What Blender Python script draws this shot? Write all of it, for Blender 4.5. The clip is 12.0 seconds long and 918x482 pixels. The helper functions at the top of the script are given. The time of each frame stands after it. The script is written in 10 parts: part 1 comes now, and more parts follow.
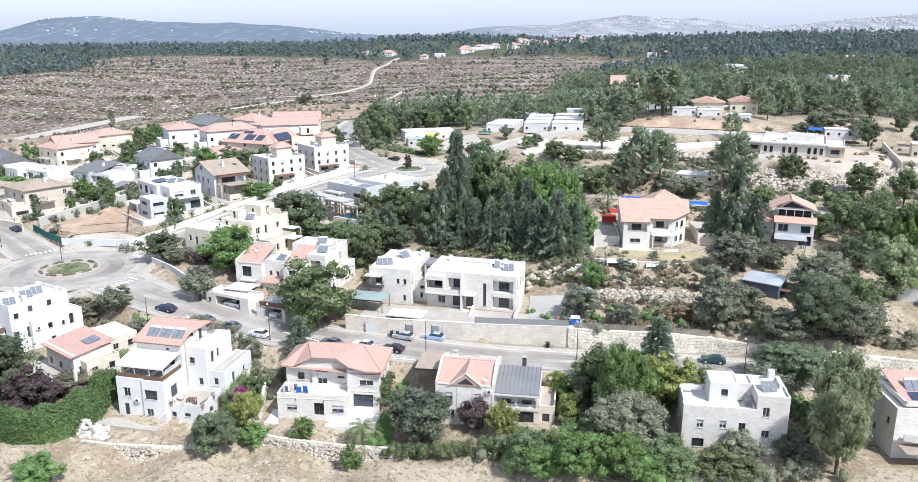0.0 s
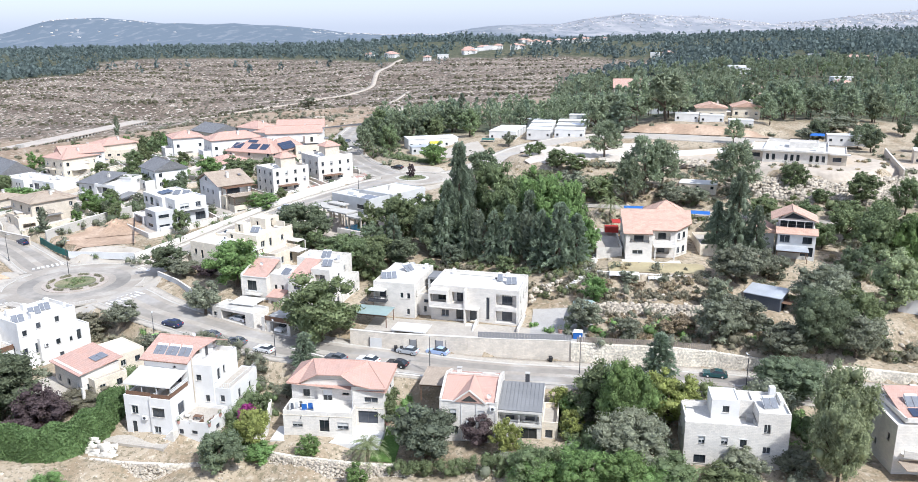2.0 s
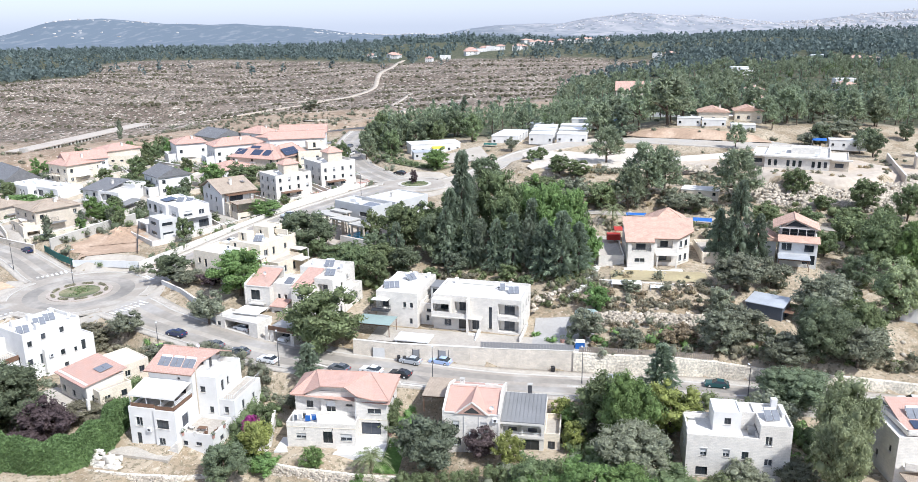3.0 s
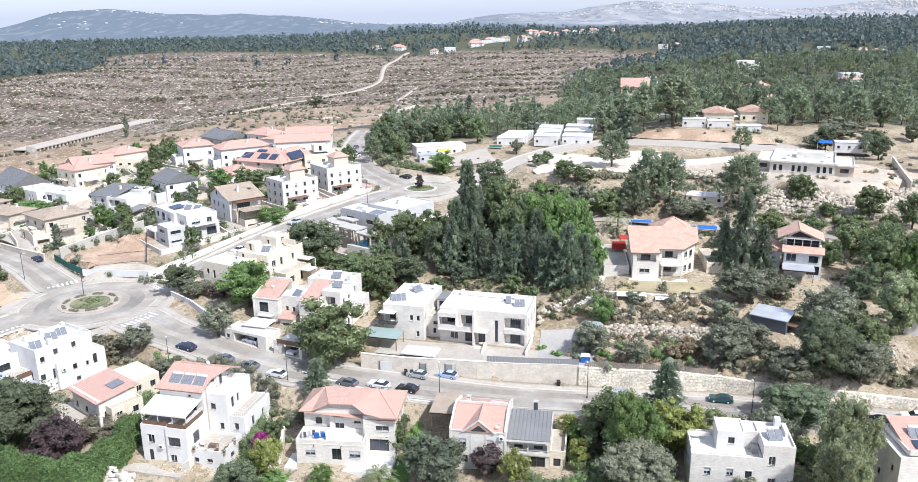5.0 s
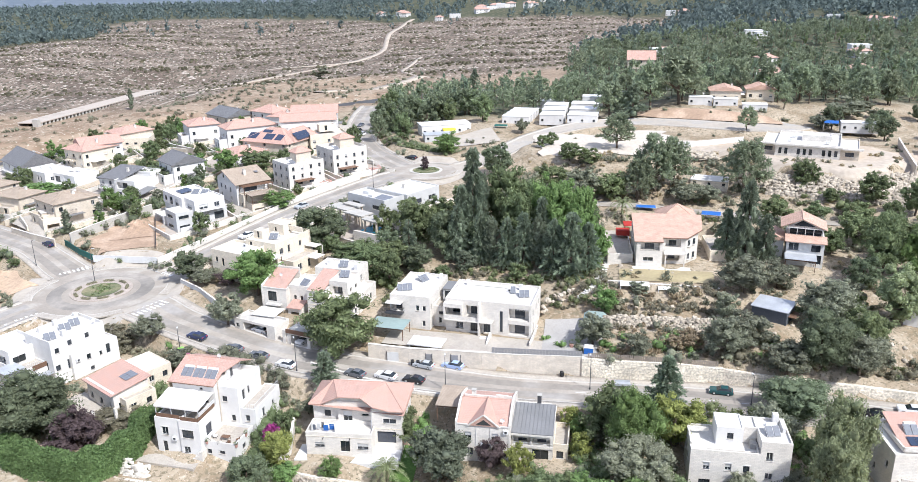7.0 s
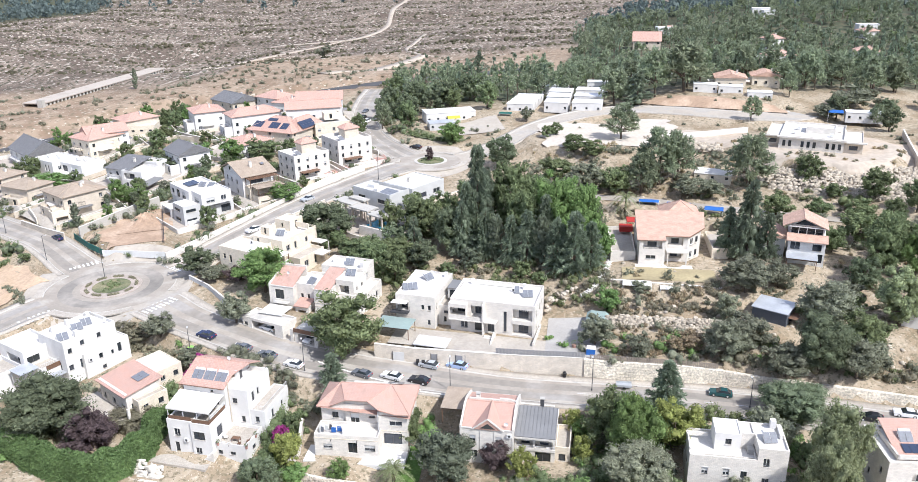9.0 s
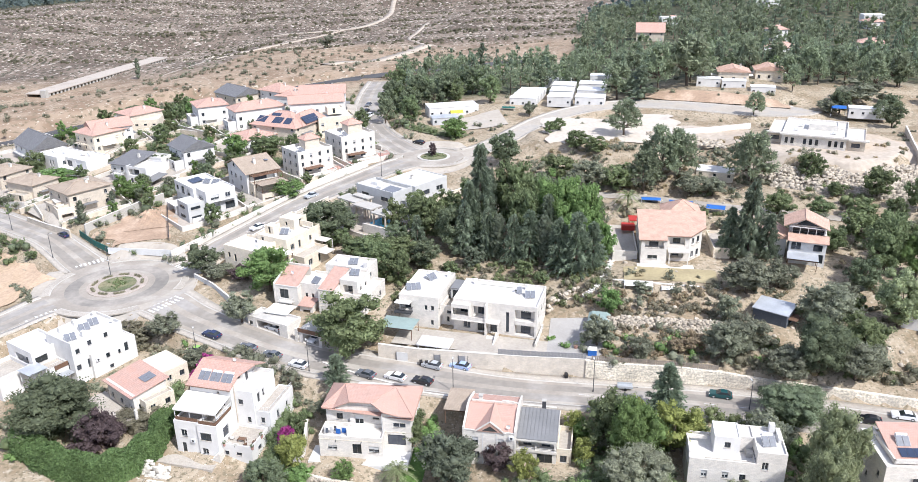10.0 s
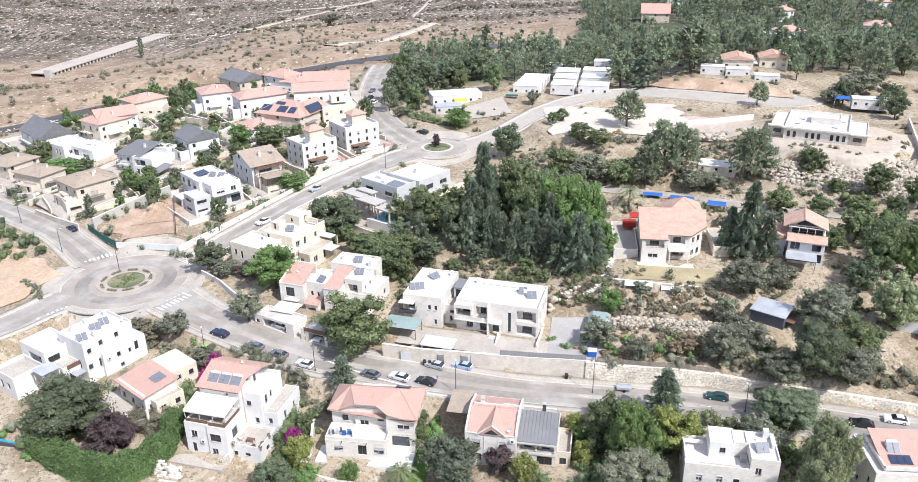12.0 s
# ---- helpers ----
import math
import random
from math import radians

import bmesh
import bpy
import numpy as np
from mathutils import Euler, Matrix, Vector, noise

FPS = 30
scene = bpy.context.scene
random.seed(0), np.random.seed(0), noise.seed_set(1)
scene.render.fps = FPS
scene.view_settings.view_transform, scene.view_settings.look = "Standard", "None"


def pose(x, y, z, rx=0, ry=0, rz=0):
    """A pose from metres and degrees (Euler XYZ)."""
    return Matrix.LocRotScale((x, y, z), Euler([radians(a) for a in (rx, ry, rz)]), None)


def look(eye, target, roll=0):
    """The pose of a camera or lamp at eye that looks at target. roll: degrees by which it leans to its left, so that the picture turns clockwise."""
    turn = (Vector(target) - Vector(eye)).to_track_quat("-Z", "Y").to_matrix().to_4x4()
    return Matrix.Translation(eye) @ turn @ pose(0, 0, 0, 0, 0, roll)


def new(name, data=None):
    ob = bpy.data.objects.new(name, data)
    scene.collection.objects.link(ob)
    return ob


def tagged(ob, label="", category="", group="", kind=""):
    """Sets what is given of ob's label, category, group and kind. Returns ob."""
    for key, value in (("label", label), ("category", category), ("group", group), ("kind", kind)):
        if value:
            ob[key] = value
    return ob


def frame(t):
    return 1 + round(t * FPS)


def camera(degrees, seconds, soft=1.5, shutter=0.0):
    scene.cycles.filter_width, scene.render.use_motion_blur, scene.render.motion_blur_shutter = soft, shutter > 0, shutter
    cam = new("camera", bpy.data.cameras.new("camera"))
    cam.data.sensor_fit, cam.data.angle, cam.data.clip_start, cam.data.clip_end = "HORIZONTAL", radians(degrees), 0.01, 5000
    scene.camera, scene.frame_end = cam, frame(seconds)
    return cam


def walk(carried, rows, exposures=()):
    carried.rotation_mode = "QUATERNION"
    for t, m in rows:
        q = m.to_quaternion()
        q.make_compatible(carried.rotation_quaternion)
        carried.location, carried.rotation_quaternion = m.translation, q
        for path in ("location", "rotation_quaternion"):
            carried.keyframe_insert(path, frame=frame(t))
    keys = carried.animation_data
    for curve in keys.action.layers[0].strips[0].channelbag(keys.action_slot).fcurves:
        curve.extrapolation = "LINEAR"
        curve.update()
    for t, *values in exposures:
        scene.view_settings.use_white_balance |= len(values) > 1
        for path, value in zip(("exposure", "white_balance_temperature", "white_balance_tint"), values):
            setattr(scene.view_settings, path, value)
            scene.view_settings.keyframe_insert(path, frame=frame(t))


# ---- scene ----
cam = camera(60.7, 12.0, 0.85)
METRES, EYE, TILT, LEAN, TURN = 35.0, 55.0, -15.2, 0.0, 0.0
ROWS = [
    (0.0, 0.0, 0.0, 0.0, 0.0, 0.0, -0.0),
    (0.5, -0.0005, -0.0067, 0.0149, 0.1, -0.02, 0.05),
    (1.0, -0.0005, -0.0166, 0.0407, 0.15, -0.05, 0.11),
    (1.5, 0.0023, -0.0262, 0.0676, 0.22, -0.08, 0.21),
    (2.0, 0.005, -0.0346, 0.0929, 0.29, -0.1, 0.29),
    (2.5, 0.0076, -0.042, 0.1224, 0.38, -0.12, 0.36),
    (3.0, 0.0065, -0.0506, 0.1549, 0.48, -0.15, 0.4),
    (5.0, 0.0016, -0.0879, 0.3063, 0.85, -0.98, 0.53),
    (5.5, 0.0008, -0.099, 0.3472, 0.95, -1.92, 0.54),
    (6.0, 0.0007, -0.111, 0.3881, 1.06, -2.61, 0.55),
    (6.5, -0.0003, -0.1244, 0.4301, 1.13, -3.11, 0.55),
    (7.0, 0.0018, -0.1363, 0.4738, 1.22, -3.58, 0.54),
    (9.0, -0.0007, -0.1823, 0.6602, 1.51, -5.67, 0.47),
    (9.5, -0.0021, -0.1964, 0.709, 1.61, -6.19, 0.43),
    (10.0, -0.0023, -0.209, 0.7594, 1.7, -6.71, 0.41),
    (10.5, 0.0009, -0.2207, 0.8107, 1.77, -7.25, 0.38),
    (11.0, 0.0042, -0.233, 0.863, 1.87, -7.78, 0.35),
    (11.5, 0.0054, -0.2451, 0.9132, 1.93, -8.34, 0.32),
    (12.0, 0.0039, -0.2571, 0.9646, 1.98, -8.88, 0.29),
]
walk(cam, [(t, pose(0, 0, EYE, TILT, LEAN, TURN) @ pose(METRES * x, METRES * y, METRES * z, 90 + pitch, roll, yaw)) for t, x, y, z, yaw, pitch, roll in ROWS],
     [(0.0, 1.02, 5950, 9), (5.0, 1.03, 6050, 10), (12.0, 1.01, 6150, 12)])

# ---- light: a high summer sun behind the camera's right shoulder ----
SUN_FROM = Vector((0.52, -0.52, 0.87)).normalized()
world = bpy.data.worlds.new("sky")
scene.world = world
world.use_nodes = True
sky = world.node_tree.nodes.new("ShaderNodeTexSky")
sky.sky_type, sky.sun_disc = "NISHITA", False
sky.sun_elevation = math.asin(SUN_FROM.z)
sky.sun_rotation = math.atan2(SUN_FROM.x, SUN_FROM.y)
sky.air_density, sky.dust_density, sky.ozone_density, sky.altitude = 1.0, 1.6, 1.0, 300
background = world.node_tree.nodes["Background"]
haze = world.node_tree.nodes.new("ShaderNodeMix")
haze.data_type = "RGBA"
haze.inputs[0].default_value = 0.72
haze.inputs[7].default_value = (2.25, 2.42, 3.1, 1)
world.node_tree.links.new(sky.outputs["Color"], haze.inputs[6])
world.node_tree.links.new(haze.outputs[2], background.inputs["Color"])
background.inputs["Strength"].default_value = 0.15
sun = new("sun", bpy.data.lights.new("sun", "SUN"))
sun.data.energy, sun.data.angle, sun.data.color = 2.95, radians(0.6), (1.0, 0.965, 0.91)
sun.matrix_world = look(SUN_FROM * 300, (0, 0, 0))


# ---- materials ----
def shader(name, colour, rough=0.85, spread=0.12, grain=3.0, stain=0.25, bump=0.15, island=0.0, each=0.0, second=None, metal=0.0, spec=0.3, coords="Object", tile=None, bump_far=0.02):
    """A surface with grain at two scales. second: a colour that shows in patches. tile: (width, height, joint, depth, joint colour) of courses in metres, along the face."""
    m = bpy.data.materials.new(name)
    m.use_nodes = True
    t = m.node_tree
    n, l = t.nodes, t.links
    b = n["Principled BSDF"]
    b.inputs["Roughness"].default_value, b.inputs["Metallic"].default_value = rough, metal
    b.inputs["Specular IOR Level"].default_value = spec
    tc = n.new("ShaderNodeTexCoord")
    if coords == "World":
        src = n.new("ShaderNodeNewGeometry").outputs["Position"]
    else:
        src = tc.outputs[coords]
    fine, wide = n.new("ShaderNodeTexNoise"), n.new("ShaderNodeTexNoise")
    fine.inputs["Scale"].default_value, fine.inputs["Detail"].default_value = grain, 6
    wide.inputs["Scale"].default_value, wide.inputs["Detail"].default_value = grain * 0.11, 4
    for q in (fine, wide):
        l.new(src, q.inputs["Vector"])
    base = n.new("ShaderNodeRGB")
    base.outputs[0].default_value = (*colour, 1)
    out = base.outputs[0]

    def mix(a, bcol, fac, kind="MIX"):
        x = n.new("ShaderNodeMix")
        x.data_type, x.blend_type = "RGBA", kind
        for sock, val in ((x.inputs[6], a), (x.inputs[7], bcol)):
            if isinstance(val, tuple):
                sock.default_value = (*val, 1)
            else:
                l.new(val, sock)
        if isinstance(fac, float):
            x.inputs[0].default_value = fac
        else:
            l.new(fac, x.inputs[0])
        return x.outputs[2]

    def ramp(val, lo, hi):
        r = n.new("ShaderNodeMapRange")
        r.inputs[1].default_value, r.inputs[2].default_value = lo, hi
        l.new(val, r.inputs[0])
        return r.outputs[0]

    def scaled(val, lo, hi):
        r = n.new("ShaderNodeMapRange")
        r.inputs[1].default_value, r.inputs[2].default_value = 0.3, 0.7
        r.inputs[3].default_value, r.inputs[4].default_value = lo, hi
        l.new(val, r.inputs[0])
        return r.outputs[0]

    if second:
        out = mix(out, second, ramp(wide.outputs["Fac"], 0.48, 0.62))
    height = fine.outputs["Fac"]
    if tile:
        w, h, joint, depth, jcol = tile
        br = n.new("ShaderNodeTexBrick")
        br.inputs["Scale"].default_value = 1.0
        br.inputs["Brick Width"].default_value, br.inputs["Row Height"].default_value = w, h
        br.inputs["Mortar Size"].default_value, br.inputs["Mortar Smooth"].default_value = joint, 0.3
        br.inputs["Color1"].default_value, br.inputs["Color2"].default_value = (0.93, 0.93, 0.93, 1), (1.06, 1.05, 1.03, 1)
        br.inputs["Mortar"].default_value = (*jcol, 1)
        l.new(tc.outputs["UV"], br.inputs["Vector"])
        out = mix(out, br.outputs["Color"], 1.0, "MULTIPLY")
    v = n.new("ShaderNodeHueSaturation")
    l.new(out, v.inputs["Color"])
    val = scaled(fine.outputs["Fac"], 1 - spread, 1 + spread)
    wideval = scaled(wide.outputs["Fac"], 1 - stain, 1 + stain * 0.5)
    mul = n.new("ShaderNodeMath")
    mul.operation = "MULTIPLY"
    l.new(val, mul.inputs[0]), l.new(wideval, mul.inputs[1])
    val = mul.outputs[0]
    for amount, node, socket in ((island, "ShaderNodeNewGeometry", "Random Per Island"), (each, "ShaderNodeObjectInfo", "Random")):
        if amount:
            q = n.new(node)
            r = n.new("ShaderNodeMapRange")
            r.inputs[3].default_value, r.inputs[4].default_value = 1 - amount, 1 + amount
            l.new(q.outputs[socket], r.inputs[0])
            x = n.new("ShaderNodeMath")
            x.operation = "MULTIPLY"
            l.new(val, x.inputs[0]), l.new(r.outputs[0], x.inputs[1])
            val = x.outputs[0]
            if node == "ShaderNodeObjectInfo":
                hue = n.new("ShaderNodeMapRange")
                hue.inputs[3].default_value, hue.inputs[4].default_value = 0.5 - 0.06 * amount, 0.5 + 0.06 * amount
                l.new(q.outputs[socket], hue.inputs[0])
                l.new(hue.outputs[0], v.inputs["Hue"])
    l.new(val, v.inputs["Value"])
    l.new(v.outputs[0], b.inputs["Base Color"])
    if bump:
        bp = n.new("ShaderNodeBump")
        bp.inputs["Strength"].default_value, bp.inputs["Distance"].default_value = bump, bump_far
        if tile:
            inv = n.new("ShaderNodeMath")
            inv.operation = "MULTIPLY_ADD"
            inv.inputs[1].default_value = -depth * 40
            l.new(br.outputs["Fac"], inv.inputs[0]), l.new(fine.outputs["Fac"], inv.inputs[2])
            height = inv.outputs[0]
        l.new(height, bp.inputs["Height"])
        l.new(bp.outputs[0], b.inputs["Normal"])
    return m


WHITE = shader("white_plaster", (0.665, 0.65, 0.625), 0.9, 0.03, 4, 0.10, 0.1)
STONE = shader("white_stone", (0.665, 0.632, 0.582), 0.88, 0.05, 5, 0.10, 0.3, tile=(0.6, 0.27, 0.012, 0.02, (0.78, 0.76, 0.72)))
STONE_WARM = shader("warm_white_stone", (0.62, 0.565, 0.49), 0.9, 0.08, 5, 0.16, 0.3, tile=(0.6, 0.27, 0.012, 0.02, (0.8, 0.76, 0.7)))
CREAM = shader("cream_stone", (0.69, 0.62, 0.51), 0.9, 0.06, 5, 0.10, 0.3, tile=(0.6, 0.27, 0.012, 0.02, (0.8, 0.76, 0.7)))
TAN = shader("tan_stone", (0.57, 0.505, 0.42), 0.9, 0.07, 5, 0.12, 0.3, tile=(0.6, 0.27, 0.012, 0.02, (0.8, 0.76, 0.7)))
GREY_WALL = shader("grey_plaster", (0.52, 0.52, 0.51), 0.9, 0.04, 4, 0.1, 0.1)
DECK = shader("roof_membrane", (0.66, 0.635, 0.59), 0.9, 0.08, 3, 0.2, 0.1, second=(0.57, 0.54, 0.49))
DECK_GREY = shader("grey_roof_deck", (0.55, 0.53, 0.49), 0.9, 0.08, 3, 0.2, 0.1, second=(0.46, 0.44, 0.41))
TERRACOTTA = shader("terracotta_tiles", (0.54, 0.36, 0.298), 0.8, 0.10, 6, 0.16, 0.45, tile=(0.28, 0.38, 0.04, 0.035, (0.84, 0.80, 0.78)), second=(0.49, 0.31, 0.25), bump_far=0.05)
TERRACOTTA_PALE = shader("weathered_terracotta_tiles", (0.57, 0.385, 0.30), 0.85, 0.10, 6, 0.16, 0.45, tile=(0.28, 0.38, 0.04, 0.035, (0.84, 0.80, 0.78)), bump_far=0.05)
TILE_TAN = shader("tan_roof_tiles", (0.385, 0.318, 0.25), 0.85, 0.10, 6, 0.14, 0.45, tile=(0.28, 0.38, 0.04, 0.035, (0.84, 0.80, 0.78)), bump_far=0.05)
TILE_GREY = shader("grey_roof_tiles", (0.20, 0.20, 0.205), 0.7, 0.10, 6, 0.10, 0.5, tile=(0.3, 0.38, 0.05, 0.05, (0.7, 0.7, 0.7)), bump_far=0.05)
SHEET_GREY = shader("grey_sheet_roof", (0.20, 0.20, 0.20), 0.6, 0.05, 3, 0.10, 0.1)
TIN = shader("galvanised_sheet", (0.50, 0.52, 0.54), 0.45, 0.06, 3, 0.15, 0.1, metal=0.3)
TIN_DARK = shader("blue_grey_sheet", (0.105, 0.12, 0.145), 0.5, 0.06, 3, 0.15, 0.1)
GLASS = shader("dark_window_glass", (0.045, 0.055, 0.065), 0.08, 0.15, 1.5, 0.5, 0.0, each=0.5, spec=0.6)
FRAME = shader("white_aluminium", (0.62, 0.62, 0.61), 0.5, 0.04, 4, 0.1, 0)
FRAME_DARK = shader("dark_metal", (0.07, 0.07, 0.075), 0.5, 0.08, 4, 0.1, 0)
SLAT = shader("grey_slats", (0.24, 0.24, 0.245), 0.6, 0.05, 4, 0.1, 0.1)
SHUTTER = shader("roller_shutter", (0.56, 0.56, 0.55), 0.6, 0.05, 4, 0.1, 0.2, each=0.2)
PANEL = shader("solar_glass", (0.035, 0.05, 0.09), 0.15, 0.1, 3, 0.2, 0, spec=0.7)
PANEL_GREY = shader("collector_glass", (0.20, 0.21, 0.23), 0.2, 0.1, 3, 0.2, 0, spec=0.6)
TANK = shader("white_tank", (0.75, 0.75, 0.74), 0.5, 0.04, 3, 0.1, 0)
WOOD_GREY = shader("weathered_grey_wood", (0.27, 0.232, 0.195), 0.85, 0.2, 5, 0.2, 0.3)
WOOD = shader("brown_wood", (0.17, 0.10, 0.065), 0.75, 0.2, 5, 0.2, 0.3)
CANVAS = shader("pale_canvas", (0.74, 0.72, 0.67), 0.95, 0.03, 2, 0.08, 0.05)
CANVAS_GREEN = shader("green_canvas", (0.26, 0.33, 0.31), 0.9, 0.06, 2, 0.12, 0.05)
CONCRETE = shader("concrete", (0.46, 0.44, 0.40), 0.95, 0.08, 2.5, 0.18, 0.2, second=(0.40, 0.375, 0.34))
CONCRETE_TAN = shader("dusty_tan_concrete", (0.46, 0.405, 0.345), 0.95, 0.1, 1.2, 0.2, 0.2, second=(0.40, 0.35, 0.30))
PAVING = shader("paving", (0.43, 0.393, 0.343), 0.95, 0.08, 2.0, 0.14, 0.2, tile=(0.4, 0.4, 0.012, 0.01, (0.75, 0.72, 0.7)))
PAVING_GREY = shader("grey_pavers", (0.38, 0.365, 0.345), 0.95, 0.06, 2.0, 0.12, 0.2, tile=(0.2, 0.2, 0.008, 0.01, (0.8, 0.8, 0.8)))
PAVING_RED = shader("red_paving", (0.42, 0.25, 0.21), 0.95, 0.08, 2.0, 0.14, 0.2)
KERB_PINK = shader("pink_beige_pavers", (0.41, 0.355, 0.31), 0.95, 0.1, 3, 0.16, 0.2, tile=(0.2, 0.1, 0.008, 0.01, (0.8, 0.78, 0.76)))
DIRT = shader("dusty_dirt_track", (0.46, 0.40, 0.33), 1.0, 0.16, 0.8, 0.25, 0.3, coords="World", second=(0.37, 0.31, 0.25))
KERB = shader("kerb_stone", (0.50, 0.475, 0.43), 0.95, 0.08, 3, 0.12, 0.2)
PAINT = shader("road_paint", (0.70, 0.70, 0.69), 0.8, 0.12, 6, 0.3, 0.05)
ASPHALT = shader("worn_asphalt", (0.345, 0.308, 0.262), 0.95, 0.07, 1.6, 0.14, 0.1, coords="World", second=(0.38, 0.347, 0.302))
SAND_ROAD = shader("dusty_asphalt", (0.43, 0.385, 0.325), 0.95, 0.08, 1.0, 0.14, 0.1, coords="World", second=(0.36, 0.335, 0.30))
ASPHALT_TYRE = shader("tyre_marked_asphalt", (0.262, 0.242, 0.215), 0.95, 0.12, 0.8, 0.25, 0.1, coords="World", second=(0.325, 0.295, 0.258))
ASPHALT_LANE = shader("wheel_worn_asphalt", (0.285, 0.259, 0.226), 0.95, 0.10, 0.8, 0.16, 0.1, coords="World", second=(0.32, 0.30, 0.275))
ASPHALT_DARK = shader("dark_asphalt", (0.085, 0.084, 0.085), 0.95, 0.1, 1.0, 0.2, 0.1, coords="World")
RUBBLE = shader("pale_rubble_stone", (0.75, 0.685, 0.58), 0.95, 0.34, 2.6, 0.3, 1.0, each=0.08, tile=(1.1, 0.6, 0.02, 0.03, (0.8, 0.76, 0.71)), bump_far=0.12)
ROCK = shader("limestone_rock", (0.45, 0.395, 0.32), 0.95, 0.18, 2.0, 0.2, 0.6, island=0.2, bump_far=0.08)
ROCK_PALE = shader("white_broken_stone", (0.62, 0.575, 0.50), 0.95, 0.14, 2.0, 0.16, 0.5, island=0.16, bump_far=0.08)
EARTH = shader("bare_red_earth", (0.40, 0.285, 0.20), 1.0, 0.14, 1.4, 0.2, 0.6, coords="World", second=(0.45, 0.335, 0.245), bump_far=0.1)
EARTH_PALE = shader("pale_orange_earth", (0.50, 0.37, 0.26), 1.0, 0.14, 1.4, 0.2, 0.6, coords="World", second=(0.42, 0.31, 0.21), bump_far=0.1)
SAND = shader("pale_levelled_fill", (0.47, 0.405, 0.33), 1.0, 0.12, 0.7, 0.2, 0.3, coords="World", second=(0.42, 0.345, 0.265))
GRAVEL = shader("pale_gravel", (0.56, 0.50, 0.43), 1.0, 0.1, 0.9, 0.16, 0.3, coords="World", second=(0.50, 0.44, 0.36))
LAWN = shader("watered_lawn", (0.11, 0.19, 0.05), 1.0, 0.2, 3, 0.25, 0.4, coords="World")
ISLAND = shader("island_grass", (0.14, 0.16, 0.085), 1.0, 0.25, 2.0, 0.3, 0.4, coords="World", second=(0.22, 0.20, 0.12))
DRY_LAWN = shader("dry_lawn", (0.38, 0.32, 0.19), 1.0, 0.12, 1.5, 0.2, 0.4, coords="World")
BARK = shader("bark", (0.13, 0.10, 0.075), 0.95, 0.25, 6, 0.2, 0.6)
WATER = shader("pool_water", (0.05, 0.32, 0.48), 0.08, 0.06, 2, 0.1, 0.1)
BLUE = shader("blue_plastic", (0.03, 0.13, 0.42), 0.6, 0.1, 3, 0.15, 0.1)
RED = shader("red_plastic", (0.42, 0.04, 0.03), 0.6, 0.1, 3, 0.15, 0.1)
YELLOW = shader("yellow_awning", (0.65, 0.55, 0.06), 0.7, 0.1, 3, 0.1, 0.1)
GREEN_P = shader("green_plastic", (0.015, 0.10, 0.085), 0.6, 0.1, 3, 0.15, 0.1)
BLACK = shader("black_plastic", (0.02, 0.02, 0.022), 0.6, 0.1, 3, 0.15, 0.1)
TYRE = shader("tyre_rubber", (0.018, 0.018, 0.018), 0.9, 0.1, 6, 0.1, 0.1)


def leaf(name, colour, each=0.16):
    m = shader(name, colour, 0.75, 0.18, 2.0, 0.18, 0, island=0.30, each=each, spec=0.25)
    n, l = m.node_tree.nodes, m.node_tree.links
    b, out = n["Principled BSDF"], n["Material Output"]
    through_leaf, both = n.new("ShaderNodeBsdfTranslucent"), n.new("ShaderNodeMixShader")
    l.new(b.inputs["Base Color"].links[0].from_socket, through_leaf.inputs["Color"])
    both.inputs[0].default_value = 0.45
    l.new(b.outputs[0], both.inputs[1]), l.new(through_leaf.outputs[0], both.inputs[2]), l.new(both.outputs[0], out.inputs["Surface"])
    return m


LEAVES = {
    "broad_dark": leaf("dark_leaves", (0.21, 0.25, 0.152)),
    "broad_mid": leaf("mid_green_leaves", (0.217, 0.268, 0.135)),
    "broad_bright": leaf("fresh_green_leaves", (0.235, 0.345, 0.128)),
    "broad_olive": leaf("olive_green_leaves", (0.232, 0.272, 0.135)),
    "broad_yellow": leaf("yellow_green_leaves", (0.350, 0.378, 0.126)),
    "broad_blue": leaf("blue_green_leaves", (0.217, 0.252, 0.175)),
    "olive": leaf("olive_tree_leaves", (0.295, 0.31, 0.22)),
    "pale": leaf("pale_green_leaves", (0.343, 0.385, 0.217)),
    "pale_grey": leaf("grey_green_leaves", (0.378, 0.399, 0.280)),
    "pine": leaf("pine_needles", (0.315, 0.365, 0.235)),
    "conifer": leaf("conifer_needles", (0.252, 0.305, 0.212)),
    "cypress": leaf("cypress_needles", (0.25, 0.285, 0.20)),
    "hedge": leaf("hedge_leaves", (0.165, 0.245, 0.098)),
    "palm": leaf("palm_fronds", (0.27, 0.31, 0.16)),
    "shrub_purple": leaf("purple_leaves", (0.161, 0.119, 0.119)),
    "shrub_grey": leaf("grey_shrub_leaves", (0.308, 0.287, 0.203)),
    "shrub_dry": leaf("dry_twigs", (0.462, 0.385, 0.252)),
    "shrub_flower": leaf("magenta_blossom", (0.504, 0.084, 0.308)),
}
for twin, kind in (("shrub_bright", "broad_bright"), ("shrub_yellow", "broad_yellow"), ("shrub_olive", "olive"), ("shrub_mid", "broad_mid")):
    LEAVES[twin] = LEAVES[kind]
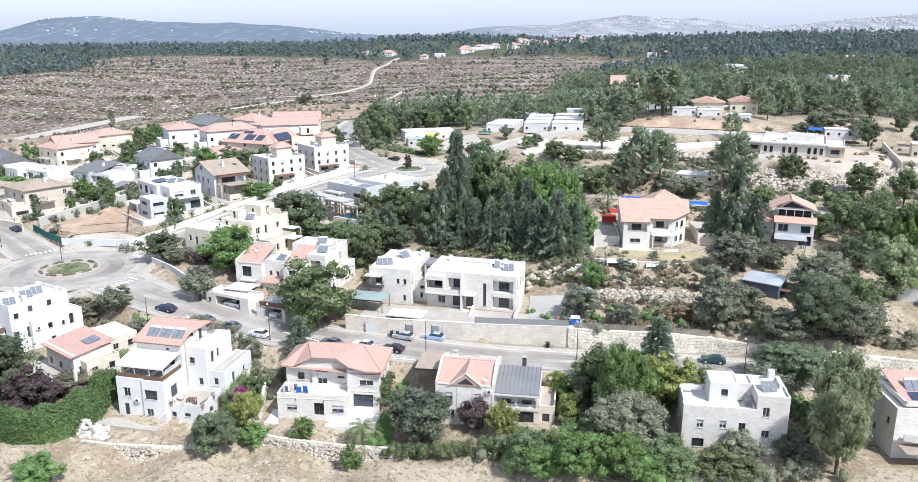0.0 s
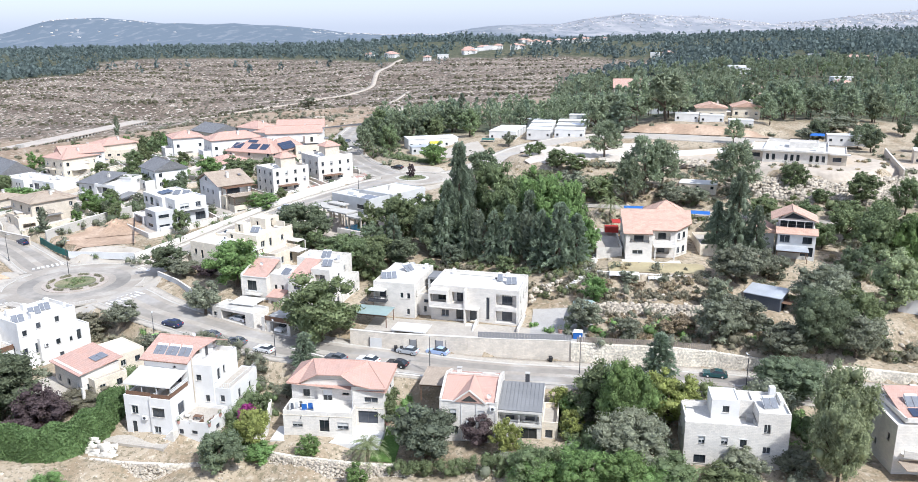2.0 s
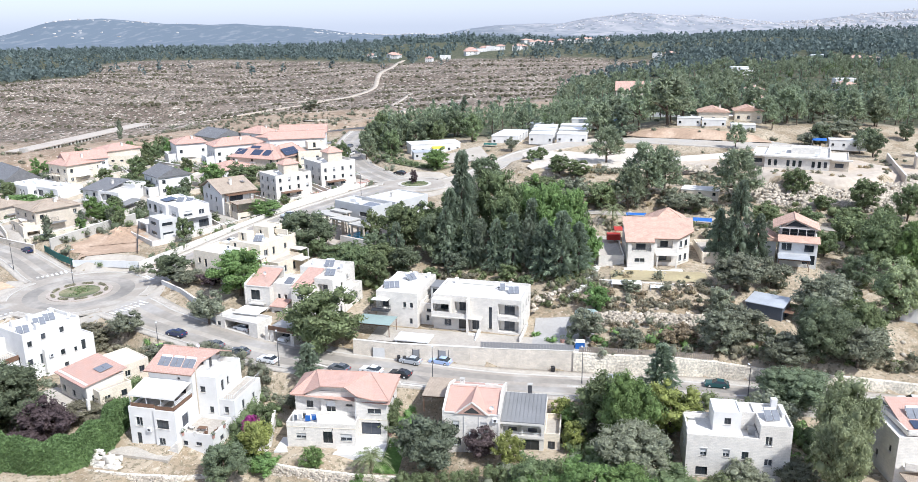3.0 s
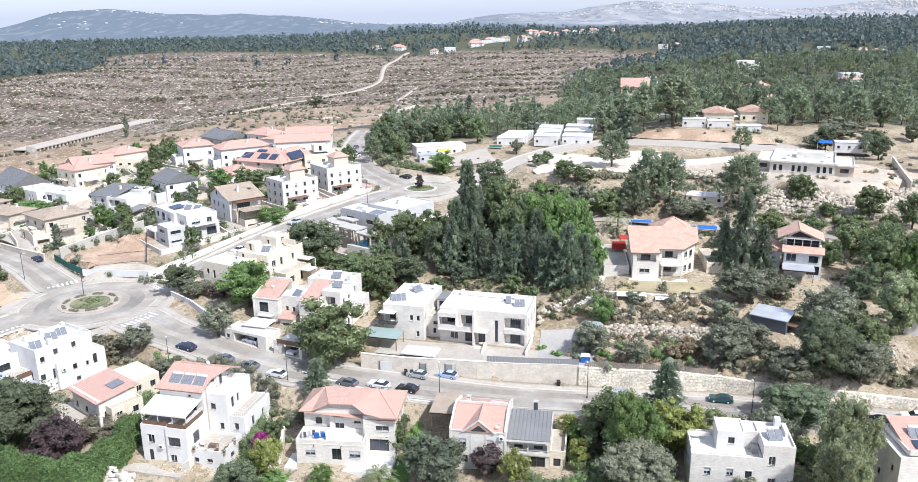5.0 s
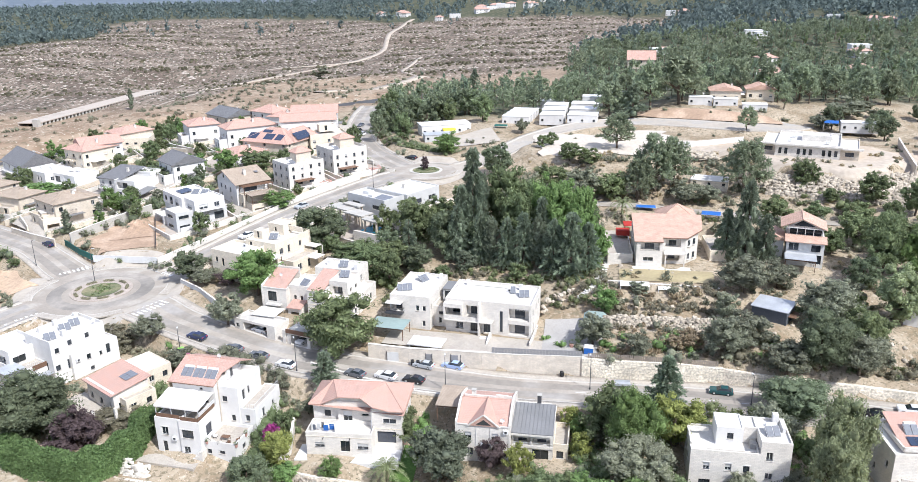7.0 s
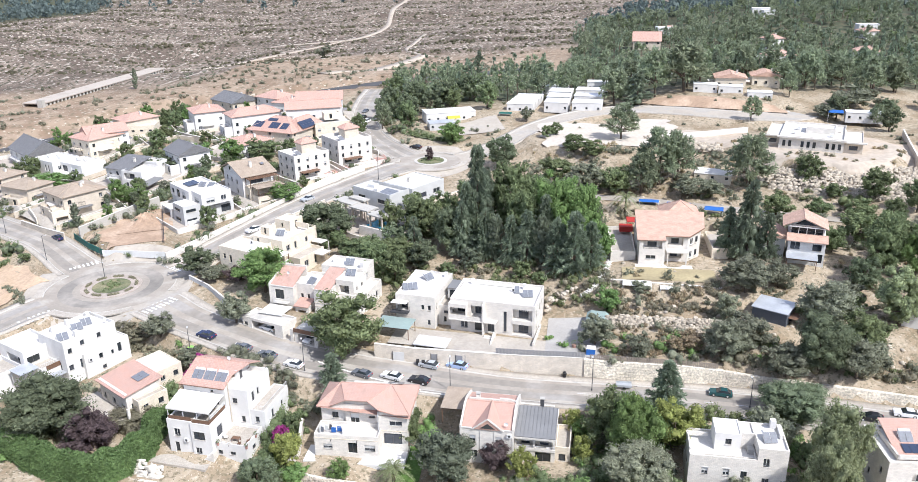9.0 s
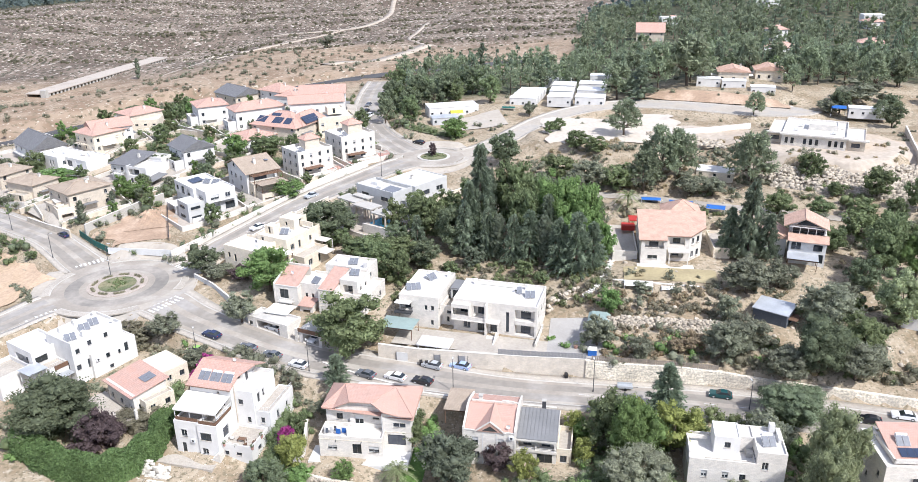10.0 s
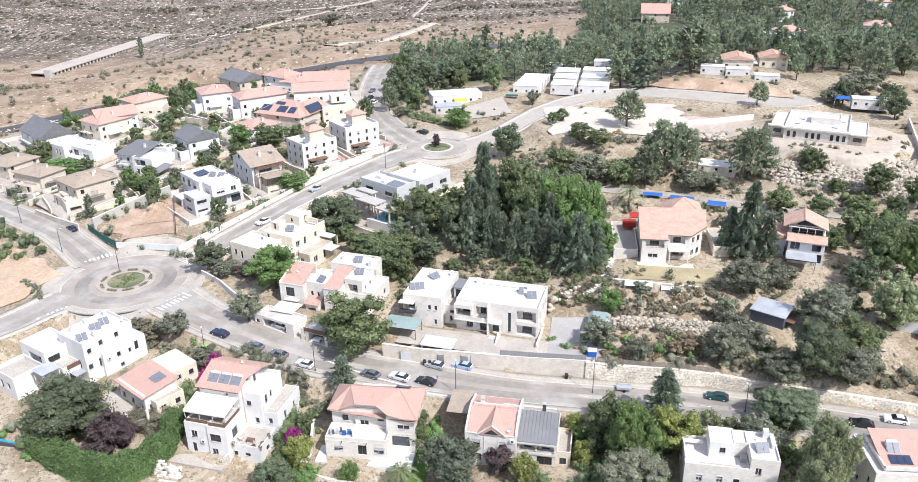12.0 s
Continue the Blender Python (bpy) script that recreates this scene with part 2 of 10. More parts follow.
# blue haze over the far woods is mixed into this needle colour
WOODS = leaf("hazy_wood_needles", (0.152, 0.192, 0.178), 0)
FAR_TOWN = shader("far_town_walls", (0.44, 0.42, 0.41), 0.9, 0.1, 1, 0.2, 0, island=0.3)
HEATH = leaf("heath_scrub", (0.15, 0.14, 0.09), 0)


# ---- lie of the land ----
SPOTS_SLOPE = [(-57, 114, -8.4), (-43, 112, -9), (-9, 112, -10.2), (40, 100, -9.8), (0, 92, -13), (-80, 95, -11.5), (80, 88, -10.5),
               (-26, 118, -8.0), (2, 120, -8.0), (43, 112, -7.5), (-50, 122, -7.0), (-66, 122, -7.0), (-75, 140, -4.5), (-90, 133, -5.0),
               (-78, 118, -8.0), (-20, 106.5, -11.4), (-32, 107.5, -11.0), (-50, 105.5, -10.8), (20, 118, -7.5), (68, 112, -7.5), (-100, 112, -8.5), (-120, 130, -4)]
SPOTS_TERRACE = [(-25, 165, 1.0), (0, 162, -0.8), (-14, 158, -0.8), (12, 152, -0.8), (22, 143.5, -0.9), (16, 150, -0.9), (24, 154, 0), (47, 141.5, -0.8), (34, 143, -0.6),
                 (42, 149, -0.3), (42, 155, 3), (53, 165, 4.9), (31, 167, 4.9), (45, 180, 5.4), (50, 196, 6.0), (62, 151, 2.3), (66, 142, -0.5),
                 (85, 150, 2.0), (78, 182, 6.5), (100, 172, 6.5), (100, 140, 0.0), (130, 150, 4), (140, 190, 10), (84, 134, -2.2), (110, 128, -1.5), (-42, 163, 0.5)]
SPOTS_QUARTER = [(-117, 209, 4.2), (-90, 198, 3.8), (-82, 194, 3.4), (-140, 175, -1), (-170, 200, -1), (-125, 225, 4.5), (-122, 252, 4.2), (-88, 218, 4.4),
                 (-136, 288, 8.8), (-150, 288, 7.5), (-175, 288, 2), (-155, 240, 2.8), (-152, 270, 2.2), (-68, 236, 6.6), (-56, 240, 7.3), (-48, 262, 8.6), (-105, 266, 7), (-140, 310, 7.5),
                 (-85, 285, 9.5), (-70, 290, 10.2), (-66, 310, 11), (-66, 330, 11), (-112, 325, 8.5), (-95, 312, 9.5), (-113, 350, 8), (-92, 345, 10), (-54, 186, 3.2)]
SPOTS_GROVE = [(-22, 222, 8.6), (0, 185, 2.5), (5, 205, 6), (-25, 195, 4.5), (20, 190, 5), (20, 220, 8), (60, 212, 8.5), (90, 215, 11), (120, 212, 11.5), (20, 242, 11.0),
               (45, 250, 15.2), (30, 262, 14.8), (113, 240, 17), (96, 250, 17), (68, 278, 16), (140, 250, 16), (-10, 285, 11), (10, 318, 15), (15, 345, 13.5), (40, 340, 15),
               (92, 322, 20.5), (102, 332, 22), (150, 330, 20), (200, 250, 16), (60, 235, 13.0), (40, 225, 9.5), (-20, 300, 12), (180, 200, 13)]
SPOTS_FAR = [(-190, 340, -5), (-110, 385, 1), (-50, 420, 8), (-90, 840, -3), (-220, 850, -3), (-270, 790, -9), (-139, 690, -7), (-60, 560, -2), (0, 480, 7),
             (-420, 980, 4), (-290, 549, -19), (-284, 497, -19), (-270, 690, -20), (-78, 975, 8), (102, 1166, 26), (24, 1078, 16), (147, 953, 12), (105, 481, 17),
             (243, 668, 20), (302, 634, 24), (269, 1280, 34), (-400, 1250, 14)]
SPOTS_RIM = [(-400, 600, -22), (-300, 350, -12), (400, 900, 30), (300, 400, 22), (-700, 900, -14), (-250, 1250, 14), (500, 1300, 38), (200, 150, 5), (-250, 200, -8),
             (0, 1450, 32), (-600, 1500, 16), (60, 760, 5), (700, 700, 30), (200, 40, -14), (-200, 40, -16), (0, 0, -18), (-900, 2000, 10), (0, 2000, 34), (900, 2000, 45), (0, 3200, 30),
             (-1800, 2500, 0), (1800, 2500, 40), (-1500, 500, -20), (1500, 500, 25)]
SPOTS = np.array(SPOTS_SLOPE + SPOTS_TERRACE + SPOTS_QUARTER + SPOTS_GROVE + SPOTS_FAR + SPOTS_RIM, float)

# centre lines: x, y, z, half width
STREET = [(135, 108, -3.4, 4.0), (98, 117.5, -4.0, 4.0), (80.7, 121.6, -4.2, 4.0), (64.4, 126.2, -4.3, 4.0), (43.3, 130.6, -4.3, 4.1), (26.1, 133.0, -4.4, 4.0),
          (8.5, 135.0, -4.2, 3.9), (-1.8, 136.6, -3.9, 4.2), (-12.0, 138.9, -3.6, 4.6), (-22.8, 141.0, -3.1, 4.8), (-34.0, 143.8, -2.6, 4.9), (-43.9, 147.4, -2.1, 4.9), (-55.1, 152.8, -1.2, 4.8), (-67.3, 159.4, -0.1, 5.0), (-76, 165.5, 0.5, 5.6)]
LANE_WEST = [(-100, 168, 0.6, 5.0), (-107, 159, 0.0, 4.5), (-116, 149, -0.6, 4.2), (-135, 130, -2, 4.0), (-160, 105, -5, 4)]
LANE_NORTH = [(-97, 181, 0.8, 5.0), (-107, 189, 1.2, 4.6), (-114.4, 195.4, 2.0, 4.2), (-122, 201.5, 2.8, 4.0), (-138, 212.0, 3.0, 3.8), (-151, 221.1, 2.6, 3.8), (-185, 245, 1.0, 3.8)]
HILL_ROAD = [(-84, 179, 0.8, 5.0), (-77.5, 184.6, 1.6, 4.4), (-69.5, 196.3, 3.5, 4.0), (-60.9, 208.5, 5.4, 4.0), (-51.6, 222.3, 7.0, 4.0), (-39.4, 237.0, 8.5, 4.2), (-29.0, 248.5, 9.3, 5.0), (-22, 254, 9.5, 6)]
UPPER_ROAD = [(-20, 260, 9.6, 6.0), (-28.5, 269.5, 10.0, 5.0), (-40.5, 293.1, 10.2, 4.6), (-48.5, 325.7, 10.4, 4.6), (-51.5, 365.3, 10.2, 4.6), (-52, 400, 9.5, 4.6)]
CREST_ROAD = [(-12, 259, 9.7, 5.5), (-3, 264.5, 10.2, 4.2), (6, 271, 11.5, 3.8), (14, 280, 13.2, 3.6), (23, 291, 14.6, 3.6), (35, 300.5, 15.6, 4.4), (48, 306, 16.4, 5.0), (62, 307, 16.8, 5.6), (80, 301, 17.0, 6.2), (100, 291.5, 17.0, 6.4), (114, 290.5, 17.0, 6.4), (121, 294, 17, 5.5)]
HIGHWAY = [(-420, 230, -14, 6), (-290, 290, -10.5, 6), (-222, 334, -6.5, 6), (-191, 362, -4, 6), (-155, 388, -1.5, 6), (-115, 412, 1.5, 6), (-50, 440, 6.5, 6), (40, 470, 9, 6)]
GROVE_LANE = [(33, 218.5, 9.2, 2.4), (46, 216.5, 8.8, 2.6), (60, 212.5, 8.3, 2.6), (84, 203, 8.6, 2.2), (110, 193, 8.8, 2)]
ROADS = [STREET, LANE_WEST, LANE_NORTH, HILL_ROAD, UPPER_ROAD, CREST_ROAD, HIGHWAY, GROVE_LANE]


def spline(nodes, step=2.0):
    """Nodes of any width, rounded into a dense line (Catmull-Rom)."""
    p = np.array(nodes, float)
    p = np.vstack([2 * p[0] - p[1], p, 2 * p[-1] - p[-2]])
    out = []
    for i in range(1, len(p) - 2):
        n = max(2, int(np.linalg.norm(p[i + 1][:2] - p[i][:2]) / step))
        for k in range(n):
            t = k / n
            out.append(0.5 * (2 * p[i] + (p[i + 1] - p[i - 1]) * t + (2 * p[i - 1] - 5 * p[i] + 4 * p[i + 1] - p[i + 2]) * t * t
                              + (3 * p[i] - p[i - 1] - 3 * p[i + 1] + p[i + 2]) * t ** 3))
    out.append(p[-2])
    return np.array(out)


ROAD_LINES = [spline(r) for r in ROADS]
CIRCLES = [(-91.2, 175.0, 0.7, 16.0), (-16.7, 258.6, 9.6, 11.5)]
for line_ in ROAD_LINES:
    for cx_, cy_, cz_, r_ in CIRCLES:
        k_ = np.clip((np.hypot(line_[:, 0] - cx_, line_[:, 1] - cy_) - r_) / 12.0, 0, 1)
        line_[:, 2] = cz_ + (line_[:, 2] - cz_) * k_ * k_ * (3 - 2 * k_)
# level yards: x, y, z, reach
YARDS = [(-90, 203, 3.9, 9), (34, 272, 15.2, 17), (54, 272, 15.5, 15), (108, 245, 17.1, 21), (45, 172, 5.2, 9), (16, 149, -0.9, 7), (-11, 152, -0.9, 7)]


def lie(x, y):
    """Height of the open ground at arrays x, y."""
    x, y = np.asarray(x, float), np.asarray(y, float)
    shape = x.shape
    x, y = x.ravel(), y.ravel()
    z = np.empty_like(x)
    for a in range(0, len(x), 20000):
        s = slice(a, a + 20000)
        d = (x[s, None] - SPOTS[:, 0]) ** 2 + (y[s, None] - SPOTS[:, 1]) ** 2
        w = 1 / (d + 4.0) ** 1.7
        z[s] = (w * SPOTS[:, 2]).sum(1) / w.sum(1)
    # far ridges that close the view
    z += (98 / (1 + np.exp(-(x + 1835) / 45)) * np.exp(-np.maximum(x + 1640, 0) / 1400) / (1 + np.exp((x + 560) / 70)) + 3 * np.sin(x / 90) + 2 * np.sin(x / 31 + 2)) * np.exp(-((y - 3500) / 500) ** 2) * np.clip((y - 2500) / 600, 0, 1)
    z += (48 / (1 + np.exp(-(x - 60) / 90)) + 45 * np.exp(-((x - 800) / 260) ** 2) + 28 * np.exp(-((x - 1160) / 180) ** 2) + 58 * np.exp(-((x - 2150) / 330) ** 2) + 3 * np.sin(x / 130 + 1) + 2 * np.sin(x / 41)) * np.exp(-((y - 3900) / 500) ** 2) * np.clip((y - 2800) / 600, 0, 1)
    for cx, cy, cz, reach in YARDS:
        k = np.clip((np.hypot(x - cx, y - cy) - reach) / 5.0, 0, 1)
        z = cz + (z - cz) * k * k * (3 - 2 * k)
    for line in ROAD_LINES:
        lo, hi = line.min(0), line.max(0)
        near = np.nonzero((x > lo[0] - 14) & (x < hi[0] + 14) & (y > lo[1] - 14) & (y < hi[1] + 14))[0]
        for a in range(0, len(near), 8000):
            i = near[a:a + 8000]
            d = np.hypot(x[i, None] - line[:, 0], y[i, None] - line[:, 1])
            j = d.argmin(1)
            k = np.clip((d[np.arange(len(i)), j] - line[j, 3] - 1.6) / 3.5, 0, 1)
            k = k * k * (3 - 2 * k)
            z[i] = (line[j, 2] - 0.12) + (z[i] - line[j, 2] + 0.12) * k
    for cx, cy, cz, r in CIRCLES:
        k = np.clip((np.hypot(x - cx, y - cy) - r) / 4.0, 0, 1)
        z = (cz - 0.12) + (z - cz + 0.12) * k * k * (3 - 2 * k)
    # bank behind the street's long stone wall: cut sharply along it
    for (x0, y0, zlo), (x1, y1, zhi), top0, top1 in WALL_CUTS:
        dx, dy = x1 - x0, y1 - y0
        n = math.hypot(dx, dy)
        u = ((x - x0) * dx + (y - y0) * dy) / n
        v = (-(x - x0) * dy + (y - y0) * dx) / n
        m = (u > -0.3) & (u < n + 0.3) & (v > 0.3) & (v < 8)
        top = top0 + (top1 - top0) * np.clip(u / n, 0, 1)
        k = np.clip((v - 4) / 4, 0, 1)
        z = np.where(m, np.maximum(z, top + (z - top) * k), z)
        m = (u > -0.3) & (u < n + 0.3) & (v <= 0.3) & (v > -6)
        low = zlo + (zhi - zlo) * np.clip(u / n, 0, 1)
        z = np.where(m, np.minimum(z, low), z)
    return z.reshape(shape)


# lines where the ground steps up behind a wall: start and end with the foot's height, then the two heights behind it
WALL_CUTS = [((-22.5, 146.6, -3.3), (1, 142.9, -4.0), -0.9, -0.9), ((1, 142.9, -4.0), (21, 140.8, -4.3), -0.9, -0.9), ((21, 140.8, -4.3), (48, 137.4, -4.4), -0.8, -0.9),
             ((48, 137.4, -4.4), (62, 134.6, -4.4), -1.6, -2.2), ((62, 134.6, -4.4), (98, 124.5, -4.1), -2.2, -2.2)]


def at(x, y):
    return float(lie(np.array([x]), np.array([y]))[0])


# ---- building blocks ----
class Geo:
    """Corners and faces of one mesh."""

    def __init__(self):
        self.v, self.f = [], []

    def face(self, *pts):
        k = len(self.v)
        self.v += [tuple(p) for p in pts]
        self.f.append(tuple(range(k, k + len(pts))))
        return self

    def box(self, x0, y0, z0, x1, y1, z1):
        p = [(x, y, z) for z in (z0, z1) for x, y in ((x0, y0), (x1, y0), (x1, y1), (x0, y1))]
        k = len(self.v)
        self.v += p
        self.f += [tuple(k + i for i in q) for q in ((3, 2, 1, 0), (4, 5, 6, 7), (0, 1, 5, 4), (1, 2, 6, 5), (2, 3, 7, 6), (3, 0, 4, 7))]
        return self

    def hull(self, low, high):
        """A body between two rings of corners."""
        n, k = len(low), len(self.v)
        self.v += [tuple(p) for p in low] + [tuple(p) for p in high]
        self.f.append(tuple(k + i for i in reversed(range(n))))
        self.f.append(tuple(k + n + i for i in range(n)))
        self.f += [(k + i, k + (i + 1) % n, k + n + (i + 1) % n, k + n + i) for i in range(n)]
        return self

    def rod(self, a, b, r, sides=6, r2=None):
        a, b = Vector(a), Vector(b)
        d = (b - a).normalized()
        u = d.orthogonal().normalized()
        w = d.cross(u)
        ring = [u * math.cos(2 * math.pi * i / sides) + w * math.sin(2 * math.pi * i / sides) for i in range(sides)]
        return self.hull([a + q * r for q in ring], [b + q * (r if r2 is None else r2) for q in ring])

    def mesh(self, name, mat):
        me = bpy.data.meshes.new(name)
        me.from_pydata(self.v, [], self.f)
        me.materials.append(mat)
        lay = me.uv_layers.new(name="UVMap")
        uv = np.empty((len(me.loops), 2), np.float32)
        for p in me.polygons:
            n = p.normal
            if abs(n.z) > 0.98 or n.length < 0.5:
                t, s = Vector((1, 0, 0)), Vector((0, 1, 0))
            else:
                t = Vector((0, 0, 1)).cross(n).normalized()
                s = n.cross(t)
            for i in p.loop_indices:
                q = me.vertices[me.loops[i].vertex_index].co
                uv[i] = q.dot(t), q.dot(s)
        lay.data.foreach_set("uv", uv.ravel())
        return me


def part(name, geo, material, parent=None, label="", m=None):
    """One mesh object, from a Geo or from a ready mesh, under a thing or a part."""
    ob = new(name, geo.mesh(name, material) if isinstance(geo, Geo) else geo)
    if parent:
        ob.parent = parent
    if m is not None:
        ob.matrix_basis = m
    return tagged(ob, label)


def thing(name, x, y, z, yaw, label, category, group=""):
    ob = new(name)
    ob.empty_display_size = 0.5
    ob.matrix_basis = pose(x, y, z, 0, 0, yaw)
    return tagged(ob, label, category, group)


def quick_mesh(name, verts, quads, mat, smooth=False):
    """A large mesh from arrays; quads: rows of four corners."""
    me = bpy.data.meshes.new(name)
    verts, quads = np.asarray(verts, np.float32), np.asarray(quads, np.int32)
    me.vertices.add(len(verts))
    me.vertices.foreach_set("co", verts.ravel())
    k = quads.shape[1]
    me.loops.add(quads.size)
    me.loops.foreach_set("vertex_index", quads.ravel())
    me.polygons.add(len(quads))
    me.polygons.foreach_set("loop_start", np.arange(0, quads.size, k, dtype=np.int32))
    if smooth:
        me.polygons.foreach_set("use_smooth", np.ones(len(quads), bool))
    me.update(calc_edges=True)
    me.materials.append(mat)
    return me


# ---- the ground: one sheet to the horizon ----
def stations(knots):
    out = []
    for (a, step), (b, _) in zip(knots, knots[1:]):
        out += list(np.arange(a, b, step))
    return np.array(out + [knots[-1][0]])


def ground_material():
    m = bpy.data.materials.new("dry_ground")
    m.use_nodes = True
    t = m.node_tree
    n, l = t.nodes, t.links
    b = n["Principled BSDF"]
    b.inputs["Roughness"].default_value, b.inputs["Specular IOR Level"].default_value = 1.0, 0.1
    pos = n.new("ShaderNodeNewGeometry").outputs["Position"]

    def noise_at(scale, detail=5, stretch=(1, 1, 1)):
        mp = n.new("ShaderNodeMapping")
        mp.inputs["Scale"].default_value = stretch
        l.new(pos, mp.inputs["Vector"])
        q = n.new("ShaderNodeTexNoise")
        q.inputs["Scale"].default_value, q.inputs["Detail"].default_value = scale, detail
        l.new(mp.outputs[0], q.inputs["Vector"])
        return q.outputs["Fac"]

    def ramp(val, lo, hi):
        r = n.new("ShaderNodeMapRange")
        r.inputs[1].default_value, r.inputs[2].default_value = lo, hi
        l.new(val, r.inputs[0])
        return r.outputs[0]

    def mix(a, c, fac):
        x = n.new("ShaderNodeMix")
        x.data_type = "RGBA"
        for sock, val in ((x.inputs[6], a), (x.inputs[7], c)):
            if isinstance(val, tuple):
                sock.default_value = (*val, 1)
            else:
                l.new(val, sock)
        l.new(fac, x.inputs[0])
        return x.outputs[2]

    def cover(name):
        a = n.new("ShaderNodeAttribute")
        a.attribute_name = name
        return a.outputs["Fac"]

    # village soil: pale dust, dry grass, brown patches
    soil = mix((0.38, 0.315, 0.23), (0.27, 0.21, 0.14), ramp(noise_at(0.12, 6), 0.45, 0.62))
    soil = mix(soil, (0.47, 0.41, 0.325), ramp(noise_at(0.7, 8), 0.56, 0.74))
    soil = mix(soil, (0.20, 0.17, 0.115), ramp(noise_at(1.1, 9), 0.52, 0.64))
    soil = mix(soil, (0.56, 0.50, 0.42), ramp(noise_at(3.2, 4), 0.62, 0.70))
    soil = mix(soil, (0.13, 0.115, 0.075), ramp(noise_at(2.6, 5), 0.60, 0.68))
    # heath: dark scrub between long pale ledges of rock
    heath = mix((0.235, 0.19, 0.152), (0.135, 0.105, 0.084), ramp(noise_at(0.03, 8), 0.40, 0.58))
    heath = mix(heath, (0.075, 0.072, 0.05), ramp(noise_at(0.35, 6, (1.0, 0.5, 1)), 0.52, 0.60))
    heath = mix(heath, (0.48, 0.43, 0.37), ramp(noise_at(0.30, 8, (0.9, 0.7, 1)), 0.58, 0.66))
    straw = mix((0.34, 0.262, 0.19), (0.25, 0.18, 0.125), ramp(noise_at(0.06, 6), 0.42, 0.6))
    straw = mix(straw, (0.19, 0.155, 0.105), ramp(noise_at(0.35, 7), 0.53, 0.64))
    straw = mix(straw, (0.50, 0.45, 0.37), ramp(noise_at(0.5, 7), 0.60, 0.68))
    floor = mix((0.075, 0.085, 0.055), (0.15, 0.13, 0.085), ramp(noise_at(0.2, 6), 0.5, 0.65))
    # aerial haze put into the colour: bluish grey for both distant ridges
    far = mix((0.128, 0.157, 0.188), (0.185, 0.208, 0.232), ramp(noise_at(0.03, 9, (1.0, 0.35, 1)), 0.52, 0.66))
    hazy_pale_hill = mix((0.24, 0.25, 0.272), (0.34, 0.335, 0.34), ramp(noise_at(0.012, 9, (1.0, 0.5, 1)), 0.42, 0.60))
    hazy_pale_hill = mix(hazy_pale_hill, (0.185, 0.205, 0.225), ramp(noise_at(0.03, 8, (1.0, 0.5, 1)), 0.54, 0.62))
    out = mix(soil, straw, cover("straw"))
    out = mix(out, heath, cover("heath"))
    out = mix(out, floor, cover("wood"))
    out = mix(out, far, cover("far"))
    out = mix(out, hazy_pale_hill, cover("hazy_pale_hill"))
    l.new(out, b.inputs["Base Color"])
    bp = n.new("ShaderNodeBump")
    bp.inputs["Strength"].default_value, bp.inputs["Distance"].default_value = 0.6, 0.25
    l.new(noise_at(1.2, 7), bp.inputs["Height"])
    l.new(bp.outputs[0], b.inputs["Normal"])
    return m


def soft(a, lo, hi):
    k = np.clip((a - lo) / (hi - lo), 0, 1)
    return k * k * (3 - 2 * k)


def wobble(x, y, s, seed):
    """Cheap smooth unevenness, about -1 to 1."""
    return (np.sin(x / s + seed) * np.cos(y / s * 1.3 + seed * 2) + np.sin((x + y) / s * 0.61 + seed * 3) * np.cos((x - y) / s * 0.83 - seed)) * 0.5


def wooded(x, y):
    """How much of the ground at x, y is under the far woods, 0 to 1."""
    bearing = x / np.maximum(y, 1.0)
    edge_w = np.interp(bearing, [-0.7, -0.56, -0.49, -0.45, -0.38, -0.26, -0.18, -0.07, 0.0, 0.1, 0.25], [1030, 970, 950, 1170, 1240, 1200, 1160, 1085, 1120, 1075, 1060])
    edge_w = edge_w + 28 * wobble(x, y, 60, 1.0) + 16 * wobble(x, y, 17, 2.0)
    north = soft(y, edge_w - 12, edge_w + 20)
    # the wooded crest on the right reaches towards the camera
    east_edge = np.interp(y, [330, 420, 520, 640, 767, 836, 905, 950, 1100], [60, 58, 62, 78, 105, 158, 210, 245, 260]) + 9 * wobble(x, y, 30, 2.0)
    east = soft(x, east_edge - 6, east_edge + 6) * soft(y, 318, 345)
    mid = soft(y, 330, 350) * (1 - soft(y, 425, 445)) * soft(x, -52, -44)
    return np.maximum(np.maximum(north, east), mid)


xs = stations([(-3800, 160), (-1400, 60), (-500, 15), (-200, 5), (-150, 1.6), (-100, 1.25), (100, 1.6), (150, 6), (300, 20), (700, 80), (1500, 170), (3800, 1)])
ys = stations([(-400, 60), (60, 4), (84, 1.2), (215, 1.6), (275, 1.5), (350, 3), (370, 6), (600, 12), (1000, 20), (1400, 60), (2600, 90), (4900, 1)])
gx, gy = np.meshgrid(xs, ys)
gz = lie(gx, gy)
gz += 0.10 * wobble(gx, gy, 2.3, 0.5) * (gy < 330) + 0.6 * wobble(gx, gy, 37, 4) * soft(gy, 430, 560)
for cx, cy, cz, r in CIRCLES:
    gz = np.where(np.hypot(gx - cx, gy - cy) < r + 2, np.minimum(gz, cz - 0.1), gz)
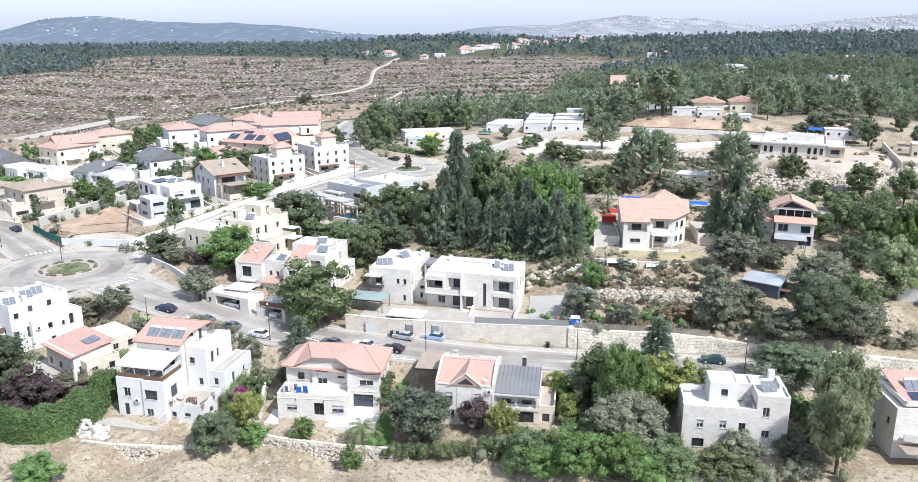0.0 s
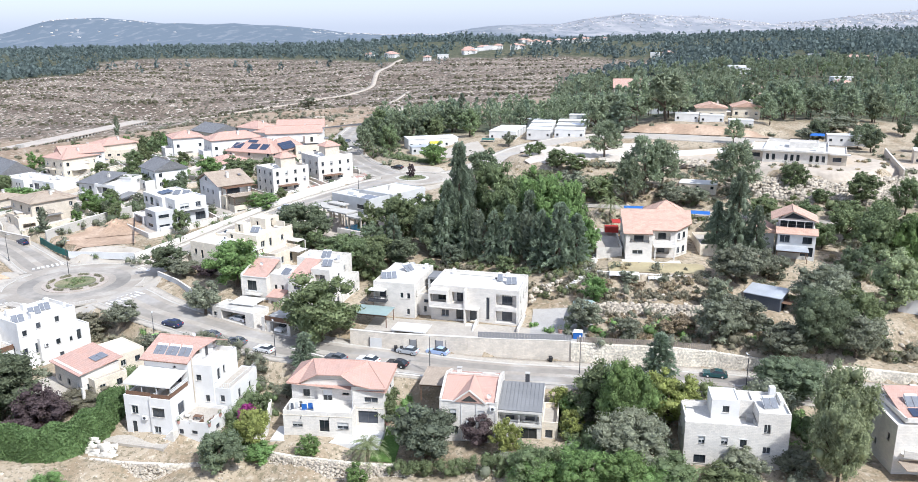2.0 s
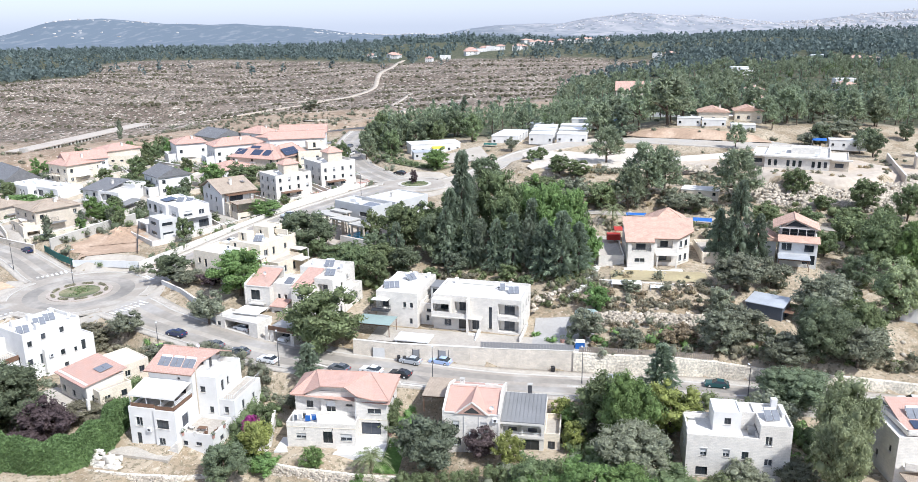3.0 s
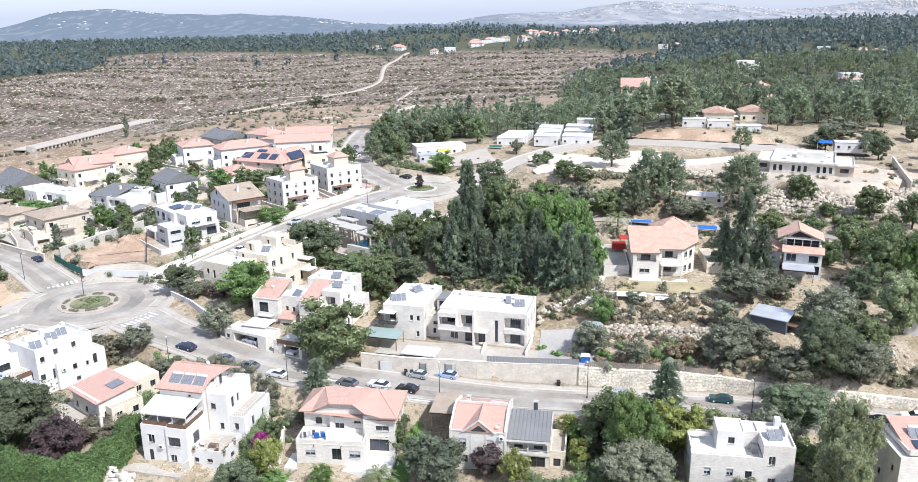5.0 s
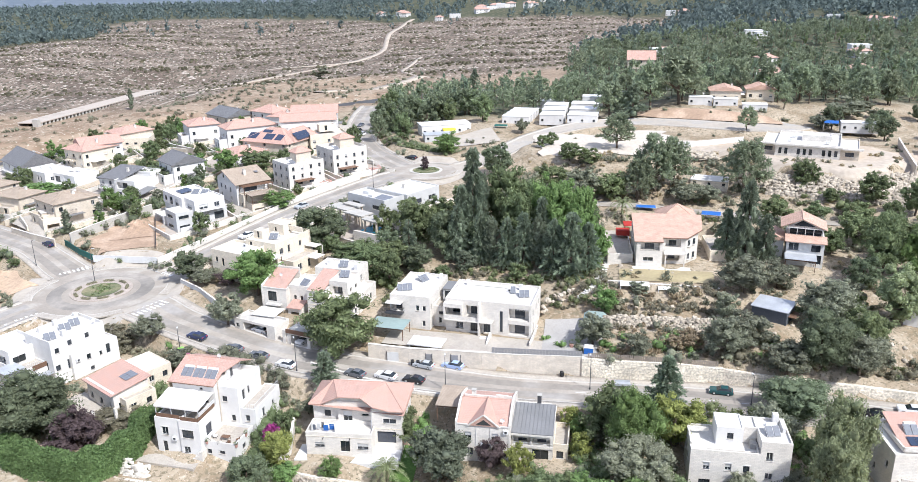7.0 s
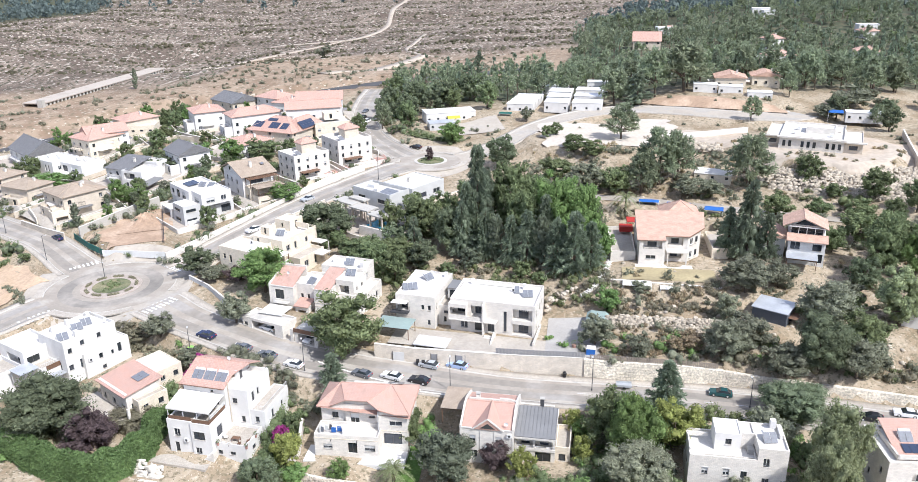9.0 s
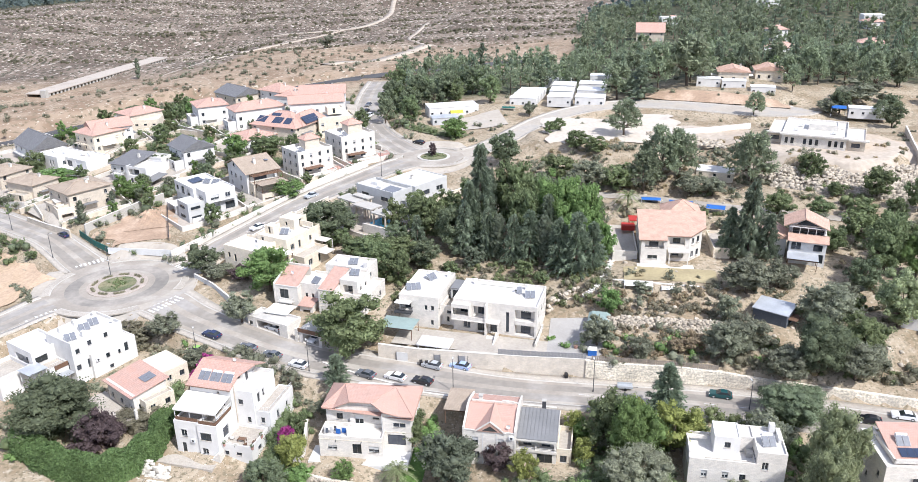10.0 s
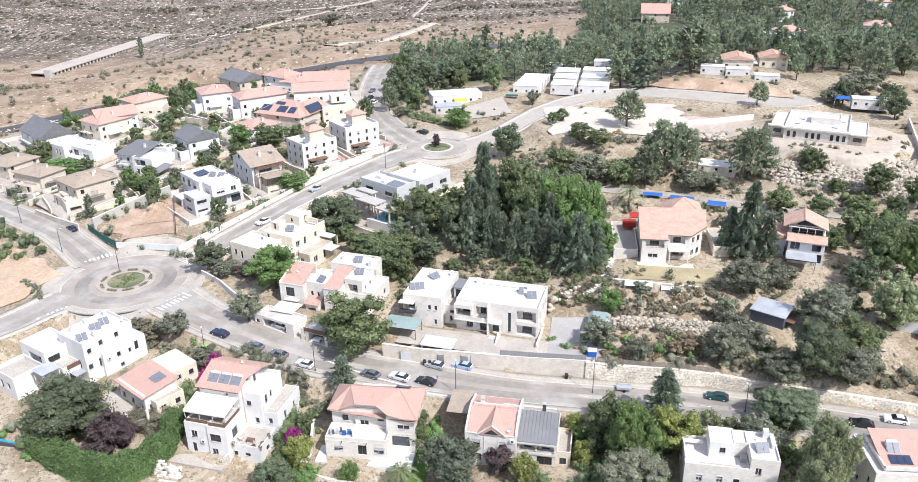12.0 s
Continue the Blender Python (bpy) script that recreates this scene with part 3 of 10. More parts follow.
for line in ROAD_LINES:
    lo, hi = line.min(0) - 24, line.max(0) + 24
    near = np.nonzero((gx > lo[0]) & (gx < hi[0]) & (gy > lo[1]) & (gy < hi[1]))
    d = np.hypot(gx[near][:, None] - line[:, 0], gy[near][:, None] - line[:, 1])
    j = d.argmin(1)
    cell = np.interp(gy[near], [215, 300, 350, 372, 600], [1.0, 1.2, 2.0, 6, 12]) + np.interp(gx[near], [-300, -160, -100], [14, 4, 1])
    over = d[np.arange(len(j)), j] < line[j, 3] + 1.0 + cell
    gz[near] = np.where(over, np.minimum(gz[near], line[j, 2] - 0.1 - 0.04 * cell), gz[near])
cols = len(xs)
idx = np.arange(len(ys) * cols).reshape(len(ys), cols)
quads = np.stack([idx[:-1, :-1], idx[:-1, 1:], idx[1:, 1:], idx[1:, :-1]], -1).reshape(-1, 4)
me = quick_mesh("ground", np.stack([gx, gy, gz], -1).reshape(-1, 3), quads, ground_material(), True)
village_edge = np.interp(gx, [-400, -200, -110, -50, 40, 120], [230, 330, 372, 415, 470, 520])
covers = {
    "straw": soft(gy, village_edge - 20, village_edge + 5),
    "heath": soft(gy, 560 + 50 * wobble(gx, gy, 120, 3) - 0.12 * gx + np.where(gx < -180, -90, 0), 620 + 50 * wobble(gx, gy, 120, 3) - 0.12 * gx + np.where(gx < -180, -90, 0)),
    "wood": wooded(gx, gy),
    # distances over which the painted haze tint replaces the soil
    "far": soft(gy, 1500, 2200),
    "hazy_pale_hill": soft(gy, 2700, 3100) * soft(gx, -200, 500),
}
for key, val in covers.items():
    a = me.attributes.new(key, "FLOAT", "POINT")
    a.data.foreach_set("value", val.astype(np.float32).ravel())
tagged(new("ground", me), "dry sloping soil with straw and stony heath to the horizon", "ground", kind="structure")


# ---- roads, pavements, kerbs ----
def offset_line(line, off):
    d = np.gradient(line[:, :2], axis=0)
    d /= np.linalg.norm(d, axis=1)[:, None] + 1e-9
    nrm = np.stack([-d[:, 1], d[:, 0]], 1)
    o = line.copy()
    o[:, :2] += nrm * (off[:, None] if isinstance(off, np.ndarray) else off)
    return o


def strip(name, left, right, lift, mat, label, category, thick=0.0):
    v = np.concatenate([left[:, :3] + [0, 0, lift], right[:, :3] + [0, 0, lift]])
    n = len(left)
    i = np.arange(n - 1)
    q = np.stack([i + n, i + n + 1, i + 1, i], 1)
    if thick:
        v = np.concatenate([v, v - [0, 0, thick]])
        q = np.concatenate([q, np.stack([i, i + 1, i + 1 + 2 * n, i + 2 * n], 1), np.stack([i + n + 1, i + n, i + 3 * n, i + 1 + 3 * n], 1)])
    me = quick_mesh(name, v, q, mat)
    lay = me.uv_layers.new(name="UVMap")
    co = v[q.ravel()][:, :2].astype(np.float32)
    lay.data.foreach_set("uv", co.ravel())
    return tagged(new(name, me), label, category, kind="structure")


def road(name, line, mat, label, walks=(0, 0), kerbs=True, worn=True):
    """A carriageway with kerbs and, where given, pavements of those widths on its left and right."""
    h = line[:, 3]
    strip(name, offset_line(line, h), offset_line(line, -h), 0.0, mat, label, "road")
    clear = np.min([np.hypot(line[:, 0] - c[0], line[:, 1] - c[1]) - c[3] for c in CIRCLES], 0) > -0.6
    line = line[clear]
    h = line[:, 3]
    if kerbs and worn:
        for side in (1, -1):
            a, b = offset_line(line, side * h * 0.18), offset_line(line, side * h * 0.74)
            strip("wheel_track", *((b, a) if side > 0 else (a, b)), 0.006, ASPHALT_LANE, "darker wheel-polished lane of the asphalt", "road")
    for side, width in zip((1, -1), walks):
        if kerbs:
            a, b = offset_line(line, side * h), offset_line(line, side * (h + 0.22))
            strip("kerb", *((b, a) if side > 0 else (a, b)), 0.14, KERB, "pale concrete kerb along the carriageway", "kerb", 0.3)
        if width:
            a, b = offset_line(line, side * (h + 0.22)), offset_line(line, side * (h + 0.22 + width))
            strip("pavement", *((b, a) if side > 0 else (a, b)), 0.13, PAVING, "light concrete paving beside the road", "pavement", 0.35)


def disc(name, x, y, z, r0, r1, mat, label, category, thick=0.0, sides=48, squash=1.0, yaw=0.0):
    """A ring or disc lying level."""
    g = Geo()
    c, s = math.cos(radians(yaw)), math.sin(radians(yaw))

    def p(r, a, zz):
        u, w = r * math.cos(a), r * squash * math.sin(a)
        return (x + u * c - w * s, y + u * s + w * c, zz)
    for i in range(sides):
        a, b = 2 * math.pi * i / sides, 2 * math.pi * (i + 1) / sides
        if r0 > 0:
            g.face(p(r0, a, z), p(r1, a, z), p(r1, b, z), p(r0, b, z))
            if thick:
                g.face(p(r0, b, z), p(r0, b, z - thick), p(r0, a, z - thick), p(r0, a, z))
        else:
            g.face((x, y, z), p(r1, a, z), p(r1, b, z))
        if thick:
            g.face(p(r1, a, z - thick), p(r1, b, z - thick), p(r1, b, z), p(r1, a, z))
    return tagged(part(name, g, mat), label, category, kind="structure")


street, lane_west, lane_north, hill_road, upper_road, crest_road, highway, grove_lane = ROAD_LINES
def circle_edge(cx, cy, cz, r):
    """Kerb and pavement round a roundabout, between the mouths of its roads."""
    kerb, walk = Geo(), Geo()
    n = 72
    for i in range(n):
        a, b = 2 * math.pi * i / n, 2 * math.pi * (i + 1) / n
        m = ((a + b) / 2)
        x, y = cx + (r + 0.8) * math.cos(m), cy + (r + 0.8) * math.sin(m)
        if any((np.hypot(line[:, 0] - x, line[:, 1] - y) < line[:, 3] + 0.6).any() for line in ROAD_LINES):
            continue
        for g, r0, r1, z in ((kerb, r - 0.8, r - 0.58, cz + 0.14), (walk, r - 0.58, r + 1.4, cz + 0.13)):
            p = [(cx + q * math.cos(w), cy + q * math.sin(w)) for q, w in ((r0, a), (r1, a), (r1, b), (r0, b))]
            g.hull([(*q, z - 0.3) for q in p], [(*q, z) for q in p])
    tagged(part("kerb", kerb, KERB), "pale kerb round the roundabout", "kerb", kind="structure")
    tagged(part("pavement", walk, PAVING), "light paving round the roundabout", "pavement", kind="structure")


def skirt(cx, cy, r0, r1):
    """Paving that fills the corners between a roundabout and its roads, on the lie of the land."""
    a, r = np.meshgrid(np.linspace(0, 2 * math.pi, 73), np.linspace(r0, r1, 6))
    x, y = cx + r * np.cos(a), cy + r * np.sin(a)
    i = np.arange(x.size).reshape(x.shape)
    q = np.stack([i[:-1, :-1], i[1:, :-1], i[1:, 1:], i[:-1, 1:]], -1).reshape(-1, 4)
    me = quick_mesh("pavement", np.stack([x, y, lie(x, y) + 0.075], -1).reshape(-1, 3), q, SAND_ROAD)
    tagged(new("pavement", me), "dusty paved corners round the roundabout", "pavement", kind="structure")


for c in CIRCLES:
    circle_edge(*c), skirt(c[0], c[1], c[3] - 1, c[3] + 4.5)
road("road", street, ASPHALT, "sun-bleached asphalt village street with parked cars", (1.5, 2.2))
road("road", lane_west, ASPHALT, "worn asphalt lane leaving the roundabout", (1.5, 1.5))
road("road", lane_north, ASPHALT, "worn asphalt lane between stone houses", (1.5, 1.5))
road("road", hill_road, ASPHALT, "asphalt road climbing between garden walls", (1.6, 1.6))
road("road", upper_road, ASPHALT, "wide grey asphalt road at the village edge", (1.8, 1.8))
road("road", crest_road, SAND_ROAD, "dusty tan asphalt road along the crest by the caravans", (1.4, 1.2), True, False)
road("road", highway, ASPHALT_DARK, "dark asphalt main road below the heath", (0, 0), False)
road("road", grove_lane, ASPHALT, "narrow asphalt lane behind the orange-roofed house", (0, 0), False)
disc("road", *CIRCLES[0][:2], CIRCLES[0][2] + 0.012, 0, 15.2, ASPHALT, "asphalt roundabout circle with tyre marks", "road")
disc("road", *CIRCLES[1][:2], CIRCLES[1][2] + 0.012, 0, 10.2, ASPHALT, "small asphalt roundabout at the top of the hill", "road")
disc("wheel_track", *CIRCLES[0][:2], CIRCLES[0][2] + 0.018, 8.9, 12.2, ASPHALT_TYRE, "dark wheel-polished ring round the island", "road")
disc("kerb", *CIRCLES[0][:2], CIRCLES[0][2] + 0.16, 4.5, 7.2, KERB_PINK, "beige paved ring with dark planting pockets", "kerb", 0.2, squash=1.0)
disc("soil_bed", *CIRCLES[0][:2], CIRCLES[0][2] + 0.24, 0, 4.5, ISLAND, "half-dry grass on the roundabout island", "bed")
disc("kerb", CIRCLES[1][0], CIRCLES[1][1], CIRCLES[1][2] + 0.16, 4.6, 5.6, KERB, "pale kerb ring of the small roundabout", "kerb", 0.2)
disc("soil_bed", CIRCLES[1][0], CIRCLES[1][1], CIRCLES[1][2] + 0.2, 0, 4.6, ISLAND, "dry planted bed on the small roundabout", "bed")


def crossing(x, y, z, yaw, n, length, gap=1.0):
    """White crossing bars; yaw: the way in which the bars follow one another."""
    root = tagged(new("crosswalk"), "worn white zebra bars on the asphalt", "crosswalk", kind="structure")
    root.matrix_basis = pose(x, y, z, 0, 0, yaw)
    bar = Geo().box(-0.27, -length / 2, 0, 0.27, length / 2, 0.015).mesh("bar", PAINT)
    for i in range(n):
        u = (i - n / 2 + 0.5) * gap
        q = min(((r[0] - x - u * math.cos(radians(yaw))) ** 2 + (r[1] - y - u * math.sin(radians(yaw))) ** 2, r[2]) for line in ROAD_LINES[:5] for r in line)
        part("bar", bar, None, root, m=pose(u, 0, q[1] + 0.025 - z))


crossing(-75.6, 163.8, 0.7, 58, 9, 3.2, 1.15)
crossing(-101.6, 157.6, 0.5, 48, 8, 3.0, 1.1)
crossing(-104.4, 189.0, 1.2, 36, 8, 2.8, 1.1)
crossing(-80.0, 187.2, 1.4, -36, 7, 2.8, 1.1)


def sheet(name, x, y, w, d, yaw, lift, mat, label, category, step=1.5, z=None, edge=0.0):
    """A patch of other ground that follows the lie of the land."""
    nx, ny = max(2, int(w / step)), max(2, int(d / step))
    u, v = np.meshgrid(np.linspace(0, w, nx), np.linspace(0, d, ny))
    c, s = math.cos(radians(yaw)), math.sin(radians(yaw))
    px, py = x + u * c - v * s, y + u * s + v * c
    pz = (lie(px, py) if z is None else np.full_like(px, z)) + lift
    pz = pz + 0.07 + 0.12 * (py > 215)
    # an uneven outline, for bare ground
    px, py = px + edge * wobble(px, py, 2.1, 3), py + edge * wobble(px, py, 2.7, 5)
    i = np.arange(nx * ny).reshape(ny, nx)
    q = np.stack([i[:-1, :-1], i[:-1, 1:], i[1:, 1:], i[1:, :-1]], -1).reshape(-1, 4)
    me = quick_mesh(name, np.stack([px, py, pz], -1).reshape(-1, 3), q, mat, True)
    lay = me.uv_layers.new(name="UVMap")
    lay.data.foreach_set("uv", np.stack([px, py], -1).reshape(-1, 2)[q.ravel()].astype(np.float32).ravel())
    return tagged(new(name, me), label, category, kind="structure")


def dashes(line, start, n, length=2.0, gap=4.0, off=0.0, width=0.12):
    """Worn white dashes along a road."""
    root = tagged(new("lane_marking"), "worn white dashes along the carriageway", "marking", kind="structure")
    d = Geo().box(-length / 2, -width / 2, 0, length / 2, width / 2, 0.01).mesh("dash", PAINT)
    l = offset_line(line, off)
    run = np.concatenate([[0], np.cumsum(np.hypot(*np.diff(l[:, :2], axis=0).T))])
    for i in range(n):
        s = start + i * (length + gap)
        x, y, z = (np.interp(s, run, l[:, k]) for k in range(3))
        x1, y1 = (np.interp(s + 0.5, run, l[:, k]) for k in range(2))
        part("dash", d, None, root, m=pose(x, y, z + 0.014, 0, 0, math.degrees(math.atan2(y1 - y, x1 - x))))


dashes(street, 40, 14)
dashes(hill_road, 6, 9)
dashes(upper_road, 16, 14)


# ---- houses ----
WINDOWS = {}


def window_meshes(w, h, kind):
    """Frame, pane and blind of a window of that size, drawn once. It stands on its lower left corner and looks to -y."""
    key = (round(w, 2), round(h, 2), kind)
    if key not in WINDOWS:
        f = Geo()
        b, t = 0.07, 0.05
        f.box(0, 0, 0, b, t, h), f.box(w - b, 0, 0, w, t, h), f.box(b, 0, 0, w - b, t, b), f.box(b, 0, h - b, w - b, t, h)
        if w > 0.9:
            f.box(w / 2 - 0.035, 0.002, b, w / 2 + 0.035, t - 0.002, h - b)
        mat = FRAME_DARK if kind in "kd" else FRAME
        pane = Geo().box(b, 0.02, b, w - b, 0.035, h - b)
        blind = None
        if kind == "s":
            low = h * 0.45
            blind = Geo().box(b, -0.03, low, w - b, -0.005, h - b * 0.5).mesh("shutter", SHUTTER)
        sill = None if kind == "d" else Geo().box(-0.08, -0.30, -0.07, w + 0.08, 0.0, 0.0).mesh("sill", STONE)
        WINDOWS[key] = (f.mesh("frame", mat), pane.mesh("pane", GLASS), blind, sill)
    return WINDOWS[key]


class House:
    """A building on an Empty at its front left corner; x runs along the front, y away from it."""

    def __init__(self, name, x, y, z, yaw, label, category="house", group="village houses"):
        self.root = thing(name, x, y, z, yaw, label, category, group)

    def add(self, name, geo, mat, label="", m=None):
        return part(name, geo, mat, self.root, label, m)

    def block(self, x, y, z, w, d, h, wall=STONE, deck=DECK, parapet=0.6, holes=(), foot=2.0, coping=None):
        """Walls with openings, a deck and a parapet. holes: face (f, b, l, r), u from the front or left, v, width, height, kind
        (w window, k dark window, s half-shuttered, d glazed door, n deep recess, g garage bay)."""
        g = Geo()
        faces = {"f": ((x, y), (1, 0), w), "r": ((x + w, y), (0, 1), d), "b": ((x + w, y + d), (-1, 0), w), "l": ((x, y + d), (0, -1), d)}
        for key, ((px, py), (ux, uy), length) in faces.items():
            mine = []
            for face, u, v, ww, hh, kind in holes:
                if face == key:
                    if key in "lb":
                        u = length - u - ww
                    mine.append((u, v, ww, hh, kind))
            us = sorted({0, length, *[q[0] for q in mine], *[q[0] + q[2] for q in mine]})
            vs = sorted({-foot, h, *[q[1] for q in mine], *[q[1] + q[3] for q in mine]})

            def p(u, v, deep=0.0):
                return (px + ux * u - uy * deep, py + uy * u + ux * deep, z + v)
            for u0, u1 in zip(us, us[1:]):
                for v0, v1 in zip(vs, vs[1:]):
                    cu, cv = (u0 + u1) / 2, (v0 + v1) / 2
                    if not any(a < cu < a + ww and b < cv < b + hh for a, b, ww, hh, _ in mine):
                        g.face(p(u0, v0), p(u1, v0), p(u1, v1), p(u0, v1))
            for u, v, ww, hh, kind in mine:
                deep = {"n": 1.4, "g": 4.5}.get(kind, 0.24)
                a, b, c, e = (u, v), (u + ww, v), (u + ww, v + hh), (u, v + hh)
                for q, r in ((a, b), (b, c), (c, e), (e, a)):
                    g.face(p(*q), p(*q, deep), p(*r, deep), p(*r))
                if kind in "ng":
                    g.face(p(*a, deep), p(*b, deep), p(*c, deep), p(*e, deep))
                    if kind == "n":
                        self.window(p(u + ww * 0.25, v + 0.05, deep - 0.06), (ux, uy), ww * 0.5, min(1.95, hh - 0.4), "d")
                else:
                    self.window(p(u, v, deep - 0.05), (ux, uy), ww, hh, kind)
        t = 0.22
        if parapet:
            zt = z + h
            o = [(x, y), (x + w, y), (x + w, y + d), (x, y + d)]
            i = [(x + t, y + t), (x + w - t, y + t), (x + w - t, y + d - t), (x + t, y + d - t)]
            for k in range(4):
                a, b, c, e = o[k], o[(k + 1) % 4], i[(k + 1) % 4], i[k]
                g.face((*a, zt), (*b, zt), (*c, zt), (*e, zt))
                g.face((*e, zt), (*c, zt), (*c, zt - parapet), (*e, zt - parapet))
            self.add("flat_roof", Geo().box(x + t, y + t, zt - parapet - 0.2, x + w - t, y + d - t, zt - parapet), deck)
        else:
            self.add("flat_roof", Geo().box(x - 0.12, y - 0.12, z + h, x + w + 0.12, y + d + 0.12, z + h + 0.18), deck)
        return self.add("wall", g, wall)

    def window(self, at_, u, w, h, kind):
        m = Matrix.Translation(at_) @ Matrix.Rotation(math.atan2(u[1], u[0]), 4, "Z")
        f, pane, blind, sill = window_meshes(w, h, kind)
        ob = part("door" if kind == "d" else "window", f, None, self.root, m=m)
        part("pane", pane, None, ob)
        if blind:
            part("shutter", blind, None, ob)
        if sill:
            part("sill", sill, None, ob)

    def slab(self, name, x, y, z, w, d, t, mat, label=""):
        return self.add(name, Geo().box(x, y, z, x + w, y + d, z + t), mat, label)

    def roof(self, x, y, z, w, d, rise, mat=TERRACOTTA, kind="hip", over=0.5, ridge="x", cut=None):
        """A tiled roof over a w by d plan whose eaves are at z. hip, gable (ridge along x or y), or shed (low at the front)."""
        x0, y0, x1, y1 = x - over, y - over, x + w + over, y + d + over
        g, t = Geo(), 0.16
        cx, cy = (x0 + x1) / 2, (y0 + y1) / 2
        if kind == "shed":
            g.hull([(x0, y0, z), (x1, y0, z), (x1, y1, z + rise), (x0, y1, z + rise)], [(x0, y0, z + t), (x1, y0, z + t), (x1, y1, z + rise + t), (x0, y1, z + rise + t)])
        else:
            if kind == "hip":
                k = min(x1 - x0, y1 - y0) / 2 * (cut or 1.0)
            else:
                k = 0.0
            along_x = ridge == "x"
            a, b = ((x0 + k, cy, z + rise + t), (x1 - k, cy, z + rise + t)) if along_x else ((cx, y0 + k, z + rise + t), (cx, y1 - k, z + rise + t))
            c = [(x0, y0, z + t), (x1, y0, z + t), (x1, y1, z + t), (x0, y1, z + t)]
            e = [(p[0], p[1], z) for p in c]
            if along_x:
                g.face(c[0], c[1], b, a), g.face(c[2], c[3], a, b), g.face(c[1], c[2], b), g.face(c[3], c[0], a)
            else:
                g.face(c[1], c[2], b, a), g.face(c[3], c[0], a, b), g.face(c[0], c[1], a), g.face(c[2], c[3], b)
            for i in range(4):
                g.face(e[i], e[(i + 1) % 4], c[(i + 1) % 4], c[i])
            g.face(e[3], e[2], e[1], e[0])
            ob = self.add("roof", g, mat)
            r = Geo()
            lines = [(a, b)]
            if kind == "hip":
                lines += [(c[0], a), (c[3], a), (c[1], b), (c[2], b)] if along_x else [(c[0], a), (c[1], a), (c[2], b), (c[3], b)]
            for p, q in lines:
                if (Vector(p) - Vector(q)).length > 0.3:
                    r.rod(p, q, 0.11, 6)
            part("ridge_tiles", r, mat, ob)
            if kind == "gable":
                s = Geo()
                ends = ((c[0], c[3], a), (c[1], c[2], b)) if along_x else ((c[0], c[1], a), (c[3], c[2], b))
                for p, q, top in ends:
                    into = (over + 0.05) * (1 if (p[0] < cx if along_x else p[1] < cy) else -1)
                    sh = Vector((into, 0, 0)) if along_x else Vector((0, into, 0))
                    s.face(Vector(p) + sh - Vector((0, 0, t)), Vector(q) + sh - Vector((0, 0, t)), Vector(top) + sh - Vector((0, 0, t)))
                self.add("gable", s, STONE)
            return ob
        return self.add("roof", g, mat)

    def rail(self, pts, z, h=1.0, mat=FRAME_DARK, glass=False):
        g = Geo()
        for a, b in zip(pts, pts[1:]):
            g.rod((*a, z + h), (*b, z + h), 0.035, 4)
            g.rod((*a, z + h * 0.15), (*b, z + h * 0.15), 0.025, 4)
            n = max(1, int(math.dist(a, b) / 0.35))
            for i in range(n + 1):
                q = (a[0] + (b[0] - a[0]) * i / n, a[1] + (b[1] - a[1]) * i / n)
                g.rod((*q, z), (*q, z + h), 0.015 if i % 4 else 0.03, 4)
        return self.add("railing", g, mat)

    def heater(self, x, y, z, yaw=0, panels=2):
        """A solar water heater: collectors on a frame and a white tank."""
        m = pose(x, y, z, 0, 0, yaw)
        rail = Geo().rod((-0.03, 0, 0), (panels * 1.1 + 0.03, 0, 0), 0.03, 4).mesh("rail", FRAME)
        strut, leg = Geo().rod((0, 0, 0.1), (0, 1.5, 1.15), 0.03, 4).mesh("strut", FRAME), Geo().rod((0, 1.5, 0), (0, 1.5, 1.2), 0.03, 4).mesh("leg", FRAME)
        ob = part("solar_heater", rail, None, self.root, "white tank with tilted collector panels", m @ pose(0, 0.02, 0.115))
        up = pose(0, -0.02, -0.115)
        part("rail", rail, None, ob, m=up @ pose(0, 1.5, 1.15))
        for i in range(panels + 1):
            part("strut", strut, None, ob, m=up @ pose(i * 1.1, 0, 0)), part("leg", leg, None, ob, m=up @ pose(i * 1.1, 0, 0))
        for i in range(panels):
            g = Geo().hull([(i * 1.1 + 0.05, 0, 0.12), (i * 1.1 + 1.05, 0, 0.12), (i * 1.1 + 1.05, 1.5, 1.17), (i * 1.1 + 0.05, 1.5, 1.17)],
                           [(i * 1.1 + 0.05, -0.05, 0.2), (i * 1.1 + 1.05, -0.05, 0.2), (i * 1.1 + 1.05, 1.45, 1.25), (i * 1.1 + 0.05, 1.45, 1.25)])
            part("collector", g, PANEL_GREY, ob, m=up)
        part("tank", Geo().rod((0.2, 1.75, 1.25), (panels * 1.1 - 0.2, 1.75, 1.25), 0.27, 10), TANK, ob, m=up)

    def panels(self, x, y, z, nx, ny, slope, yaw=0, size=(1.0, 1.6), mat=PANEL):
        """Solar panels lying on a roof that rises by slope (degrees) away from the front."""
        base = pose(x, y, z, 0, 0, yaw) @ pose(0, 0, 0, slope, 0, 0)
        g = Geo().box(0, 0, 0, size[0] - 0.06, size[1] - 0.06, 0.05).mesh("solar_panel", mat)
        for i in range(nx):
            for j in range(ny):
                part("solar_panel", g, None, self.root, m=base @ pose(i * size[0], j * size[1], 0.12))

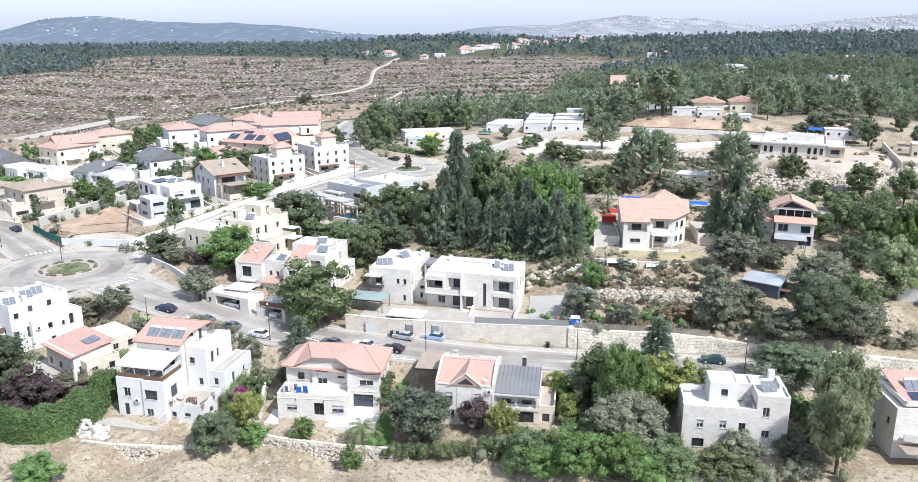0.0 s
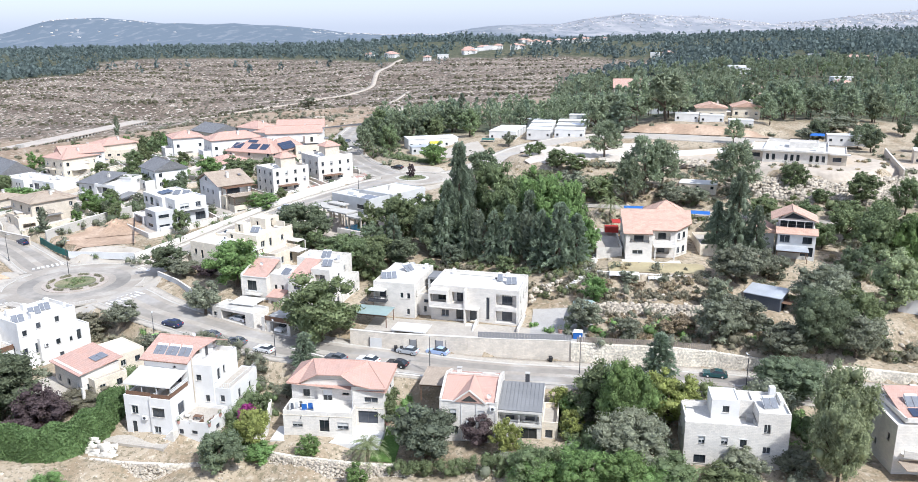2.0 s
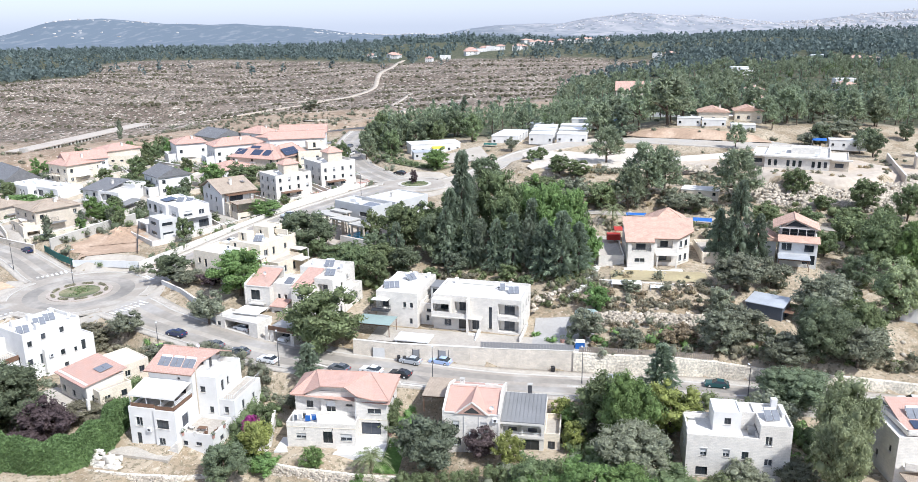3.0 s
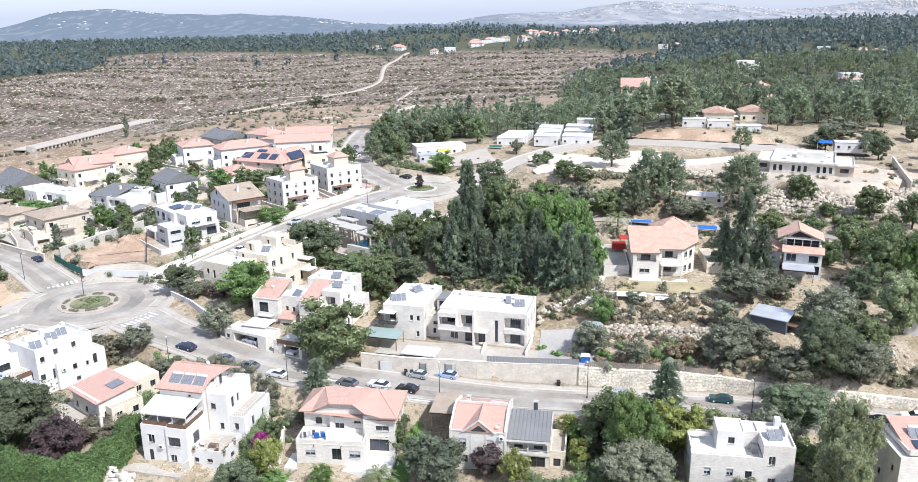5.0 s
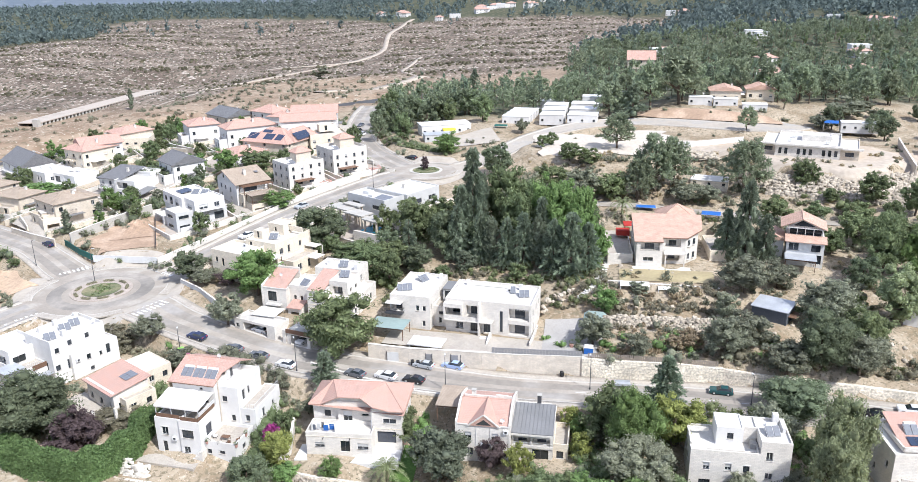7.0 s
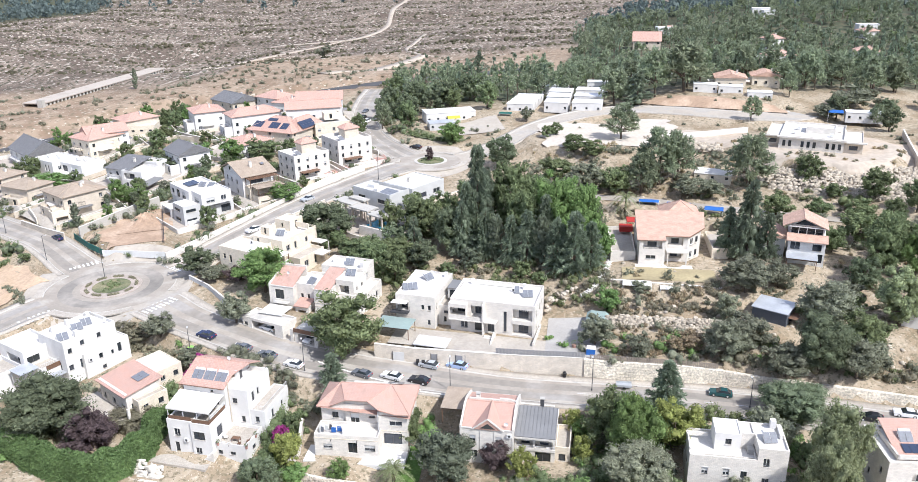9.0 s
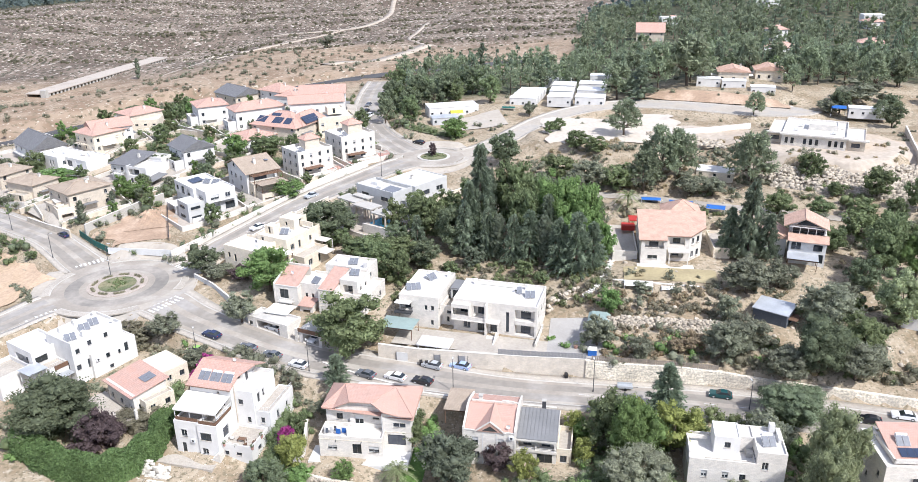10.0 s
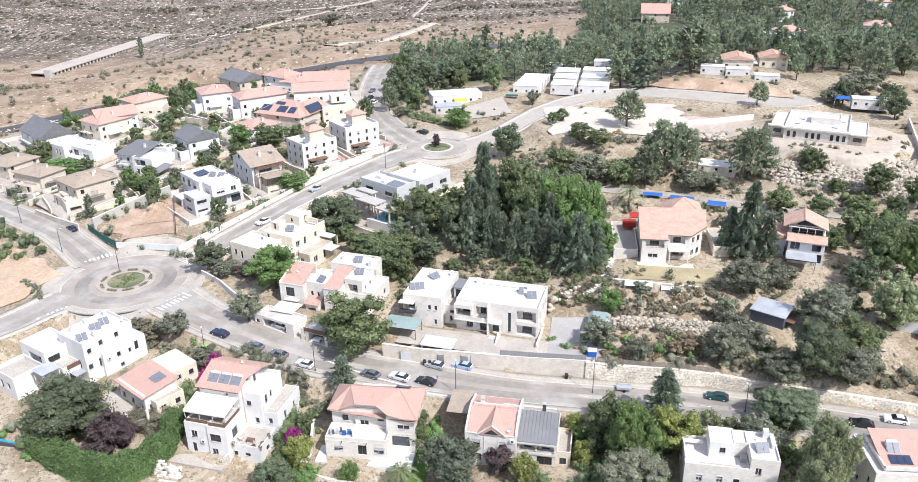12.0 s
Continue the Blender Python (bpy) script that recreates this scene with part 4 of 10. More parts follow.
    def pergola(self, x, y, z, w, d, h, mat=WOOD, cover=None, slats=True):
        ob = self.add("pergola", Geo().box(x, y, z + h, x + w, y + 0.14, z + h + 0.2), mat)
        part("beam", Geo().box(x, y + d - 0.14, z + h, x + w, y + d, z + h + 0.2), mat, ob)
        for px, py in ((x, y), (x + w - 0.14, y), (x, y + d - 0.14), (x + w - 0.14, y + d - 0.14)):
            part("post", Geo().box(px, py, z, px + 0.14, py + 0.14, z + h), mat, ob)
        if slats:
            s = Geo().box(0, 0, 0, 0.08, d + 0.4, 0.14).mesh("slat", mat)
            n = int(w / 0.55)
            for i in range(n + 1):
                part("slat", s, None, ob, m=pose(x + i * (w - 0.08) / n, y - 0.2, z + h + 0.2))
        if cover:
            part("cover", Geo().box(x - 0.2, y - 0.3, z + h + 0.36, x + w + 0.2, y + d + 0.3, z + h + 0.42), cover, ob)

    def chimney(self, x, y, z, h=1.2, mat=STONE):
        ob = self.add("chimney", Geo().box(x, y, z - 0.6, x + 0.7, y + 0.7, z + h), mat)
        part("cap", Geo().box(x - 0.08, y - 0.08, z + h + 0.15, x + 0.78, y + 0.78, z + h + 0.25), CONCRETE, ob)

    def dish(self, x, y, z, yaw=0):
        g = Geo().rod((0, 0, 0), (0, 0, 0.9), 0.03, 5)
        ob = part("satellite_dish", g, FRAME, self.root, m=pose(x, y, z, 0, 0, yaw))
        d = Geo()
        for i in range(12):
            a, b = 2 * math.pi * i / 12, 2 * math.pi * (i + 1) / 12
            d.face((0, 0.12, 1.0), (0.4 * math.cos(a), -0.02, 1.0 + 0.4 * math.sin(a)), (0.4 * math.cos(b), -0.02, 1.0 + 0.4 * math.sin(b)))
        part("bowl", d, TANK, ob)

    def unit(self, x, y, z, yaw=0):
        """An air-conditioning condenser."""
        ob = part("air_conditioner", Geo().box(0, 0, 0.1, 0.85, 0.35, 0.75), TANK, self.root, m=pose(x, y, z, 0, 0, yaw))
        part("grille", Geo().rod((0.42, -0.02, 0.43), (0.42, 0.01, 0.43), 0.25, 10), FRAME_DARK, ob)


def rows(face, length, floors, n, v0=1.0, w=1.1, h=1.2, storey=3.0, kinds="wks", margin=0.9, shift=0):
    """Windows in even rows on one face."""
    out = []
    for f in range(floors):
        for i in range(n):
            u = margin + (length - 2 * margin - w) * (i / (n - 1) if n > 1 else 0.5)
            out.append((face, u, v0 + f * storey, w, h, kinds[(i + f * 2 + shift) % len(kinds)]))
    return out


# ---- the row of houses on the near side of the street ----
def house_awning():
    h = House("house", -57.2, 119.6, -8.0, -13, "white three-storey house with awning terrace and terracotta roof")
    h.block(0, 0.3, 0, 5.0, 6.0, 7.1, WHITE, PAVING, 0.5, [("f", 1.1, 0.2, 0.9, 2.2, "k"), ("f", 1.2, 3.7, 1.3, 1.6, "w"), ("l", 1.5, 3.6, 1.1, 1.3, "w")])
    h.block(5.0, 0.0, 0, 4.0, 6.3, 7.1, WHITE, PAVING, 0.5, [("f", 0.4, 3.8, 2.3, 1.6, "k"), ("f", 0.4, 0.7, 1.3, 1.3, "w"), ("r", 2.0, 3.2, 1.9, 2.2, "d")])
    for u, v, w, hh in ((1.2, 3.7, 1.3, 1.6), (5.4, 3.8, 2.3, 1.6)):
        y0 = -0.05 if u > 4 else 0.25
        h.slab("window_apron", u - 0.22, y0, v - 0.3, w + 0.44, 0.06, 0.2, WHITE), h.slab("lintel", u - 0.22, y0, v + hh + 0.02, w + 0.44, 0.06, 0.2, WHITE)
    h.block(0.3, 6.3, 0, 8.5, 9.4, 11.0, WHITE, DECK, 0, [("f", 0.8, 7.2, 2.2, 2.1, "d"), ("f", 4.6, 7.2, 2.4, 2.1, "d"), ("f", 5.6, 9.9, 0.5, 0.4, "k"), ("l", 3, 7.6, 1.1, 1.2, "w"), ("l", 3, 4.0, 1.1, 1.2, "w")])
    roof = Geo().hull([(-0.3, 5.8, 11.0), (9.0, 5.8, 11.0), (9.0, 12.4, 13.1), (-0.3, 12.4, 13.1)], [(-0.3, 5.8, 11.18), (9.0, 5.8, 11.18), (9.0, 12.4, 13.28), (-0.3, 12.4, 13.28)])
    roof.hull([(9.0, 9.2, 12.08), (11.0, 12.4, 13.1), (9.0, 12.4, 13.1)], [(9.0, 9.2, 12.26), (11.0, 12.4, 13.28), (9.0, 12.4, 13.28)])
    roof.hull([(-0.3, 12.4, 13.1), (11.0, 12.4, 13.1), (11.0, 16.2, 11.4), (-0.3, 16.2, 11.4)], [(-0.3, 12.4, 13.28), (11.0, 12.4, 13.28), (11.0, 16.2, 11.58), (-0.3, 16.2, 11.58)])
    ob = h.add("roof", roof, TERRACOTTA)
    part("ridge_tiles", Geo().rod((-0.3, 12.4, 13.3), (11.0, 12.4, 13.3), 0.12), TERRACOTTA, ob)
    part("gutter", Geo().rod((-0.3, 5.74, 11.04), (9.0, 5.74, 11.04), 0.07), WOOD, ob)
    h.block(8.8, 7.3, 0, 3.9, 8.6, 10.4, WHITE, DECK, 0.9, [("f", 0.7, 7.4, 1.0, 1.1, "k"), ("f", 2.2, 3.6, 0.8, 1.2, "k"), ("r", 1.6, 7.0, 1.0, 2.1, "d"), ("r", 3.6, 7.5, 0.7, 1.4, "k"), ("r", 3, 3.8, 1.1, 1.2, "w")])
    h.slab("roof_room", 8.8, 10.2, 10.4, 0.6, 3.4, 2.2, WHITE)
    h.slab("roof_door", 9.41, 11.0, 10.42, 0.05, 0.8, 1.9, FRAME_DARK)
    h.block(12.7, 7.6, 0, 3.0, 9.6, 6.2, WHITE, PAVING, 0.25, [("r", 2.6, 3.3, 0.9, 1.7, "k"), ("f", 0.9, 3.6, 0.9, 1.3, "w"), ("r", 6.4, 3.4, 0.9, 1.2, "w")])
    h.rail([(12.8, 7.7), (15.6, 7.7), (15.6, 17.1)], 6.2, 1.0, FRAME)
    h.rail([(12.6, 7.5), (12.6, 15.7)], 10.4, 0.3, FRAME)
    h.slab("drain_pipe", 8.9, 7.16, 3.0, 0.12, 0.12, 9.0, TAN)
    h.block(8.95, 0.9, 0, 6.1, 6.4, 3.1, WHITE, PAVING, 0.55, [("f", 2.9, 0.9, 1.1, 0.6, "k"), ("f", 0.5, 0.6, 0.9, 0.9, "k"), ("r", 2.4, 0.8, 1.2, 0.8, "k")])
    aw = h.add("awning", Geo().hull([(-0.5, 1.3, 8.8), (8.4, 1.3, 8.75), (8.6, 6.2, 9.6), (-0.5, 6.2, 9.7)], [(-0.5, 1.3, 8.86), (8.4, 1.3, 8.81), (8.6, 6.2, 9.66), (-0.5, 6.2, 9.76)]), CANVAS, "pale canvas terrace awning")
    part("valance", Geo().box(-0.5, 1.26, 8.5, 8.4, 1.3, 8.8), CANVAS, aw)
    for px in (-0.3, 2.8, 5.6, 8.2):
        part("post", Geo().box(px - 0.05, 1.4, 6.7, px + 0.05, 1.5, 8.8), FRAME, aw)
    h.add("screen", Geo().box(0.3, 0.62, 6.9, 4.9, 0.68, 7.75).box(5.2, 0.32, 6.9, 8.8, 0.38, 7.75), WOOD, "brown fabric balustrade screen")
    h.add("screen", Geo().box(8.6, 0.5, 7.1, 8.66, 6.0, 7.8), WOOD)
    for k in range(3):
        h.add("louvre", Geo().box(8.72, 0.8, 7.9 + 0.28 * k, 8.78, 6.0, 8.02 + 0.28 * k), FRAME)
    for i in range(3):
        h.heater(1.4 + i * 2.4, 7.4, 11.5, 0, 2)
    for i in range(4):
        h.slab("step", 9.05 - 0.5 * i, -0.9, -0.5, 0.5, 1.5, 2.4 - 0.5 * i, STONE)
    h.slab("terrace", -4.5, -3.2, -0.6, 13.5, 3.4, 0.6, PAVING)
    h.dish(6.8, 12.2, 12.9), h.unit(3.4, -0.12, 2.9), h.unit(4.2, 6.0, 9.0)


def house_laundry():
    h = House("house", -30.4, 121.6, -7.4, -6, "white stone villa with hipped terracotta roof and laundry terrace")
    h.block(0.5, 2.4, 0, 4.7, 7.4, 6.7, STONE, DECK, 0, [("f", 2.0, 4.2, 1.2, 1.3, "k"), ("l", 3, 4.4, 1.2, 1.2, "w")])
    h.block(5.2, 1.9, 0, 6.6, 7.9, 7.6, STONE, DECK, 0, [("f", 0.9, 3.7, 1.7, 2.3, "s"), ("f", 4.4, 5.0, 1.2, 0.35, "k")])
    h.block(11.8, 0.4, 0, 5.2, 9.4, 7.2, STONE, DECK, 0, [("f", 1.9, 4.5, 2.4, 1.0, "w"), ("f", 0.8, 0.6, 3.4, 2.3, "d"), ("r", 2.0, 4.4, 1.2, 1.2, "w"), ("r", 6.0, 4.4, 1.2, 1.2, "k")])
    h.block(0.4, -2.5, 0, 11.8, 4.4, 3.9, STONE, DECK, 0.7, [("f", 1.5, 0.9, 1.8, 1.0, "s"), ("f", 6.2, 0.2, 1.7, 2.2, "d"), ("f", 9.2, 0.8, 2.0, 1.3, "s"), ("l", 1.2, 1.0, 1.2, 1.2, "w")])
    # eaves that climb over the middle of the front and fall again to the right
    eave = [(-0.2, 1.8, 6.75), (2.0, 1.8, 6.75), (5.5, 1.2, 8.75), (9.6, 1.2, 8.75), (12.0, -0.2, 7.9), (15.0, -0.35, 7.3), (17.7, -0.35, 7.3)]
    back = [(-0.2, 10.4, 6.75), (17.7, 10.4, 7.2)]
    top = [(3.5, 6.3, 9.35), (13.2, 6.3, 9.35)]
    g = Geo()
    up = lambda p: (p[0], p[1], p[2] + 0.17)
    g.face(up(eave[0]), up(eave[1]), up(eave[2]), up(top[0])), g.face(up(eave[2]), up(eave[3]), up(top[1]), up(top[0]))
    g.face(up(eave[3]), up(eave[4]), up(top[1])), g.face(up(eave[4]), up(eave[5]), up(top[1])), g.face(up(eave[5]), up(eave[6]), up(top[1]))
    g.face(up(eave[6]), up(back[1]), up(top[1])), g.face(up(back[1]), up(back[0]), up(top[0]), up(top[1])), g.face(up(back[0]), up(eave[0]), up(top[0]))
    rim = eave + [back[1], back[0]]
    for a, b in zip(rim, rim[1:] + rim[:1]):
        g.face(a, b, up(b), up(a))
    g.face(*reversed([(p[0], p[1], 6.7) for p in (eave[0], eave[6], back[1], back[0])]))
    ob = h.add("roof", g, TERRACOTTA)
    ridge = Geo()
    for a, b in ((top[0], top[1]), (eave[0], top[0]), (eave[6], top[1]), (eave[3], top[1]), (eave[2], top[0])):
        ridge.rod(up(a), up(b), 0.1, 6)
    part("ridge_tiles", ridge, TERRACOTTA, ob)
    w = Geo()
    w.hull([(2.2, 1.92, 6.6), (11.9, 1.92, 6.6), (11.9, 2.1, 6.6), (2.2, 2.1, 6.6)], [(5.6, 1.92, 8.7), (9.6, 1.92, 8.7), (9.6, 2.1, 8.7), (5.6, 2.1, 8.7)])
    h.add("gable", w, STONE)
    h.add("door_canopy", Geo().box(5.9, 1.3, 6.1, 8.0, 1.9, 6.25), STONE)
    h.add("band", Geo().box(0.3, -2.56, 3.05, 12.3, -2.5, 3.15).box(11.75, 0.34, 3.4, 17.1, 0.4, 3.52), CREAM)
    h.panels(12.2, 7.2, 9.2, 3, 1, -24, 0, (1.0, 1.6))
    line = Geo()
    for i in range(3):
        line.rod((1.2, -1.2 + i * 0.4, 4.6), (5.4, -1.2 + i * 0.4, 4.6), 0.01, 4)
    line.box(1.15, -1.4, 3.2, 1.22, 0.0, 4.65), line.box(5.38, -1.4, 3.2, 5.45, 0.0, 4.65)
    rack = h.add("clothes_line", line, FRAME)
    for i, (u, mat, wd) in enumerate(((1.4, TIN_DARK, 0.5), (2.0, GREY_WALL, 0.6), (2.7, FRAME_DARK, 0.5), (3.3, BLUE, 0.9), (4.3, BLUE, 0.8))):
        part("laundry", Geo().box(u, -1.22 + 0.4 * (i % 3), 3.5, u + wd, -1.18 + 0.4 * (i % 3), 4.6), mat, rack, "clothes drying on a line")
    for u in (3.6, 8.4):
        h.add("wall_lamp", Geo().rod((u, -2.5, 3.1), (u - 0.12, -2.75, 2.6), 0.07, 6), FRAME_DARK)
    h.slab("terrace", -1.5, -4.2, -1.7, 18.5, 4.8, 0.9, WHITE)
    h.slab("drain_pipe", 11.66, 0.26, 0, 0.1, 0.1, 7.4, FRAME)


def house_pair():
    h = House("house", -3.9, 119.0, -8.2, -9, "pale stone house with pink tiled roof and small arched gable")
    h.block(0.6, -1.5, 0, 9.1, 11.5, 7.2, STONE, DECK, 0, [("f", 1.3, 4.4, 1.2, 1.4, "s"), ("f", 6.0, 4.4, 1.2, 1.4, "s"), ("f", 1.4, 1.2, 1.4, 1.5, "w"), ("f", 6.0, 1.2, 1.4, 1.5, "w"), ("r", 3, 4, 1.0, 1.2, "w"), ("l", 3, 4, 1.1, 1.2, "w")])
    h.roof(0.8, -1.4, 7.2, 8.7, 11.4, 1.9, TERRACOTTA, "gable", 0.1, "x")
    h.roof(2.6, -1.6, 7.2, 5.4, 6.0, 2.1, TERRACOTTA, "gable", 0.1, "y")
    h.add("attic_window", Geo().hull([(3.95, -1.78, 7.5), (6.6, -1.78, 7.5), (5.3, -1.78, 8.5)], [(3.95, -1.72, 7.5), (6.6, -1.72, 7.5), (5.3, -1.72, 8.5)]), GLASS, "dark triangular gable window")
    h.add("gable_coping", Geo().hull([(2.4, -1.82, 7.25), (2.7, -1.82, 7.15), (5.3, -1.82, 9.3), (5.3, -1.82, 9.5)], [(2.4, -1.55, 7.25), (2.7, -1.55, 7.15), (5.3, -1.55, 9.3), (5.3, -1.55, 9.5)])
          .hull([(8.2, -1.82, 7.25), (7.9, -1.82, 7.15), (5.3, -1.82, 9.3), (5.3, -1.82, 9.5)], [(8.2, -1.55, 7.25), (7.9, -1.55, 7.15), (5.3, -1.55, 9.3), (5.3, -1.55, 9.5)]), STONE)
    for x in (0.3, 9.55):
        h.add("party_wall", Geo().hull([(x, -1.6, 0), (x + 0.35, -1.6, 0), (x + 0.35, 10.2, 0), (x, 10.2, 0)], [(x, -1.6, 7.7), (x + 0.35, -1.6, 7.7), (x + 0.35, 10.2, 7.7), (x, 10.2, 7.7)])
              .hull([(x, -1.6, 7.7), (x + 0.35, -1.6, 7.7), (x + 0.35, 10.2, 7.7), (x, 10.2, 7.7)], [(x, 3.0, 9.35), (x + 0.35, 3.0, 9.35), (x + 0.35, 5.4, 9.35), (x, 5.4, 9.35)]), STONE)
    h.slab("parapet", 1.0, 4.9, 8.6, 5.6, 0.3, 0.75, STONE)
    g = Geo()
    pts = [(6.6 + 3.0 * math.sin(a), 9.0 + 0.6 * math.cos(a)) for a in (0, 0.4, 0.8, 1.2, 1.57)]
    for (x0, z0), (x1, z1) in zip(pts, pts[1:]):
        g.box(min(x0, x1), 5.0, 8.4, max(x0, x1), 5.3, max(z0, z1))
    h.add("curved_parapet", g, STONE)
    h.block(9.95, -0.3, 0, 7.1, 9.4, 5.6, STONE, DECK, 0, [("f", 0.3, 3.3, 3.0, 1.5, "n"), ("f", 3.6, 3.3, 3.1, 1.5, "n"), ("f", 3.6, 0.4, 2.8, 2.2, "d"), ("r", 3, 3.2, 1.2, 1.2, "w")])
    h.roof(10.1, -0.8, 5.9, 6.9, 7.4, 1.5, SHEET_GREY, "shed", 0.15)
    seam = Geo().hull([(0, -0.95, 6.03), (0.06, -0.95, 6.03), (0.06, 6.75, 7.59), (0, 6.75, 7.59)], [(0, -0.95, 6.1), (0.06, -0.95, 6.1), (0.06, 6.75, 7.66), (0, 6.75, 7.66)]).mesh("seam", SHEET_GREY)
    for i in range(11):
        part("seam", seam, None, h.root, m=pose(10.2 + i * 0.68, 0, 0))
    h.slab("fascia", 9.9, -1.0, 5.55, 7.3, 0.1, 0.35, STONE)
    h.slab("balcony_wall", 9.95, -0.5, 2.9, 7.2, 0.16, 0.5, STONE)
    h.rail([(10.2, -0.42), (17.0, -0.42)], 3.4, 0.5, FRAME)
    h.block(17.1, 0.4, 0, 2.6, 7.2, 3.6, CREAM, PAVING, 0.9, [("f", 0.6, 0.8, 1.2, 1.4, "k")])
    h.chimney(13.8, 6.8, 7.8, 1.1, FRAME_DARK)
    h.chimney(2.2, 5.2, 9.0, 0.9)
    h.dish(8.5, -1.2, 7.4), h.unit(8.7, -1.9, 6.0), h.unit(4.8, -1.9, 3.2)
    for u in (3.9, 6.4):
        h.slab("drain_pipe", u, -1.6, 0, 0.1, 0.1, 7.2, FRAME)
    h.pergola(-4.2, 4.6, 3.8, 4.4, 7.0, 2.8, WOOD, TILE_TAN, False)


def house_block():
    h = House("house", 34.4, 109.2, -7.6, -9, "cubic white stone house with stair tower on its flat roof")
    h.block(0, 0, 0, 10.7, 7.8, 7.0, STONE, DECK, 0.7, [("f", 2.1, 3.4, 1.0, 1.3, "s"), ("f", 5.5, 3.5, 1.0, 1.2, "s"), ("f", 8.3, 3.3, 1.0, 1.3, "k"), ("f", 1.6, 0.1, 1.8, 1.4, "k"), ("f", 6.4, 0.1, 1.4, 1.4, "w"), ("l", 2.4, 3.6, 1.1, 1.2, "w"), ("l", 5, 3.6, 1.1, 1.2, "w")])
    h.block(10.7, 0, 0, 4.7, 7.6, 9.3, STONE, DECK, 0.35, [("f", 0.9, 5.9, 1.0, 1.5, "w"), ("f", 1.0, 2.4, 1.2, 1.2, "w"), ("r", 2, 5, 1.1, 1.2, "w"), ("r", 5, 5, 1.1, 1.2, "k")])
    h.block(8.4, 4.0, 6.4, 2.3, 3.6, 2.9, STONE, DECK, 0.3, [], 0)
    h.block(4.2, 3.0, 6.3, 4.2, 4.6, 3.3, WHITE, DECK, 0.15, [("f", 1.7, 1.2, 1.0, 1.1, "k"), ("r", 0.3, 0.1, 0.6, 1.9, "d")], 0)
    h.slab("parapet", 0.02, 5.6, 7.0, 3.4, 0.25, 0.7, STONE)
    h.slab("parapet", 0.02, 1.2, 7.0, 0.25, 4.4, 0.5, STONE)
    h.slab("kerb_wall", 2.6, 0.9, 6.3, 7.6, 0.15, 0.45, STONE)
    h.heater(11.9, 1.9, 9.0, 12, 2)
    h.slab("roof_box", 13.4, 6.2, 8.95, 0.9, 1.0, 1.7, WHITE)
    h.slab("roof_box", 14.5, 3.6, 8.95, 0.5, 3.2, 0.8, WHITE)
    h.slab("step", 9.5, 2.4, 6.32, 1.1, 1.4, 0.9, CONCRETE)
    h.rail([(10.6, 0.4), (10.6, 3.9)], 6.4, 1.1)
    for u, v in ((2.1, 3.4), (5.5, 3.5), (8.3, 3.3)):
        h.slab("lintel", u - 0.15, -0.05, v + 1.32, 1.3, 0.06, 0.16, WHITE)
    h.unit(12.4, 5.2, 8.95)


def house_corner():
    h = House("house", 64.8, 105.2, -7.6, -3, "pale stone house with red tiled roof and rounded balcony")
    h.block(0, 0, 0, 12, 10.5, 8.4, STONE, DECK, 0.5, [("l", 1.8, 4.8, 0.9, 1.2, "k"), ("l", 5.5, 2.0, 0.9, 1.2, "k"), ("l", 7.5, 5.0, 0.9, 1.2, "w"), ("f", 4.0, 4.0, 5.5, 2.2, "n"), ("f", 2.2, 0.8, 1.6, 1.6, "w"), ("f", 7, 0.6, 3, 2.2, "d")])
    h.roof(2.0, 1.5, 8.3, 10, 8.2, 1.8, TERRACOTTA, "shed", 0.2)
    for px, py, w_, d_ in ((1.6, 1.1, 0.3, 9.2), (1.6, 1.1, 10.4, 0.3)):
        h.slab("parapet", px, py, 8.2, w_, d_, 0.75, STONE)
    h.panels(3.2, 2.2, 8.65, 3, 1, 12, 0, (1.2, 2.0))
    h.heater(3.4, 4.6, 9.0, 0, 2)
    b = Geo()
    ring = [(1.0 + 0.5 * i, -1.0 - 0.9 * math.sin(math.pi * i / 18)) for i in range(19)]
    for (x0, y0), (x1, y1) in zip(ring, ring[1:]):
        b.hull([(x0, y0, 3.6), (x1, y1, 3.6), (x1, 0.0, 3.6), (x0, 0.0, 3.6)], [(x0, y0, 3.85), (x1, y1, 3.85), (x1, 0.0, 3.85), (x0, 0.0, 3.85)])
        b.hull([(x0, y0, 3.85), (x1, y1, 3.85), (x1, y1 + 0.2, 3.85), (x0, y0 + 0.2, 3.85)], [(x0, y0, 4.8), (x1, y1, 4.8), (x1, y1 + 0.2, 4.8), (x0, y0 + 0.2, 4.8)])
    h.add("balcony", b, STONE)
    h.slab("gate_pier", -0.9, 12, 3, 0.8, 0.8, 3.6, STONE)
    h.slab("canopy", 0.5, -3.4, 2.7, 5, 3.0, 0.1, TILE_TAN)


